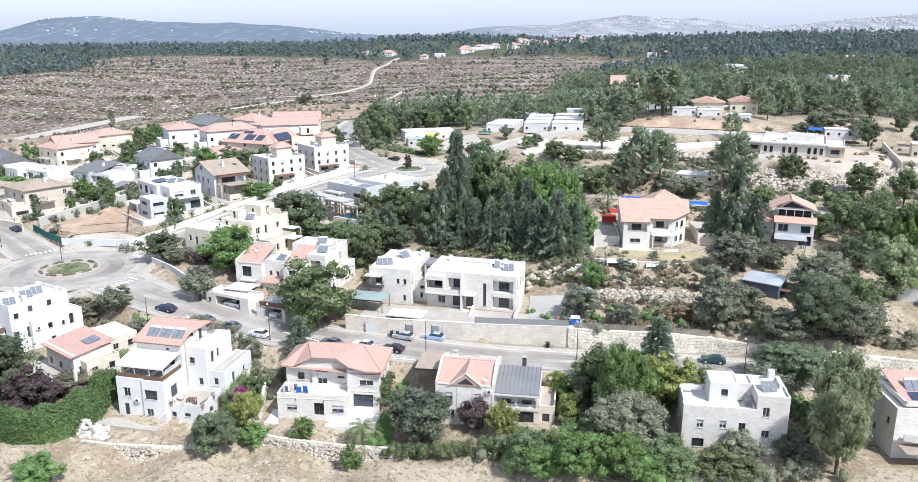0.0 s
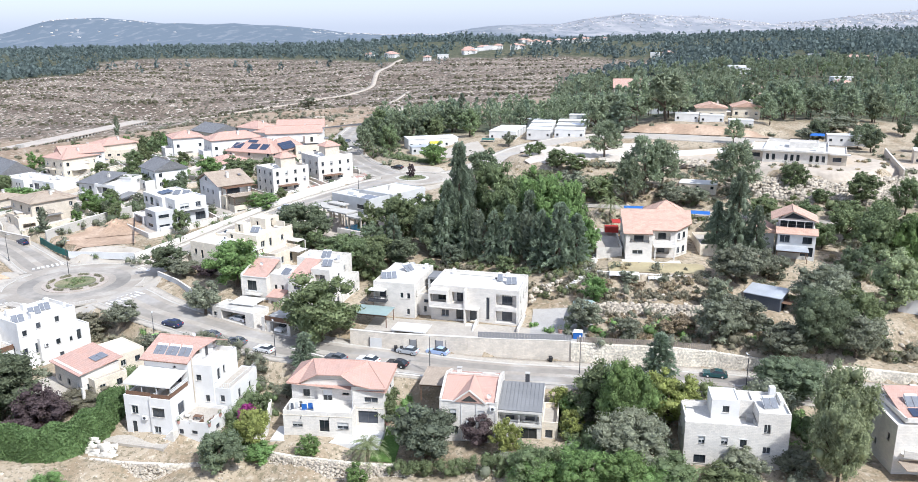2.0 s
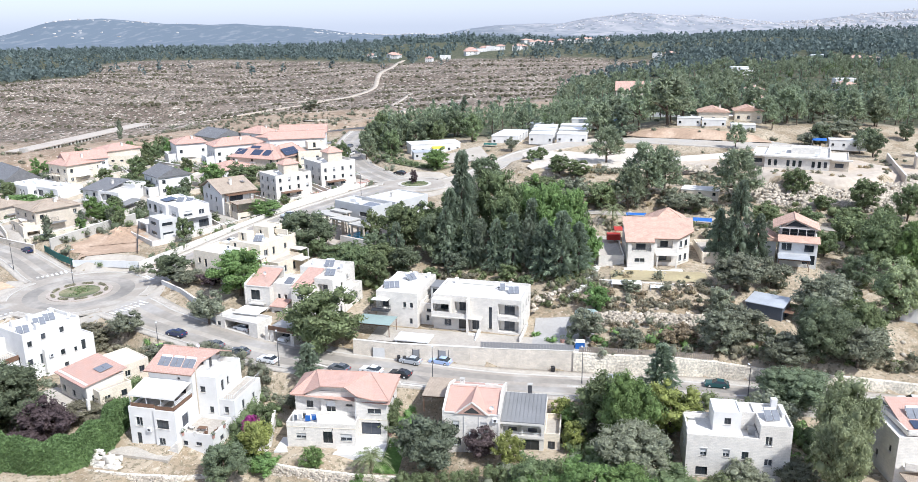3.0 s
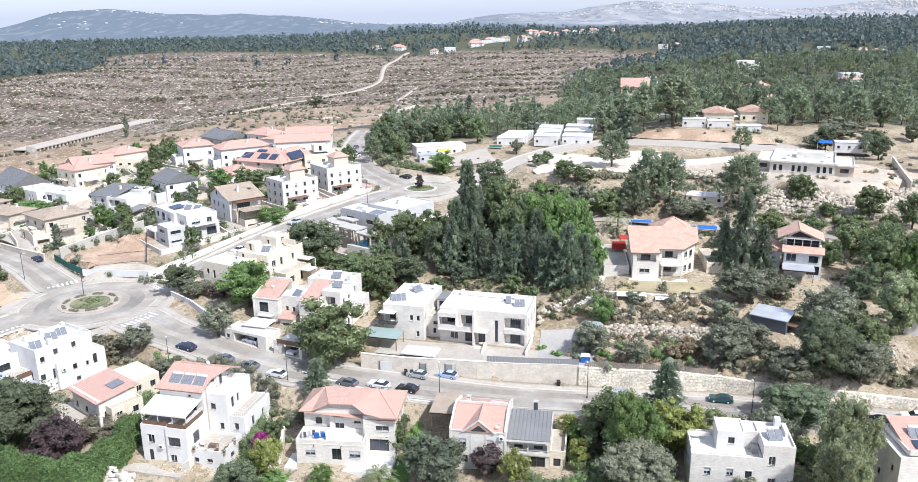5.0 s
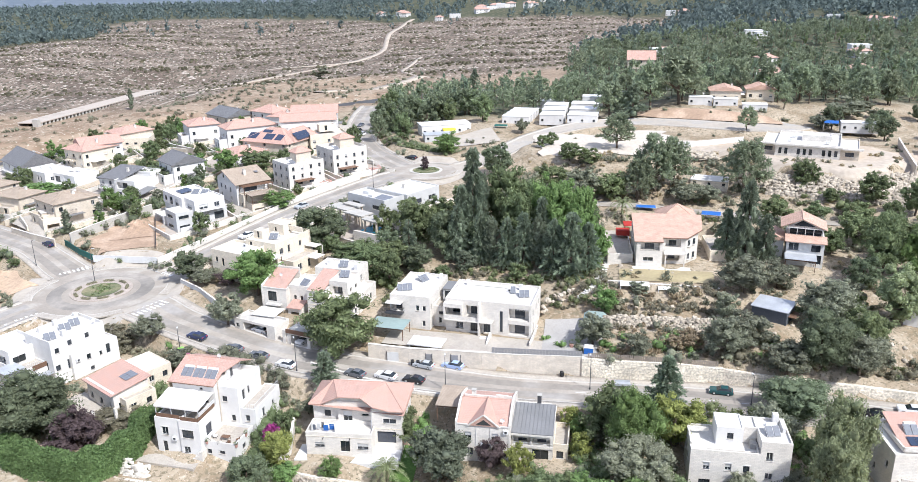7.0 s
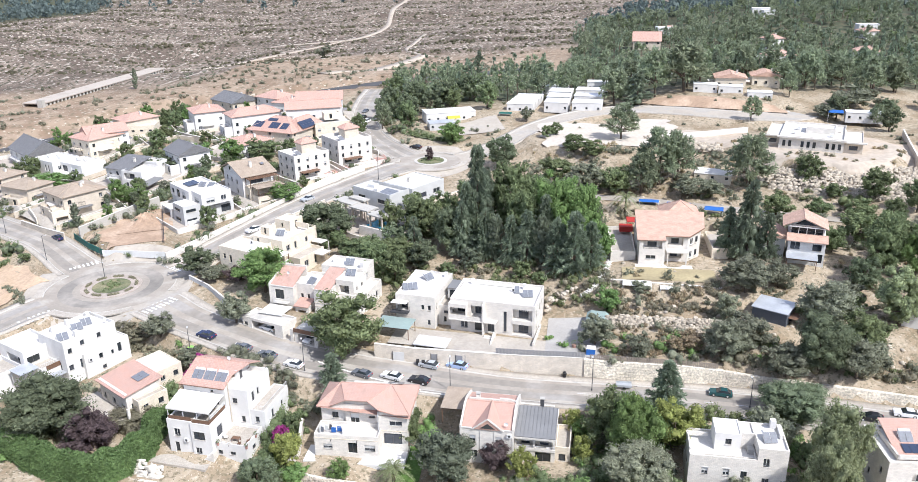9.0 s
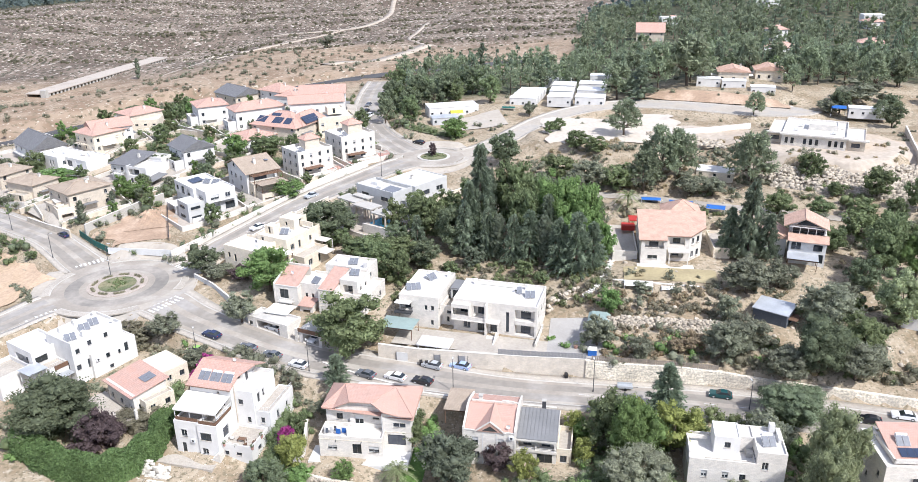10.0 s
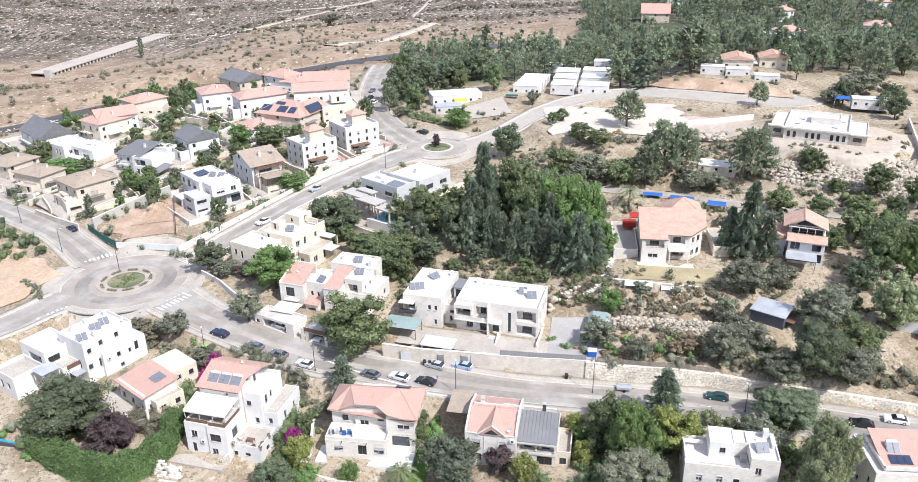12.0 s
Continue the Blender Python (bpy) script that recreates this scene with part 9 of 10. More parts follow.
def tree(kind, x, y, height, width, z=None):
    """One tree, shrub or cypress of that height and crown width, on the ground."""
    size = 0 if width < 6 and height < 7 else 1 if max(width, height) < 12 else 2
    if y < 142:
        size += 1
    elif y > 215:
        size = min(size, 1 if y < 300 else 0)
    crown, trunk = prototype(kind, size, int(rng.integers(2)))
    if z is None:
        z = at(x, y)
    label, category = TREE_NAMES[kind]
    root = thing("shrub" if category == "shrub" else category.replace(" ", "_"), x, y, z, float(rng.uniform(0, 360)), label, category, "garden and grove planting")
    s = Matrix.Diagonal((width * 1.06, width * 1.06, height * 1.04, 1))
    part("trunk", trunk, None, root, m=s)
    part("crown", crown, None, root, m=s)
    return root


def palm(x, y, height, spread):
    root = thing("palm", x, y, at(x, y), 0, "date palm with arching grey-green fronds", "palm")
    g = Geo()
    for i in range(6):
        g.rod((0, 0, height * 0.75 * i / 6 - 0.2), (0, 0, height * 0.75 * (i + 1) / 6 - 0.2), 0.28 - 0.01 * i, 8, 0.23)
    part("trunk", g, BARK, root)
    for i in range(26):
        a, up = i * 2.399, 1.25 - 0.068 * i
        f = Geo()
        pts = []
        for k in range(8):
            s = k / 7
            rr = spread * (s * math.cos(up) + 0.10 * s * s)
            zz = height * 0.75 + spread * (s * math.sin(up) - 0.75 * s * s)
            pts.append((rr, zz))
        for (r0, z0), (r1, z1) in zip(pts, pts[1:]):
            for side in (-1, 1):
                for q in range(4):
                    u = q / 4
                    rm, zm = r0 + (r1 - r0) * u, z0 + (z1 - z0) * u
                    f.face((rm, 0, zm), (rm + (r1 - r0) * 0.12, 0, zm + (z1 - z0) * 0.12), (rm + 0.46, side * 0.42, zm - 0.16), (rm + 0.40, side * 0.44, zm - 0.16))
        part("frond", f, LEAVES["palm"], root, m=pose(0, 0, 0, 0, 0, math.degrees(a)))


def foliage_mass(name, mat, outline, label, category, per=30, size=0.2, seed=3):
    """A hedge or thicket that nobody could count: clumps (x, y, z, radius) covered in leaves."""
    o = np.array(outline)
    body = np.repeat(o[:, 3:4], 3, 1)
    v, q = joined(leaf_quads(o[:, :3], body, int(per * 1.7), size * 0.8, seed), core_quads(o[:, :3], body * 0.6, seed + 1, len(o) < 400))
    return tagged(new(name, quick_mesh(name, v, q, mat)), label, category, kind="stuff")


def hedge_band(name, mat, pts, half, height, label, leaves, size, seed):
    """A dense hedge: an uneven body along a line, its whole skin in small leaves."""
    g = np.random.default_rng(seed)
    line = spline([(x, y, 0, 1) for x, y in pts], 0.5)
    d = np.gradient(line[:, :2], axis=0)
    d /= np.linalg.norm(d, axis=1)[:, None]
    n, ring = len(line), 11
    a = np.linspace(-0.25, math.pi + 0.25, ring)
    low = lie(line[:, 0], line[:, 1]) - 0.3

    def skin(i, t, scale):
        """Points of the skin at places i along the line and angles t over it."""
        lump = 1 + 0.10 * np.sin(i * 0.55 + 2 * t) + 0.08 * np.sin(i * 0.21 - 3 * t + 1)
        k = np.clip(i, 0, n - 1.001).astype(int)
        f = (np.clip(i, 0, n - 1.001) - k)[..., None]
        p, q = line[k, :2] * (1 - f) + line[k + 1, :2] * f, d[k]
        w = half * scale * lump * np.sign(np.cos(t)) * np.abs(np.cos(t)) ** 0.7
        z = low[k] + height * scale * lump * np.sign(np.sin(t)) * np.abs(np.sin(t)) ** 0.7
        return np.stack([p[..., 0] - q[..., 1] * w, p[..., 1] + q[..., 0] * w, z], -1)

    ii, tt = np.meshgrid(np.arange(n - 1.0), a, indexing="ij")
    body = skin(ii, tt, 0.86).reshape(-1, 3)
    k = np.arange((n - 1) * ring).reshape(n - 1, ring)
    quads = np.stack([k[:-1, :-1], k[1:, :-1], k[1:, 1:], k[:-1, 1:]], -1).reshape(-1, 4)
    li, lt = g.uniform(0, n - 1.01, leaves), g.uniform(0, math.pi, leaves)
    leafy = leaf_quads(skin(li, lt, 0.97), np.full((leaves, 3), 0.22), 2, size, seed)
    ends = leaf_quads(np.stack([*(line[[0, -1], :2].T), low[[0, -1]] + height * 0.45], 1), np.array([[half, half, height * 0.5]] * 2), 500, size, seed)
    v, q = joined((body, quads), leafy, ends)
    return tagged(new(name, quick_mesh(name, v, q, mat)), label, "hedge", kind="stuff")


def along(pts, step, r, lift, jitter, seed):
    """Clumps along a line on the ground."""
    g = np.random.default_rng(seed)
    line = spline([(x, y, 0, 1) for x, y in pts], step)
    out = []
    for x, y in line[:, :2]:
        for _ in range(2):
            px, py = x + g.normal(0, jitter), y + g.normal(0, jitter)
            rr = r * g.uniform(0.6, 1.2)
            out.append((px, py, at(px, py) + lift * g.uniform(0.2, 1.0), rr))
    return out


tree("broad_olive", -28.7, 147.6, 13.8, 17.1)
tree("broad_dark", -81.6, 123.6, 13.1, 17.2)
tree("shrub_grey", -66.5, 127.3, 4.6, 11.6)
tree("shrub_purple", -71.8, 120.0, 8.2, 10.2)
tree("conifer", -29.4, 135.0, 7.7, 6.9)
tree("broad_blue", -6.2, 114.7, 9.9, 11.4)
tree("shrub_purple", 2.5, 116.0, 5.8, 6.2)
tree("shrub_yellow", 16.8, 124.6, 5.0, 4.7)
tree("shrub_yellow", 7.0, 112.5, 6.9, 5.6)
tree("broad_mid", 23.5, 121.7, 10.8, 11.2)
tree("broad_bright", 26.4, 115.4, 14.3, 9.7)
tree("broad_yellow", 34.4, 118.7, 9.3, 9.9)
tree("conifer", 34.4, 126.7, 11.7, 8.4)
tree("broad_dark", 57.9, 125.1, 7.1, 13.7)
tree("pale", 58.8, 109.6, 15.5, 10.0)
tree("shrub_bright", -61.3, 100.2, 5.6, 7.5)
tree("broad_bright", 12, 102.5, 5.5, 7)
tree("broad_bright", 17.5, 101.5, 7.5, 8)
tree("broad_bright", 23.5, 101, 7, 8.5)
tree("broad_bright", 28, 100, 5.5, 7)
tree("pale_grey", 26.2, 108.2, 9.2, 12.4)
tree("broad_mid", 30.5, 101.4, 6.4, 10.2)
tree("broad_olive", 39.5, 102.7, 5.0, 10.5)
tree("pale_grey", 42.5, 105.4, 5.4, 7.8)
tree("shrub_olive", 50.6, 106.9, 4.0, 8.0)
tree("pale", 54.8, 101.2, 15.0, 8.5)
tree("olive", 50.5, 118.5, 8.0, 9.0)
tree("broad_mid", 10.6, 104.5, 6.3, 8.3)
tree("shrub_bright", -16.7, 108.4, 4.5, 3.8)
tree("shrub_bright", -24.9, 113.5, 3.8, 4.4)
tree("shrub_bright", -33.4, 113.9, 3.1, 6.0)
tree("broad_dark", -38.4, 109.9, 7.1, 7.9)
tree("broad_mid", -14.7, 124.1, 6.6, 8.4)
tree("broad_bright", 6.7, 123.5, 5.5, 6.2)
tree("broad_dark", 66.0, 135.5, 12.5, 12.0)
tree("olive", 72.5, 134.0, 8.5, 10.5)
tree("broad_olive", 75.5, 139.5, 11.0, 10.5)
tree("olive", 49.5, 140.9, 8.4, 10.4)
tree("olive", 54.0, 144.1, 7.8, 10.6)
tree("olive", 59.5, 135.6, 6.3, 10.4)
tree("shrub_dry", 43.7, 144.8, 4.3, 6.6)
tree("pine", 47.9, 262.0, 12.1, 11.2)
tree("broad_dark", 6.9, 245.3, 11.0, 11.9)
tree("broad_olive", 23.5, 230.4, 8.5, 11.0)
tree("broad_bright", 28.3, 159.0, 6.1, 6.2)
tree("olive", 24.0, 147.2, 7.1, 8.1)
tree("shrub_olive", 36.4, 163.0, 2.7, 5.6)
tree("shrub_olive", 31.9, 142.2, 5.3, 6.4)
tree("shrub_dry", 40.3, 143.3, 3.7, 5.2)
tree("broad_bright", -51.7, 170.6, 11.7, 13.4)
tree("olive", -55.4, 158.2, 7.4, 8.5)
tree("shrub_purple", -59.6, 175.0, 3.8, 6.9)
tree("broad_dark", -71.2, 180.8, 7.1, 10.3)
tree("olive", -65.8, 175.5, 4.1, 7.7)
tree("broad_dark", -42.0, 197.1, 11.6, 15.5)
tree("broad_mid", -28.9, 183.6, 6.8, 12.2)
tree("broad_olive", -21.3, 184.8, 6.2, 10.7)
tree("shrub_bright", -58.8, 226.3, 5.2, 11.1)
tree("broad_mid", -76.4, 266.2, 7.5, 12.9)
tree("broad_bright", -87.7, 266.5, 8.6, 9.8)
tree("broad_bright", -98.6, 264.1, 7.7, 8.8)
tree("broad_dark", -109.4, 261.9, 4.7, 15.5)
tree("shrub_bright", -107.9, 231.0, 5.5, 10.0)
tree("shrub_bright", -143.7, 248.9, 6.3, 13.4)
tree("cypress", -115.2, 208.7, 6.8, 4.2)
tree("cypress", -113.2, 223.5, 4.8, 3.6)
tree("olive", -70.6, 152.4, 5.0, 8.0)
tree("shrub_grey", -75.8, 154.0, 3.4, 6.0)
tree("shrub_grey", -80.7, 156.3, 3.9, 8.9)
tree("olive", -61.1, 144.5, 5.2, 6.8)
tree("shrub_purple", -17.0, 258.8, 4.6, 3.6, 9.8)
tree("broad_bright", -9.7, 278.5, 7.6, 10.8)
tree("broad_dark", -29.5, 315.0, 11.5, 9.8)
tree("broad_dark", -19.6, 323.7, 11.4, 10.5)
tree("broad_mid", -12.8, 337.1, 9.1, 10.9)
tree("broad_dark", -38.1, 334.9, 11.7, 10.9)
tree("broad_mid", -45.4, 290.6, 9.7, 6.2)
tree("conifer", -0.2, 439.9, 15.0, 9.4)
tree("conifer", 63.4, 315.1, 13.5, 14.8)
tree("pine", 55.2, 321.8, 15.4, 13.5)
tree("olive", 18.1, 300.2, 5.7, 5.8)
tree("pine", 83.8, 324.3, 19.9, 20.7)
tree("pine", 71.5, 321.2, 19.8, 13.6)
tree("olive", 140.2, 300.0, 8.5, 17.7)
tree("olive", 128.2, 289.0, 5.4, 12.1)
tree("pine", 98.7, 284.6, 8.6, 7.3)
tree("cypress", -248.5, 563.7, 14.5, 6.5)
tree("olive", -117.9, 606.1, 9.9, 14.0)
tree("broad_dark", -171.6, 380.9, 5.0, 15.9)
tree("pine", 86.7, 331.3, 13.0, 11.0)
tree("pine", 93.4, 336.3, 14.0, 11.9)
tree("pine", 61.4, 358.4, 13.0, 11.0)
tree("pine", 63.4, 328.6, 9.0, 7.6)
tree("pine", 149.0, 327.8, 13.0, 11.0)
tree("pine", 155.2, 314.9, 12.0, 10.2)
tree("pine", 168.0, 322.7, 14.0, 11.9)
tree("pine", 125.1, 327.4, 12.0, 10.2)
tree("pine", 132.0, 361.4, 14.0, 11.9)
tree("pine", 26.1, 351.4, 11.0, 9.3)
tree("pine", 46.7, 372.6, 12.0, 10.2)
tree("broad_mid", 23.4, 267.5, 4.4, 5.2)
tree("broad_mid", 26.6, 270.6, 4.6, 5.4)
tree("broad_mid", 30.9, 251.7, 6.2, 8.4)
tree("broad_olive", 36.5, 246.5, 5.2, 9.0)


palm(-15.4, 112.6, 5.6, 3.3)
palm(40.5, 208.5, 6.6, 4.4)
tree("shrub_flower", -58.6, 142.2, 5.6, 4.8)
tree("shrub_flower", -59.3, 138.6, 4.4, 3.8)
tree("shrub_flower", -36.8, 121.5, 5.2, 4.2)

for bx_, by_ in ((-132, 196.5), (-127, 193.5), (-119.5, 188.0), (-134.5, 191.0)):
    tree("shrub_mid", bx_, by_, 2.6, 3.4)

# the dense grove in the middle


def scatter(n, inside, kinds, seed, hmin, hmax, gap):
    g = np.random.default_rng(seed)
    taken = []
    x0, x1, y0, y1 = inside[0]
    for _ in range(n * 12):
        x, y = g.uniform(x0, x1), g.uniform(y0, y1)
        if not inside[1](x, y) or any((x - a) ** 2 + (y - b) ** 2 < gap * gap for a, b in taken):
            continue
        taken.append((x, y))
        k = kinds[int(g.integers(len(kinds)))]
        h = g.uniform(hmin, hmax)
        w = h * {"cypress": 0.30, "conifer": 0.55, "pine": 0.7, "olive": 1.15}.get(k, 0.85) * g.uniform(0.85, 1.2)
        if k == "cypress":
            h *= 1.35
        if k == "olive":
            h *= 0.55
            w *= 0.6
        tree(k, x, y, h, w)
        if len(taken) >= n:
            break


# dark conifers in front, the tall one and the broad crowns behind them
for kind_, x_, y_, h_, w_ in (("conifer", 1.2, 186, 14.0, 6.8), ("cypress", 3.8, 184.5, 12.5, 5.6), ("conifer", -4.6, 188, 15.0, 7.6), ("conifer", 7.6, 183, 13.0, 8.0), ("conifer", 11.6, 182, 14.2, 8.4), ("cypress", 15.2, 180.5, 12.0, 6.4),
                              ("conifer", 18.6, 176.5, 14.0, 8.6), ("conifer", 22.6, 174, 16.4, 9.6), ("conifer", 26.4, 175, 13.0, 8.2), ("conifer", 16.5, 186, 15.5, 7.6), ("conifer", -0.6, 196, 26.5, 10.4), ("conifer", -3.6, 194, 18.0, 8.0), ("cypress", 1.8, 198.5, 17.0, 6.0),
                              ("conifer", -17.0, 188, 10.5, 5.6), ("broad_mid", 8.5, 200, 19.5, 12.6), ("broad_mid", 11.7, 191, 15.8, 10.0), ("broad_bright", 20.0, 190, 19.4, 12.4), ("broad_bright", 26.0, 188, 18.4, 11.4), ("broad_bright", 29.2, 180.5, 11.0, 7.4),
                              ("broad_bright", 23.0, 183, 12.5, 8.6), ("broad_mid", -15.7, 196, 12.6, 12.6), ("broad_dark", -7.8, 190.5, 13.0, 10.4), ("broad_olive", -24.3, 200, 9.6, 7.4), ("broad_mid", -25.7, 177, 10.0, 9.0), ("broad_mid", -20.6, 175, 9.0, 7.2),
                              ("broad_dark", -14.9, 182, 7.4, 9.8), ("broad_blue", -2.6, 181.5, 6.0, 6.8), ("broad_olive", 9.8, 176, 4.4, 5.8), ("broad_dark", 1.0, 191.5, 11.0, 8.6), ("broad_mid", 2.0, 203, 14.0, 10.4), ("broad_mid", 16.0, 201, 15.5, 10.6),
                              ("broad_dark", 28.5, 194, 12.0, 9.0), ("broad_olive", -10.0, 204, 10.5, 10.0), ("broad_mid", -3.0, 210, 11.0, 10.0), ("broad_olive", 13.0, 212, 11.0, 10.0), ("broad_mid", 24.0, 204, 11.5, 9.6), ("broad_olive", -18.0, 208, 8.0, 9.0),
                              ("broad_dark", -22.0, 190, 7.0, 8.0), ("olive", 2.0, 221, 6.4, 8.4), ("olive", 11.0, 221.5, 7.0, 8.6), ("olive", 19.0, 222, 6.0, 7.6), ("olive", 26.0, 220.5, 7.0, 8.4), ("shrub_mid", -8.0, 178.5, 3.4, 4.6), ("shrub_mid", 14.0, 173, 3.0, 4.2), ("shrub_mid", -12.0, 173.5, 3.6, 4.4)):
    tree(kind_, x_, y_, h_, w_)
# the slope with the gabled house
for kind_, x_, y_, h_, w_ in (("pine", 78.3, 222.4, 15.5, 14.0), ("broad_mid", 95.7, 222.5, 9.2, 9.0), ("broad_mid", 108.3, 207.8, 8.8, 9.6), ("broad_olive", 79.4, 201.6, 6.8, 9.8), ("shrub_mid", 98.5, 210.8, 4.4, 6.4), ("conifer", 64.6, 178.7, 20.4, 9.6), ("conifer", 61.0, 182.0, 13.0, 7.0),
                              ("conifer", 68.6, 176.4, 12.8, 6.4), ("broad_mid", 93.0, 169.2, 14.4, 12.4), ("broad_olive", 94.5, 187.1, 9.2, 10.4), ("broad_bright", 98.8, 165.9, 12.6, 8.4), ("pale", 88.2, 150.4, 13.0, 12.0), ("olive", 73.4, 149.9, 11.0, 13.0), ("olive", 59.8, 162.8, 8.4, 12.0), ("olive", 68.6, 166.7, 6.6, 8.2),
                              ("pale_grey", 52.8, 152.0, 7.4, 5.8), ("broad_dark", 86.5, 164.5, 8.4, 8.2), ("pine", 53.0, 225.4, 16.5, 13.5), ("pine", 47.4, 222.0, 12.5, 10.0), ("pine", 58.6, 226.0, 14.5, 11.0), ("olive", 60.6, 219.3, 6.6, 11.0), ("olive", 66.5, 218.0, 5.6, 8.0), ("olive", 32.0, 225.0, 8.6, 12.0), ("broad_olive", 39.5, 222.6, 8.4, 11.0),
                              ("broad_mid", 90.3, 200.2, 5.4, 7.4), ("broad_olive", 100.5, 199.6, 5.6, 8.6), ("olive", 86.0, 192.5, 6.0, 8.0), ("broad_mid", 102.5, 186.0, 8.6, 9.4), ("olive", 80.2, 158.0, 6.6, 8.6), ("broad_olive", 100.0, 176.5, 9.0, 9.0), ("broad_mid", 86.5, 181.5, 6.4, 7.0), ("olive", 76.0, 193.0, 6.0, 8.0)):
    tree(kind_, x_, y_, h_, w_)
scatter(26, ((103, 150, 140, 200), lambda x, y: True), ["broad_mid", "broad_bright", "olive", "broad_dark", "broad_olive"], 11, 6, 10, 6.0)
scatter(8, ((56, 84, 138, 200), lambda x, y: not (66 < x < 92 and 162 < y < 190) and not (55 < x < 71 and 144 < y < 165) and x > 58), ["olive", "olive", "broad_olive", "pale_grey"], 12, 5, 7, 6.0)
scatter(20, ((-40, 12, 292, 372), lambda x, y: x > -43 + (y - 292) * -0.05 and not (-26 < x < 6 and y < 318) and not (x > 6 and y < 350)), ["broad_mid", "broad_olive", "pine", "broad_dark", "broad_mid"], 14, 7, 12, 6.5)
scatter(16, ((60, 175, 322, 372), lambda x, y: not (82 < x < 126 and y < 342) and not (x < 80 and y < 345)), ["pine", "pine", "conifer", "broad_dark"], 15, 10, 16, 6.5)
scatter(12, ((122, 170, 262, 322), lambda x, y: y > 284 or x > 138), ["pine", "olive", "broad_dark"], 16, 7, 11, 7.0)



# plots that stand under buildings, so that gardens grow round them
def footprints():
    bpy.context.view_layer.update()
    out = []
    for o in scene.objects:
        if o.parent is None and o.type == "EMPTY" and ("house" in o.name or o.name.split(".")[0] in ("villa", "garage", "caravan", "garden_shed", "community_building", "pool_pavilion")):
            b = [c.matrix_local @ Vector(q) for c in o.children if c.type == "MESH" for q in c.bound_box]
            lo, hi = [min(p[i] for p in b) for i in (0, 1)], [max(p[i] for p in b) for i in (0, 1)]
            out.append((o.matrix_basis.inverted(), lo, hi, o.matrix_basis))
    return out


FOOT = footprints()


def free(x, y, gap=0.8, road_gap=2.6):
    """Whether nothing is built at x, y."""
    for inv, lo, hi, _ in FOOT:
        p = inv @ Vector((x, y, 0))
        if lo[0] - gap < p.x < hi[0] + gap and lo[1] - gap < p.y < hi[1] + gap:
            return False
    for line in ROAD_LINES:
        if (np.hypot(line[:, 0] - x, line[:, 1] - y) < line[:, 3] + road_gap).any():
            return False
    return all(math.hypot(x - c[0], y - c[1]) > c[3] + 1 for c in CIRCLES)


def bushes(name, mat, box, n, r0, r1, label, seed, per=34, size=0.145, gap=1.0, where=None):
    """Uncounted small bushes over a stretch of ground, wherever nothing is built."""
    g = np.random.default_rng(seed)
    out = []
    for _ in range(n):
        x, y = g.uniform(box[0], box[1]), g.uniform(box[2], box[3])
        r = r0 + (r1 - r0) * g.uniform() ** 1.7
        if (where and not where(x, y)) or not free(x, y, gap + r * 0.5):
            continue
        z = at(x, y)
        for _ in range(3):
            out.append((x + g.normal(0, r * 0.6), y + g.normal(0, r * 0.6), z + r * g.uniform(0.1, 0.7), r * g.uniform(0.5, 0.9)))
    foliage_mass(name, mat, out, label, "bushes", per, size, seed)


for k, (inv, lo, hi, m) in enumerate(FOOT):
    p = m.translation
    if -190 < p.x < -30 and 180 < p.y < 360:
        yaw = math.degrees(m.to_euler().z)
        a = m @ Vector((lo[0] - 2.5, lo[1] - 3.0, 0))
        ring_ = [m @ Vector((u, w, 0)) for u, w in ((lo[0] - 3.2, hi[1] + 3), (lo[0] - 3.2, lo[1] - 4), (hi[0] + 3.2, lo[1] - 4), (hi[0] + 3.2, hi[1] + 3))]
        for p0, p1 in zip(ring_, ring_[1:]):
            run = [p0.lerp(p1, s / 8) for s in range(9)]
            good = [q for q in run if free(q.x, q.y, 0.3, 1.9)]
            if len(good) > 4 and (good[-1] - good[0]).length < (p1 - p0).length + 0.1:
                good = [good[0], good[len(good) // 2], good[-1]]
                wall("garden_wall", [(q.x, q.y) for q in good], [at(q.x, q.y) + 1.3 + 0.2 * (k % 3) for q in good], 2.6, 0.3, (STONE, TAN, CREAM)[k % 3], ("white stone garden wall round a house", "brown-grey stone garden wall round a house", "cream stone garden wall round a house")[k % 3])
        sheet("yard", a.x, a.y, hi[0] - lo[0] + 5, hi[1] - lo[1] + 5.5, yaw, 0.05 + 0.006 * (k % 5), PAVING if k % 3 else CONCRETE_TAN, "pale paved yard round a house", "yard", 2.0)
quarter = lambda x, y: y > 175 + (x + 60) * 0.0 and not (-104 < x < -82 and 193 < y < 213)
bushes("garden_bushes", LEAVES["broad_mid"], (-185, -25, 185, 365), 800, 1.0, 2.6, "mixed green garden bushes between the houses", 61, where=quarter)
bushes("garden_bushes", LEAVES["olive"], (-185, -25, 185, 365), 560, 0.9, 2.4, "grey-green garden bushes between the houses", 62, where=quarter)
bushes("garden_bushes", LEAVES["broad_dark"], (-185, -25, 185, 365), 460, 1.2, 3.2, "dark garden bushes between the houses", 63, where=quarter)
bushes("slope_brush", LEAVES["shrub_grey"], (26, 150, 134, 232), 330, 0.5, 1.6, "dry grey-brown brush over the stony slope", 64)
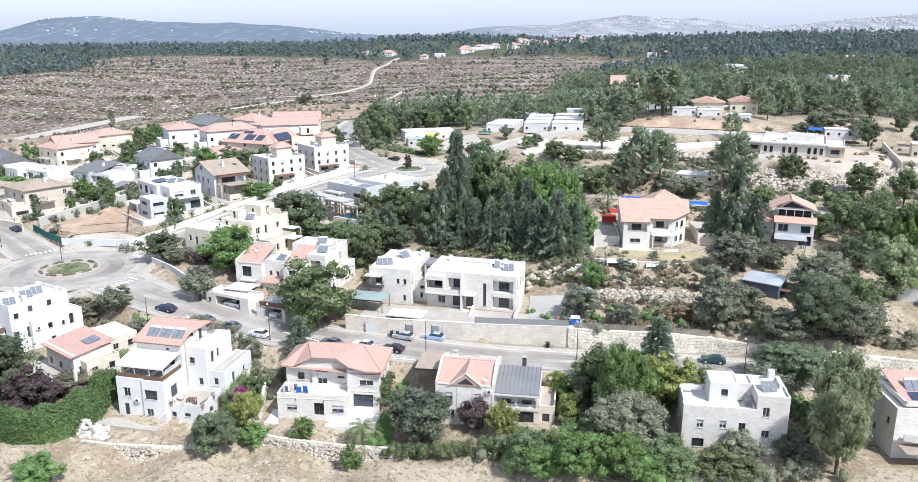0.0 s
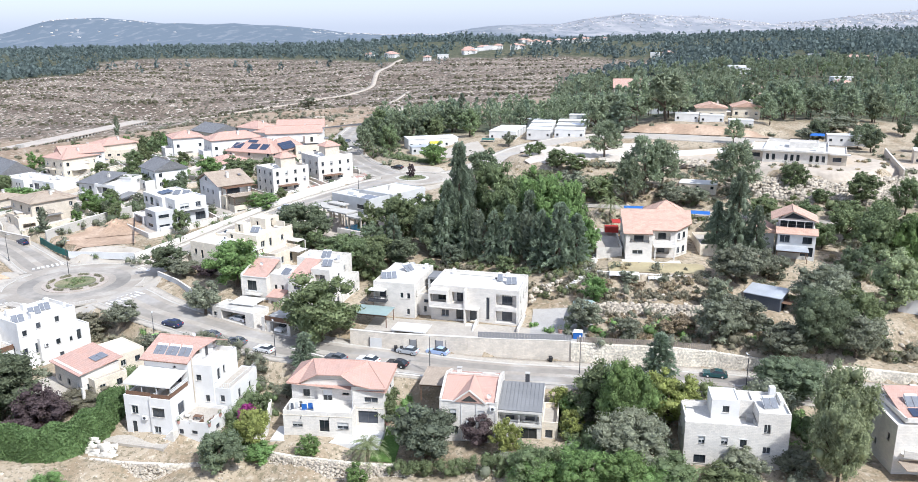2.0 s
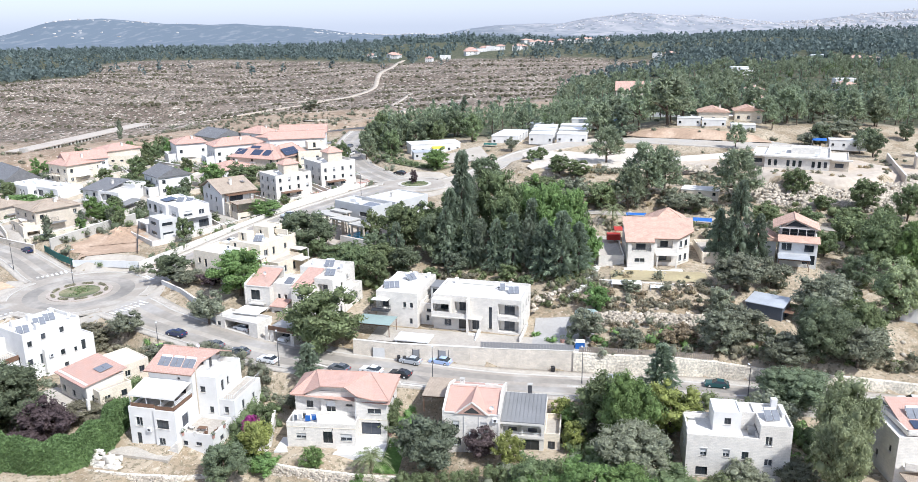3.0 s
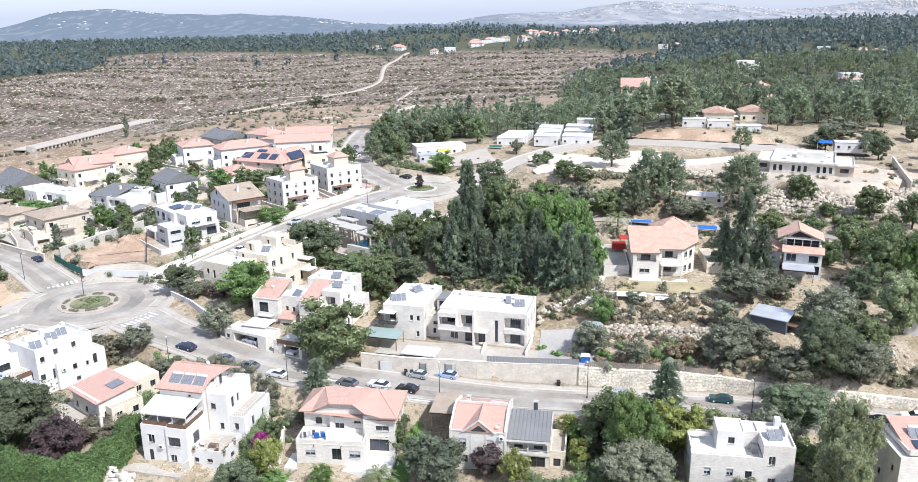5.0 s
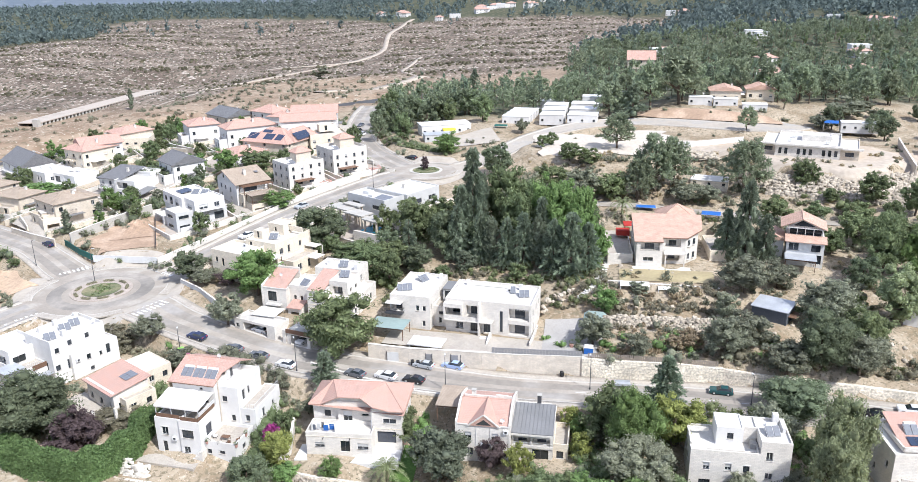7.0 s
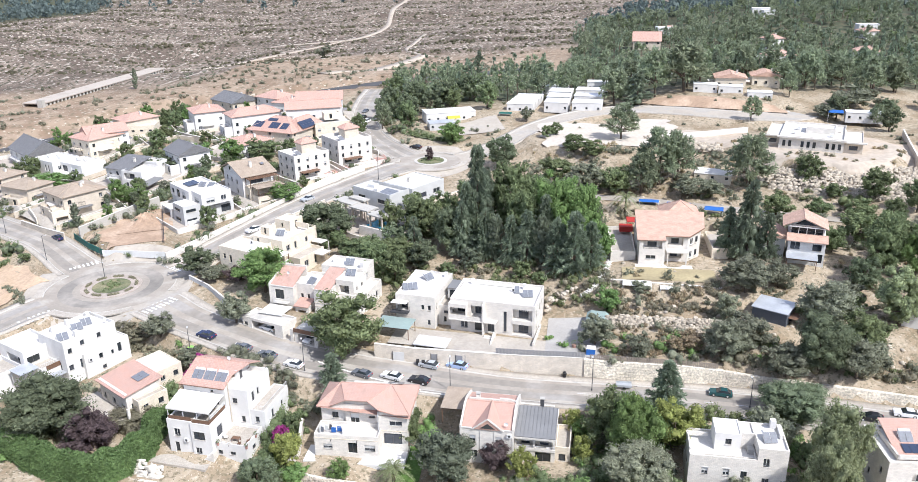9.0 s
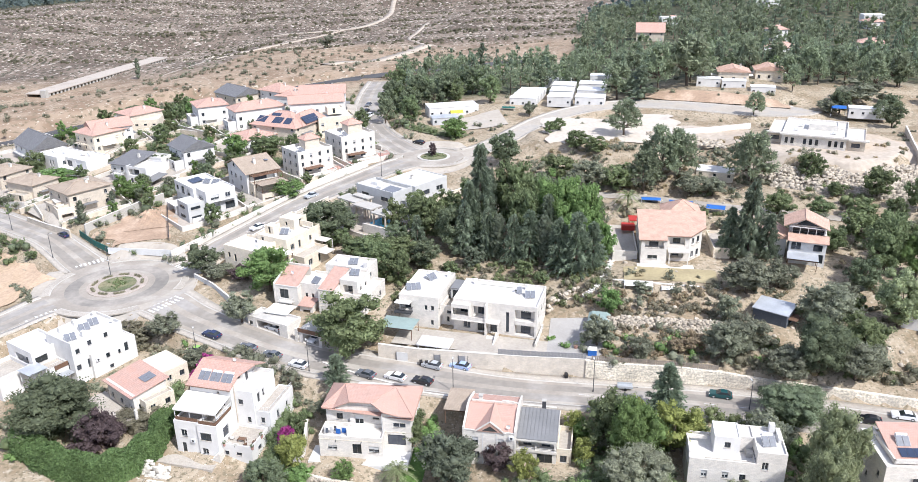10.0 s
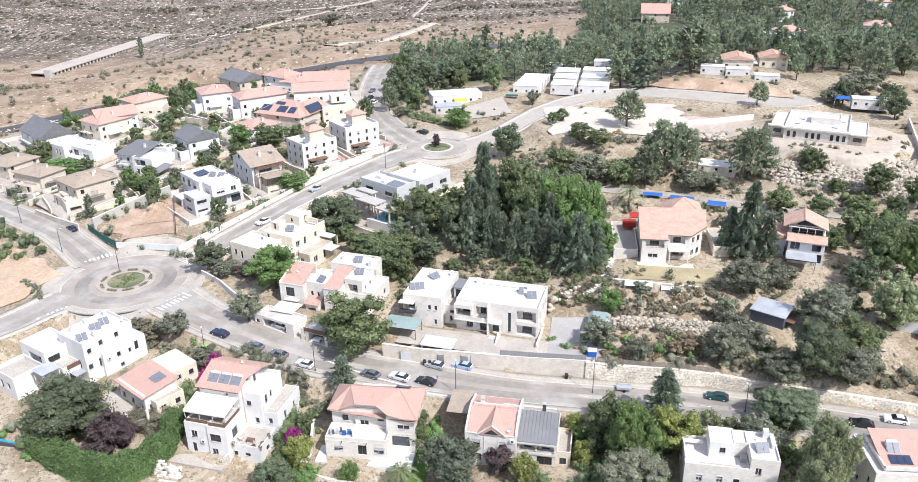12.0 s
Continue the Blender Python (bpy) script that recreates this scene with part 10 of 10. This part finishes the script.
bushes("slope_brush", LEAVES["olive"], (26, 150, 134, 235), 230, 0.6, 2.0, "grey-green brush over the stony slope", 65)
bushes("slope_brush", LEAVES["broad_olive"], (56, 150, 134, 220), 120, 0.8, 2.4, "green brush between the slope's trees", 66)
bushes("slope_brush", LEAVES["shrub_dry"], (26, 150, 134, 240), 200, 0.4, 1.1, "straw-coloured dry scrub on the slope", 67)
bushes("garden_bushes", LEAVES["broad_mid"], (-62, 62, 110, 136), 330, 0.8, 2.2, "green garden bushes round the near houses", 68, where=lambda x, y: y > 116 or x > 4)
bushes("garden_bushes", LEAVES["olive"], (-100, 62, 106, 150), 260, 0.8, 2.2, "grey-green garden bushes round the near houses", 69, where=lambda x, y: y > 116 or x > 4)
bushes("garden_bushes", LEAVES["broad_bright"], (-95, 62, 108, 150), 150, 0.8, 2.0, "fresh green garden bushes round the near houses", 70, where=lambda x, y: y > 116 or x > 4)
bushes("slope_brush", LEAVES["shrub_grey"], (28, 56, 152, 163), 80, 0.4, 1.2, "dry grey-brown brush over the terrace", 76)
bushes("slope_brush", LEAVES["shrub_dry"], (24, 60, 140, 163), 200, 0.3, 0.9, "straw-coloured dry growth over the terrace", 77)
bushes("grove_brush", LEAVES["broad_olive"], (-32, 30, 162, 182), 150, 0.6, 1.8, "green brush in front of the grove", 74)
bushes("grove_brush", LEAVES["shrub_grey"], (-32, 30, 162, 182), 150, 0.5, 1.4, "dry brush in front of the grove", 75)
bushes("crest_brush", LEAVES["olive"], (-45, 160, 232, 345), 140, 0.5, 1.6, "grey-green brush along the crest", 71, where=lambda x, y: not (14 < x < 62 and 252 < y < 280))
bushes("heath_brush", LEAVES["shrub_grey"], (-330, 20, 300, 600), 500, 0.6, 1.9, "dry brush on the open straw slope", 72, 26, 0.2, where=lambda x, y: y > 330 + 0.35 * max(x + 110, -140) and not (-320 < x < -240 and 480 < y < 690))
bushes("heath_brush", LEAVES["olive"], (-330, 20, 300, 600), 260, 0.8, 2.6, "grey-green bushes on the open straw slope", 73, 26, 0.22, where=lambda x, y: y > 330 + 0.35 * max(x + 110, -140) and not (-320 < x < -240 and 480 < y < 690))

scatter(84, ((-178, -55, 200, 352), lambda x, y: free(x, y, 2.0, 3.5) and not (-106 < x < -80 and 192 < y < 214)), ["broad_mid", "broad_bright", "olive", "broad_dark", "broad_olive"], 17, 3.6, 8.0, 4.4)
scatter(12, ((-60, 60, 108, 134), lambda x, y: free(x, y, 1.2, 3.0) and y > 116), ["broad_mid", "broad_bright", "olive", "broad_yellow"], 18, 3.5, 6.5, 5.0)

bushes("slope_brush", LEAVES["olive"], (6, 86, 222, 257), 190, 0.6, 2.2, "grey-green brush below the levelled yard", 78, where=lambda x, y: y < 254 - 0.15 * abs(x - 40))
bushes("slope_brush", LEAVES["shrub_dry"], (6, 86, 222, 257), 160, 0.4, 1.1, "straw-coloured growth below the levelled yard", 79)

# hedges and thickets
foliage_mass("planting", LEAVES["broad_mid"], along([(-27, 291), (-21, 287), (-14, 281.5), (-8.5, 277.5)], 0.9, 0.9, 0.9, 1.3, 28), "green planting along the junction's bank", "planting", 50, 0.14)
for x_, y_, w_ in ((-37.7, 193.0, 6.0), (-33.7, 186.3, 7.0), (-30.4, 181.4, 6.4)):
    tree("broad_mid", x_, y_, w_ * 0.8, w_)
hedge_band("hedge", LEAVES["hedge"], [(-87, 119.5), (-82, 116.5), (-76, 113.4), (-70, 112), (-65.5, 112.4), (-62.2, 116.5), (-61.2, 121), (-61.4, 126)], 1.9, 5.4, "broad ivy-green clipped hedge on the slope", 16000, 0.125, 5)
foliage_mass("hedge", LEAVES["broad_mid"], along([(-11, 109.5), (-4, 109), (4, 108), (12, 107.5), (16, 107)], 0.5, 0.8, 2.6, 0.5, 6), "rough green reeds and bushes along the terrace", "hedge", 70, 0.10)
foliage_mass("thicket", LEAVES["broad_bright"], along([(8, 105), (14, 103.5), (20, 102), (26, 100.5), (31, 99)], 0.9, 1.6, 3.6, 1.3, 7), "fresh green thicket above the field", "thicket", 110, 0.11)
foliage_mass("thicket", LEAVES["olive"], along([(28, 103), (34, 101.5), (40, 100.5), (46, 101), (52, 102)], 1.0, 1.4, 2.2, 1.2, 8), "grey-green bushes below the cubic house", "thicket", 90, 0.11)
foliage_mass("thicket", LEAVES["shrub_grey"], along([(50, 139.5), (58, 138), (66, 137), (76, 135), (88, 131.5), (100, 128)], 1.6, 1.2, 1.4, 1.3, 9), "dry brush on the bank above the street wall", "thicket", 40, 0.15)
foliage_mass("thicket", LEAVES["broad_olive"], along([(-40, 170), (-33, 178), (-27, 178), (-20, 173)], 1.6, 1.6, 2.0, 1.4, 10), "garden bushes behind the white houses", "thicket", 50, 0.16)
foliage_mass("thicket", LEAVES["shrub_grey"], along([(-79, 153), (-72, 150), (-65, 147), (-60, 143)], 1.4, 1.1, 1.6, 1.0, 11), "dry brush between the houses and the street", "thicket", 40, 0.14)
foliage_mass("hedge", LEAVES["broad_mid"], along([(-40, 133), (-39, 127), (-38.4, 121), (-39.5, 115)], 0.6, 1.3, 2.6, 0.9, 21), "dense green hedge between two white houses", "hedge", 80, 0.11)
foliage_mass("hedge", LEAVES["broad_bright"], along([(-11.5, 128), (-10, 122), (-9, 117)], 0.8, 1.1, 2.0, 0.8, 22), "fresh green bushes between the houses", "hedge", 70, 0.11)
foliage_mass("hedge", LEAVES["broad_mid"], along([(-63, 137), (-61.5, 131), (-60.5, 126)], 0.7, 1.2, 2.4, 0.9, 23), "dense green hedge beside the bungalow", "hedge", 70, 0.11)
foliage_mass("thicket", LEAVES["broad_mid"], along([(-88, 122.5), (-83, 119.5), (-76, 117)], 0.9, 1.6, 2.6, 1.5, 24), "green bushes below the white house", "thicket", 80, 0.12)
foliage_mass("thicket", LEAVES["olive"], along([(-54, 146), (-48, 142), (-42, 138.5), (-37, 134)], 0.9, 1.1, 1.6, 1.0, 27), "grey-green bushes on the bank below the street", "thicket", 70, 0.11)
foliage_mass("thicket", LEAVES["shrub_grey"], along([(-70, 126), (-66, 123), (-62.5, 120)], 0.9, 1.2, 1.6, 1.0, 25), "grey-green bushes beside the bungalow", "thicket", 60, 0.11)
foliage_mass("thicket", LEAVES["broad_olive"], along([(20, 128.5), (30, 126.5), (44, 124.5), (56, 122.5)], 1.0, 1.2, 1.8, 1.0, 26), "olive-green bushes along the street bank", "thicket", 60, 0.12)
foliage_mass("hedge", LEAVES["shrub_olive"], along([(-118, 175), (-112, 170.5), (-108.5, 165)], 0.9, 0.6, 0.7, 0.5, 12), "low brown-green roadside planting", "hedge", 30, 0.12)

# planting pockets round the roundabout's island, low growth inside both
ring = []
for k in range(9):
    for i in range(9):
        a = 2 * math.pi * (k + 0.18 + 0.5 * i / 8) / 9
        ring.append((CIRCLES[0][0] + 5.85 * math.cos(a), CIRCLES[0][1] + 5.85 * math.sin(a), CIRCLES[0][2] + 0.22, 0.40))
foliage_mass("planting", LEAVES["shrub_grey"], ring, "low dark brown planting pockets on the roundabout", "planting", 40, 0.09, 13)
ring = [(c[0] + float(rng.normal(0, 1.7)), c[1] + float(rng.normal(0, 1.7)), c[2] + 0.3, float(rng.uniform(0.25, 0.6))) for c in CIRCLES for _ in range(22)]
foliage_mass("planting", LEAVES["broad_olive"], ring, "low green shrubs on the island beds", "planting", 34, 0.09, 14)


# ---- far woods, heath scrub and boulders ----
def far_woods(n, seed):
    g = np.random.default_rng(seed)
    got = []
    while len(got) < n:
        m = 6000
        d = g.uniform(0, 1, m)
        y = np.where(g.uniform(0, 1, m) < 0.35, g.uniform(700, 1100, m), g.uniform(900, 1900, m))
        x = g.uniform(-1.0, 1.0, m) * (y * 0.66 + 40)
        keep = g.uniform(0, 1, m) < wooded(x, y) + 0.10 * (wobble(x, y, 23, 6) > 0.1) * (y > 1000)
        keep &= ~((np.abs(x + 78 - (y - 1000) * -0.1) < 10) & (y < 1300))
        for a, b, c, e in CLEARINGS:
            keep &= ~((x > a) & (x < b) & (y > c) & (y < e))
        got += list(zip(x[keep], y[keep]))
    p = np.array(got[:n])
    z = lie(p[:, 0], p[:, 1])
    h = g.uniform(6, 12.5, n) * np.where(g.uniform(0, 1, n) < 0.15, 1.25, 1)
    w = h * g.uniform(0.28, 0.5, n)
    per = 20
    t = g.uniform(0, 1, (n, per))
    a = g.uniform(0, 2 * math.pi, (n, per))
    pointed = (g.uniform(0, 1, n) < 0.45)[:, None]
    prof = np.where(pointed, (1 - t) ** 0.8 + 0.1, np.sqrt(np.clip(1 - (2 * t - 0.9) ** 2, 0.05, 1)))
    q = prof * w[:, None] * g.uniform(0.55, 1.0, (n, per))
    c = np.stack([p[:, 0:1] + q * np.cos(a), p[:, 1:2] + q * np.sin(a), z[:, None] + h[:, None] * (0.12 + 0.86 * t)], -1).reshape(-1, 3)
    nrm = np.stack([np.cos(a), np.sin(a), 0.5 + 0 * a], -1).reshape(-1, 3) + g.normal(scale=0.45, size=(n * per, 3))
    nrm /= np.linalg.norm(nrm, axis=1)[:, None]
    tt = np.cross(nrm, g.normal(size=nrm.shape))
    tt /= np.linalg.norm(tt, axis=1)[:, None]
    bb = np.cross(nrm, tt)
    s = (np.repeat(w, per) * g.uniform(0.18, 0.36, n * per))[:, None]
    v = np.stack([c - tt * s - bb * s, c + tt * s - bb * s * 0.8, c + tt * s * 0.8 + bb * s, c - tt * s + bb * s * 0.7], 1).reshape(-1, 3)
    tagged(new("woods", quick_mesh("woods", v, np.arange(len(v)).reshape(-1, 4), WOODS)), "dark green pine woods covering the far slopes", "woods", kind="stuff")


def lumps(name, xy, r0, r1, mat, label, category, seed, flat=0.6, sink=0.3):
    """Many low uneven lumps, stones or cushions of scrub, as one body."""
    g = np.random.default_rng(seed)
    n = len(xy)
    z = lie(xy[:, 0], xy[:, 1])
    r = r0 + (r1 - r0) * g.uniform(0, 1, n) ** 2
    ring, up = 6, (0.0, 0.75, 1.0)
    verts = []
    for k, (hh, rr) in enumerate(((-0.2, 0.9), (0.5, 0.95), (0.95, 0.5))):
        a = np.arange(ring) * 2 * math.pi / ring + 0.4 * k
        jit = g.uniform(0.7, 1.25, (n, ring))
        verts.append(np.stack([xy[:, 0:1] + r[:, None] * rr * jit * np.cos(a), xy[:, 1:2] + r[:, None] * rr * jit * np.sin(a), z[:, None] + r[:, None] * (hh * flat * g.uniform(0.8, 1.2, (n, ring)))], -1))
    v = np.concatenate(verts, 1)
    base = (np.arange(n) * 3 * ring)[:, None]
    q = []
    for k in range(2):
        for i in range(ring):
            j = (i + 1) % ring
            q.append(np.concatenate([base + k * ring + i, base + k * ring + j, base + (k + 1) * ring + j, base + (k + 1) * ring + i], 1))
    for a, b, c, e in ((0, 1, 2, 3), (3, 4, 5, 0)):
        q.append(np.concatenate([base + 2 * ring + w for w in (a, b, c, e)], 1))
    tagged(new(name, quick_mesh(name, v.reshape(-1, 3), np.concatenate(q), mat)), label, category, kind="stuff")


def rubble_face(pts, lows, tops, n, r, label, seed, depth=0.35, mat=ROCK):
    """Loose stones laid over a wall's face, too many to count."""
    g = np.random.default_rng(seed)
    line = np.array(pts, float)
    run = np.concatenate([[0], np.cumsum(np.hypot(*np.diff(line, axis=0).T))])
    s = g.uniform(0, run[-1], n)
    f = g.uniform(0, 1, n)
    x, y = np.interp(s, run, line[:, 0]), np.interp(s, run, line[:, 1])
    z = np.interp(s, run, lows) * (1 - f) + np.interp(s, run, tops) * f
    y = y + depth * (f - 0.5) * 2 + g.normal(0, 0.06, n)
    size = r * g.uniform(0.5, 1.5, n)
    corner = np.array([(a, b, c) for c in (-1, 1) for a, b in ((-1, -1), (1, -1), (1, 1), (-1, 1))], float)
    p = corner[None] * np.stack([size * g.uniform(0.8, 1.7, n), size * 0.35, size * g.uniform(0.5, 0.9, n)], 1)[:, None] * g.uniform(0.7, 1.15, (n, 8, 1))
    a = g.normal(0, 0.25, n)
    c, k = np.cos(a)[:, None], np.sin(a)[:, None]
    v = np.stack([x[:, None] + p[..., 0] * c - p[..., 2] * k, y[:, None] + p[..., 1], z[:, None] + p[..., 0] * k + p[..., 2] * c], -1).reshape(-1, 3)
    faces = np.array([(4, 5, 6, 7), (0, 1, 5, 4), (1, 2, 6, 5), (2, 3, 7, 6), (3, 0, 4, 7)])
    q = (np.arange(n) * 8)[:, None, None] + faces[None]
    tagged(new("rubble", quick_mesh("rubble", v, q.reshape(-1, 4), mat)), label, "rubble", kind="stuff")


rubble_face([(-66, 113.2), (-58, 110.6), (-50, 109.6), (-40, 110.4)], [-10.3, -10.6, -10.6, -10.4], [-8.3, -8.3, -8.4, -8.5], 1500, 0.15, "rough pale terrace stones below the awning house", 81, 0.7)
rubble_face([(-36, 114.6), (-28, 112.2), (-18, 110.2), (-8, 109.4)], [-10.9, -10.9, -11.1, -11.1], [-8.4, -8.4, -8.5, -8.7], 1700, 0.14, "rough pale terrace stones below the gardens", 82, 0.5)
rubble_face([(28.5, 167.1), (40, 164.8), (54.5, 162.2)], [3.4, 3.3, 3.2], [5.4, 5.3, 5.1], 420, 0.28, "rough stones of the lawn's terrace wall", 85, 0.2)
rubble_face([(27, 153.2), (36, 152.2), (44, 151.3), (53, 149.9)], [-0.6, -0.3, 0.0, 0.2], [2.6, 2.9, 2.9, 2.9], 900, 0.26, "small limestone boulders filling the terrace wall", 86, 0.8)
rubble_face([(78, 228), (92, 221), (112, 219), (132, 223)], [12.4, 12.2, 12.4, 12.6], [15.6, 15.6, 15.6, 15.6], 1100, 0.34, "stepped pale stones below the white building", 87, 3.2)
for k in range(4):
    step_ = [(84 + 1.3 * k, 220 + 3.0 * k), (99 + 1.5 * k, 212.5 + 3.0 * k), (116 + 1.6 * k, 204.5 + 3.2 * k)]
    rubble_face(step_, [at(*p) - 0.2 for p in step_], [at(*p) + 1.2 for p in step_], 460, 0.40, "stepped pale stones below the white building", 91 + k, 0.5)
rubble_face([(56, 262), (66, 255), (78, 250)], [15.2, 15.1, 15.2], [16.0, 16.4, 15.8], 260, 0.45, "rubble heaped on the building yard", 88, 3.0)
rubble_face([(-64.5, 116.2), (-60, 113.8), (-56.5, 113.4)], [-8.6, -8.6, -8.6], [-6.6, -6.4, -7.4], 190, 0.34, "pile of white broken stone beside the house", 89, 0.9, ROCK_PALE)
rubble_face([(-160, 372), (-190, 351), (-230, 322)], [-2.5, -5.0, -8], [-1.9, -4.4, -7], 260, 0.5, "pale stones along the main road's bank", 90, 6.0)

CLEARINGS = [(-160, -95, 1180, 1260), (-60, -20, 1060, 1130), (-20, 105, 1110, 1260), (95, 250, 1280, 1450), (80, 116, 436, 484), (200, 232, 630, 668), (265, 300, 780, 820), (340, 400, 740, 820), (98, 150, 560, 640), (240, 285, 1040, 1085), (66, 124, 318, 350), (84, 112, 392, 424), (130, 166, 398, 432), (190, 218, 430, 462), (230, 264, 522, 560), (164, 190, 486, 514)]
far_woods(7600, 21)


def stand(kind, xy, h0, h1, ratio, label, seed, fine=1.0):
    """Part of the woods: many trees of one kind in one body, and their stems in another."""
    g = np.random.default_rng(seed)
    shapes = []
    for i in range(4):
        if kind in ("pine", "conifer", "cypress"):
            leaves = needles(kind, g, int(16 * fine), int(17 * fine), 0.066 / fine ** 0.8)[0]
            pick_ = leaves.reshape(-1, 4, 3).mean(1)[::max(1, int(17 * fine * 16 * fine / 16))]
            size_ = (0.065 if kind == "pine" else 0.055) * (1.15 - pick_[:, 2:3])
            bodies = core_quads(pick_ * [0.8, 0.8, 1.0], np.concatenate([size_, size_, size_ * 0.7], 1), seed + i, False)
        else:
            c_, r_ = crown_shape("broad", g, int(16 * fine))
            leaves = leaf_quads(c_, r_, int(18 * fine), 0.045 / fine, seed + i)[0]
            bodies = core_quads(c_ * [0.9, 0.9, 0.97], r_ * 0.6, seed + i, False)
        shapes.append(np.concatenate([leaves, bodies[0][bodies[1]].reshape(-1, 3)]))
    z = lie(xy[:, 0], xy[:, 1])
    crowns, stems = [], []
    for i, (x, y) in enumerate(xy):
        h = g.uniform(h0, h1)
        w = h * ratio * g.uniform(0.8, 1.25)
        s = shapes[int(g.integers(4))]
        a = g.uniform(0, 6.3)
        c, k = math.cos(a), math.sin(a)
        crowns.append(np.stack([x + (s[:, 0] * c - s[:, 1] * k) * w, y + (s[:, 0] * k + s[:, 1] * c) * w, z[i] + s[:, 2] * h], 1))
        r = 0.022 * h
        for j in range(3):
            p, q = a + j * 2.09, a + (j + 1) * 2.09
            stems.append([(x + r * math.cos(p), y + r * math.sin(p), z[i] - 0.4), (x + r * math.cos(q), y + r * math.sin(q), z[i] - 0.4), (x + 0.3 * r * math.cos(q), y + 0.3 * r * math.sin(q), z[i] + h * 0.75), (x + 0.3 * r * math.cos(p), y + 0.3 * r * math.sin(p), z[i] + h * 0.75)])
    v = np.concatenate(crowns)
    tagged(new("woods", quick_mesh("woods", v, np.arange(len(v)).reshape(-1, 4), LEAVES[kind])), label, "woods", kind="stuff")
    v = np.array(stems).reshape(-1, 3)
    tagged(new("stems", quick_mesh("stems", v, np.arange(len(v)).reshape(-1, 4), BARK)), "bare brown stems under the woods", "stems", kind="stuff")


def stand_places(n, box, gap, seed):
    """Places for trees of the near woods, kept apart and off roads and houses."""
    g = np.random.default_rng(seed)
    out = np.zeros((0, 2))
    for _ in range(n * 6):
        y = g.uniform(box[2], box[3])
        x = g.uniform(max(box[0], -0.2 * y), min(box[1], 0.66 * y + 20))
        if g.uniform() > float(wooded(np.array([x]), np.array([y]))[0]) or not free(x, y, 1.5, 3):
            continue
        if any(a < x < b and c < y < e for a, b, c, e in CLEARINGS):
            continue
        if len(out) and ((out - (x, y)) ** 2).sum(1).min() < (gap * g.uniform(0.7, 1.5)) ** 2:
            continue
        out = np.vstack([out, (x, y)])
        if len(out) >= n:
            break
    return out


places = stand_places(1000, (-50, 480, 334, 720), 6.6, 71)
g_ = np.random.default_rng(72)
pick = g_.uniform(0, 1, len(places)) + 0.25 * wobble(places[:, 0], places[:, 1], 25, 3)
for near_, fine_ in ((True, 1.6), (False, 1.0)):
    of_ = (places[:, 1] < 450) == near_
    for kind_, lo_, hi_, h0_, h1_, ratio_, label_ in (("pine", -9, 0.45, 9, 14, 0.75, "open-crowned pines covering the crest"), ("conifer", 0.45, 0.72, 9, 17, 0.40, "dark pointed conifers among the woods"),
                                                      ("broad_mid", 0.72, 0.86, 5, 9, 1.0, "green leafy trees among the woods"), ("broad_dark", 0.86, 9, 6, 10, 0.9, "dark leafy trees among the woods")):
        stand(kind_, places[of_ & (pick >= lo_) & (pick < hi_)], h0_, h1_, ratio_, label_, 73 + hash_name(kind_) % 20, fine_)
g_ = np.random.default_rng(31)
yy = g_.uniform(430, 1150, 16000)
xx = g_.uniform(-0.66, 0.35, 16000) * yy
ok = (wooded(xx, yy) < 0.2) & (yy > 560 - 0.25 * xx) & (np.abs(xx + 95) > 6)
xx, yy = xx[ok], yy[ok]
thin = np.sin(yy / 9 + 2 * np.sin(xx / 60)) > -0.1
lumps("heath_scrub", np.stack([xx, yy], 1)[~thin][:4600], 0.5, 2.1, HEATH, "low dark scrub cushions over the stony heath", "scrub", 32, 0.9)
lumps("heath_rocks", np.stack([xx, yy], 1)[thin][:3600], 0.4, 1.5, ROCK, "pale limestone ledges scattered over the heath", "rocks", 33, 0.45)
n_ = 900
bx_, by_ = g_.uniform(-90, 60, n_), g_.uniform(88, 112, n_)
ok = (by_ < 106 + 4 * np.sin(bx_ / 7)) & ~((bx_ > 5) & (by_ > 98))
lumps("field_stones", np.stack([bx_, by_], 1)[ok], 0.08, 0.55, ROCK, "loose pale stones on the dry slope", "stones", 34, 0.7)
n_ = 500
bx_, by_ = g_.uniform(25, 130, n_), g_.uniform(138, 225, n_)
lumps("slope_stones", np.stack([bx_, by_], 1), 0.1, 0.7, ROCK, "pale stones among the bushes of the slope", "stones", 35, 0.7)
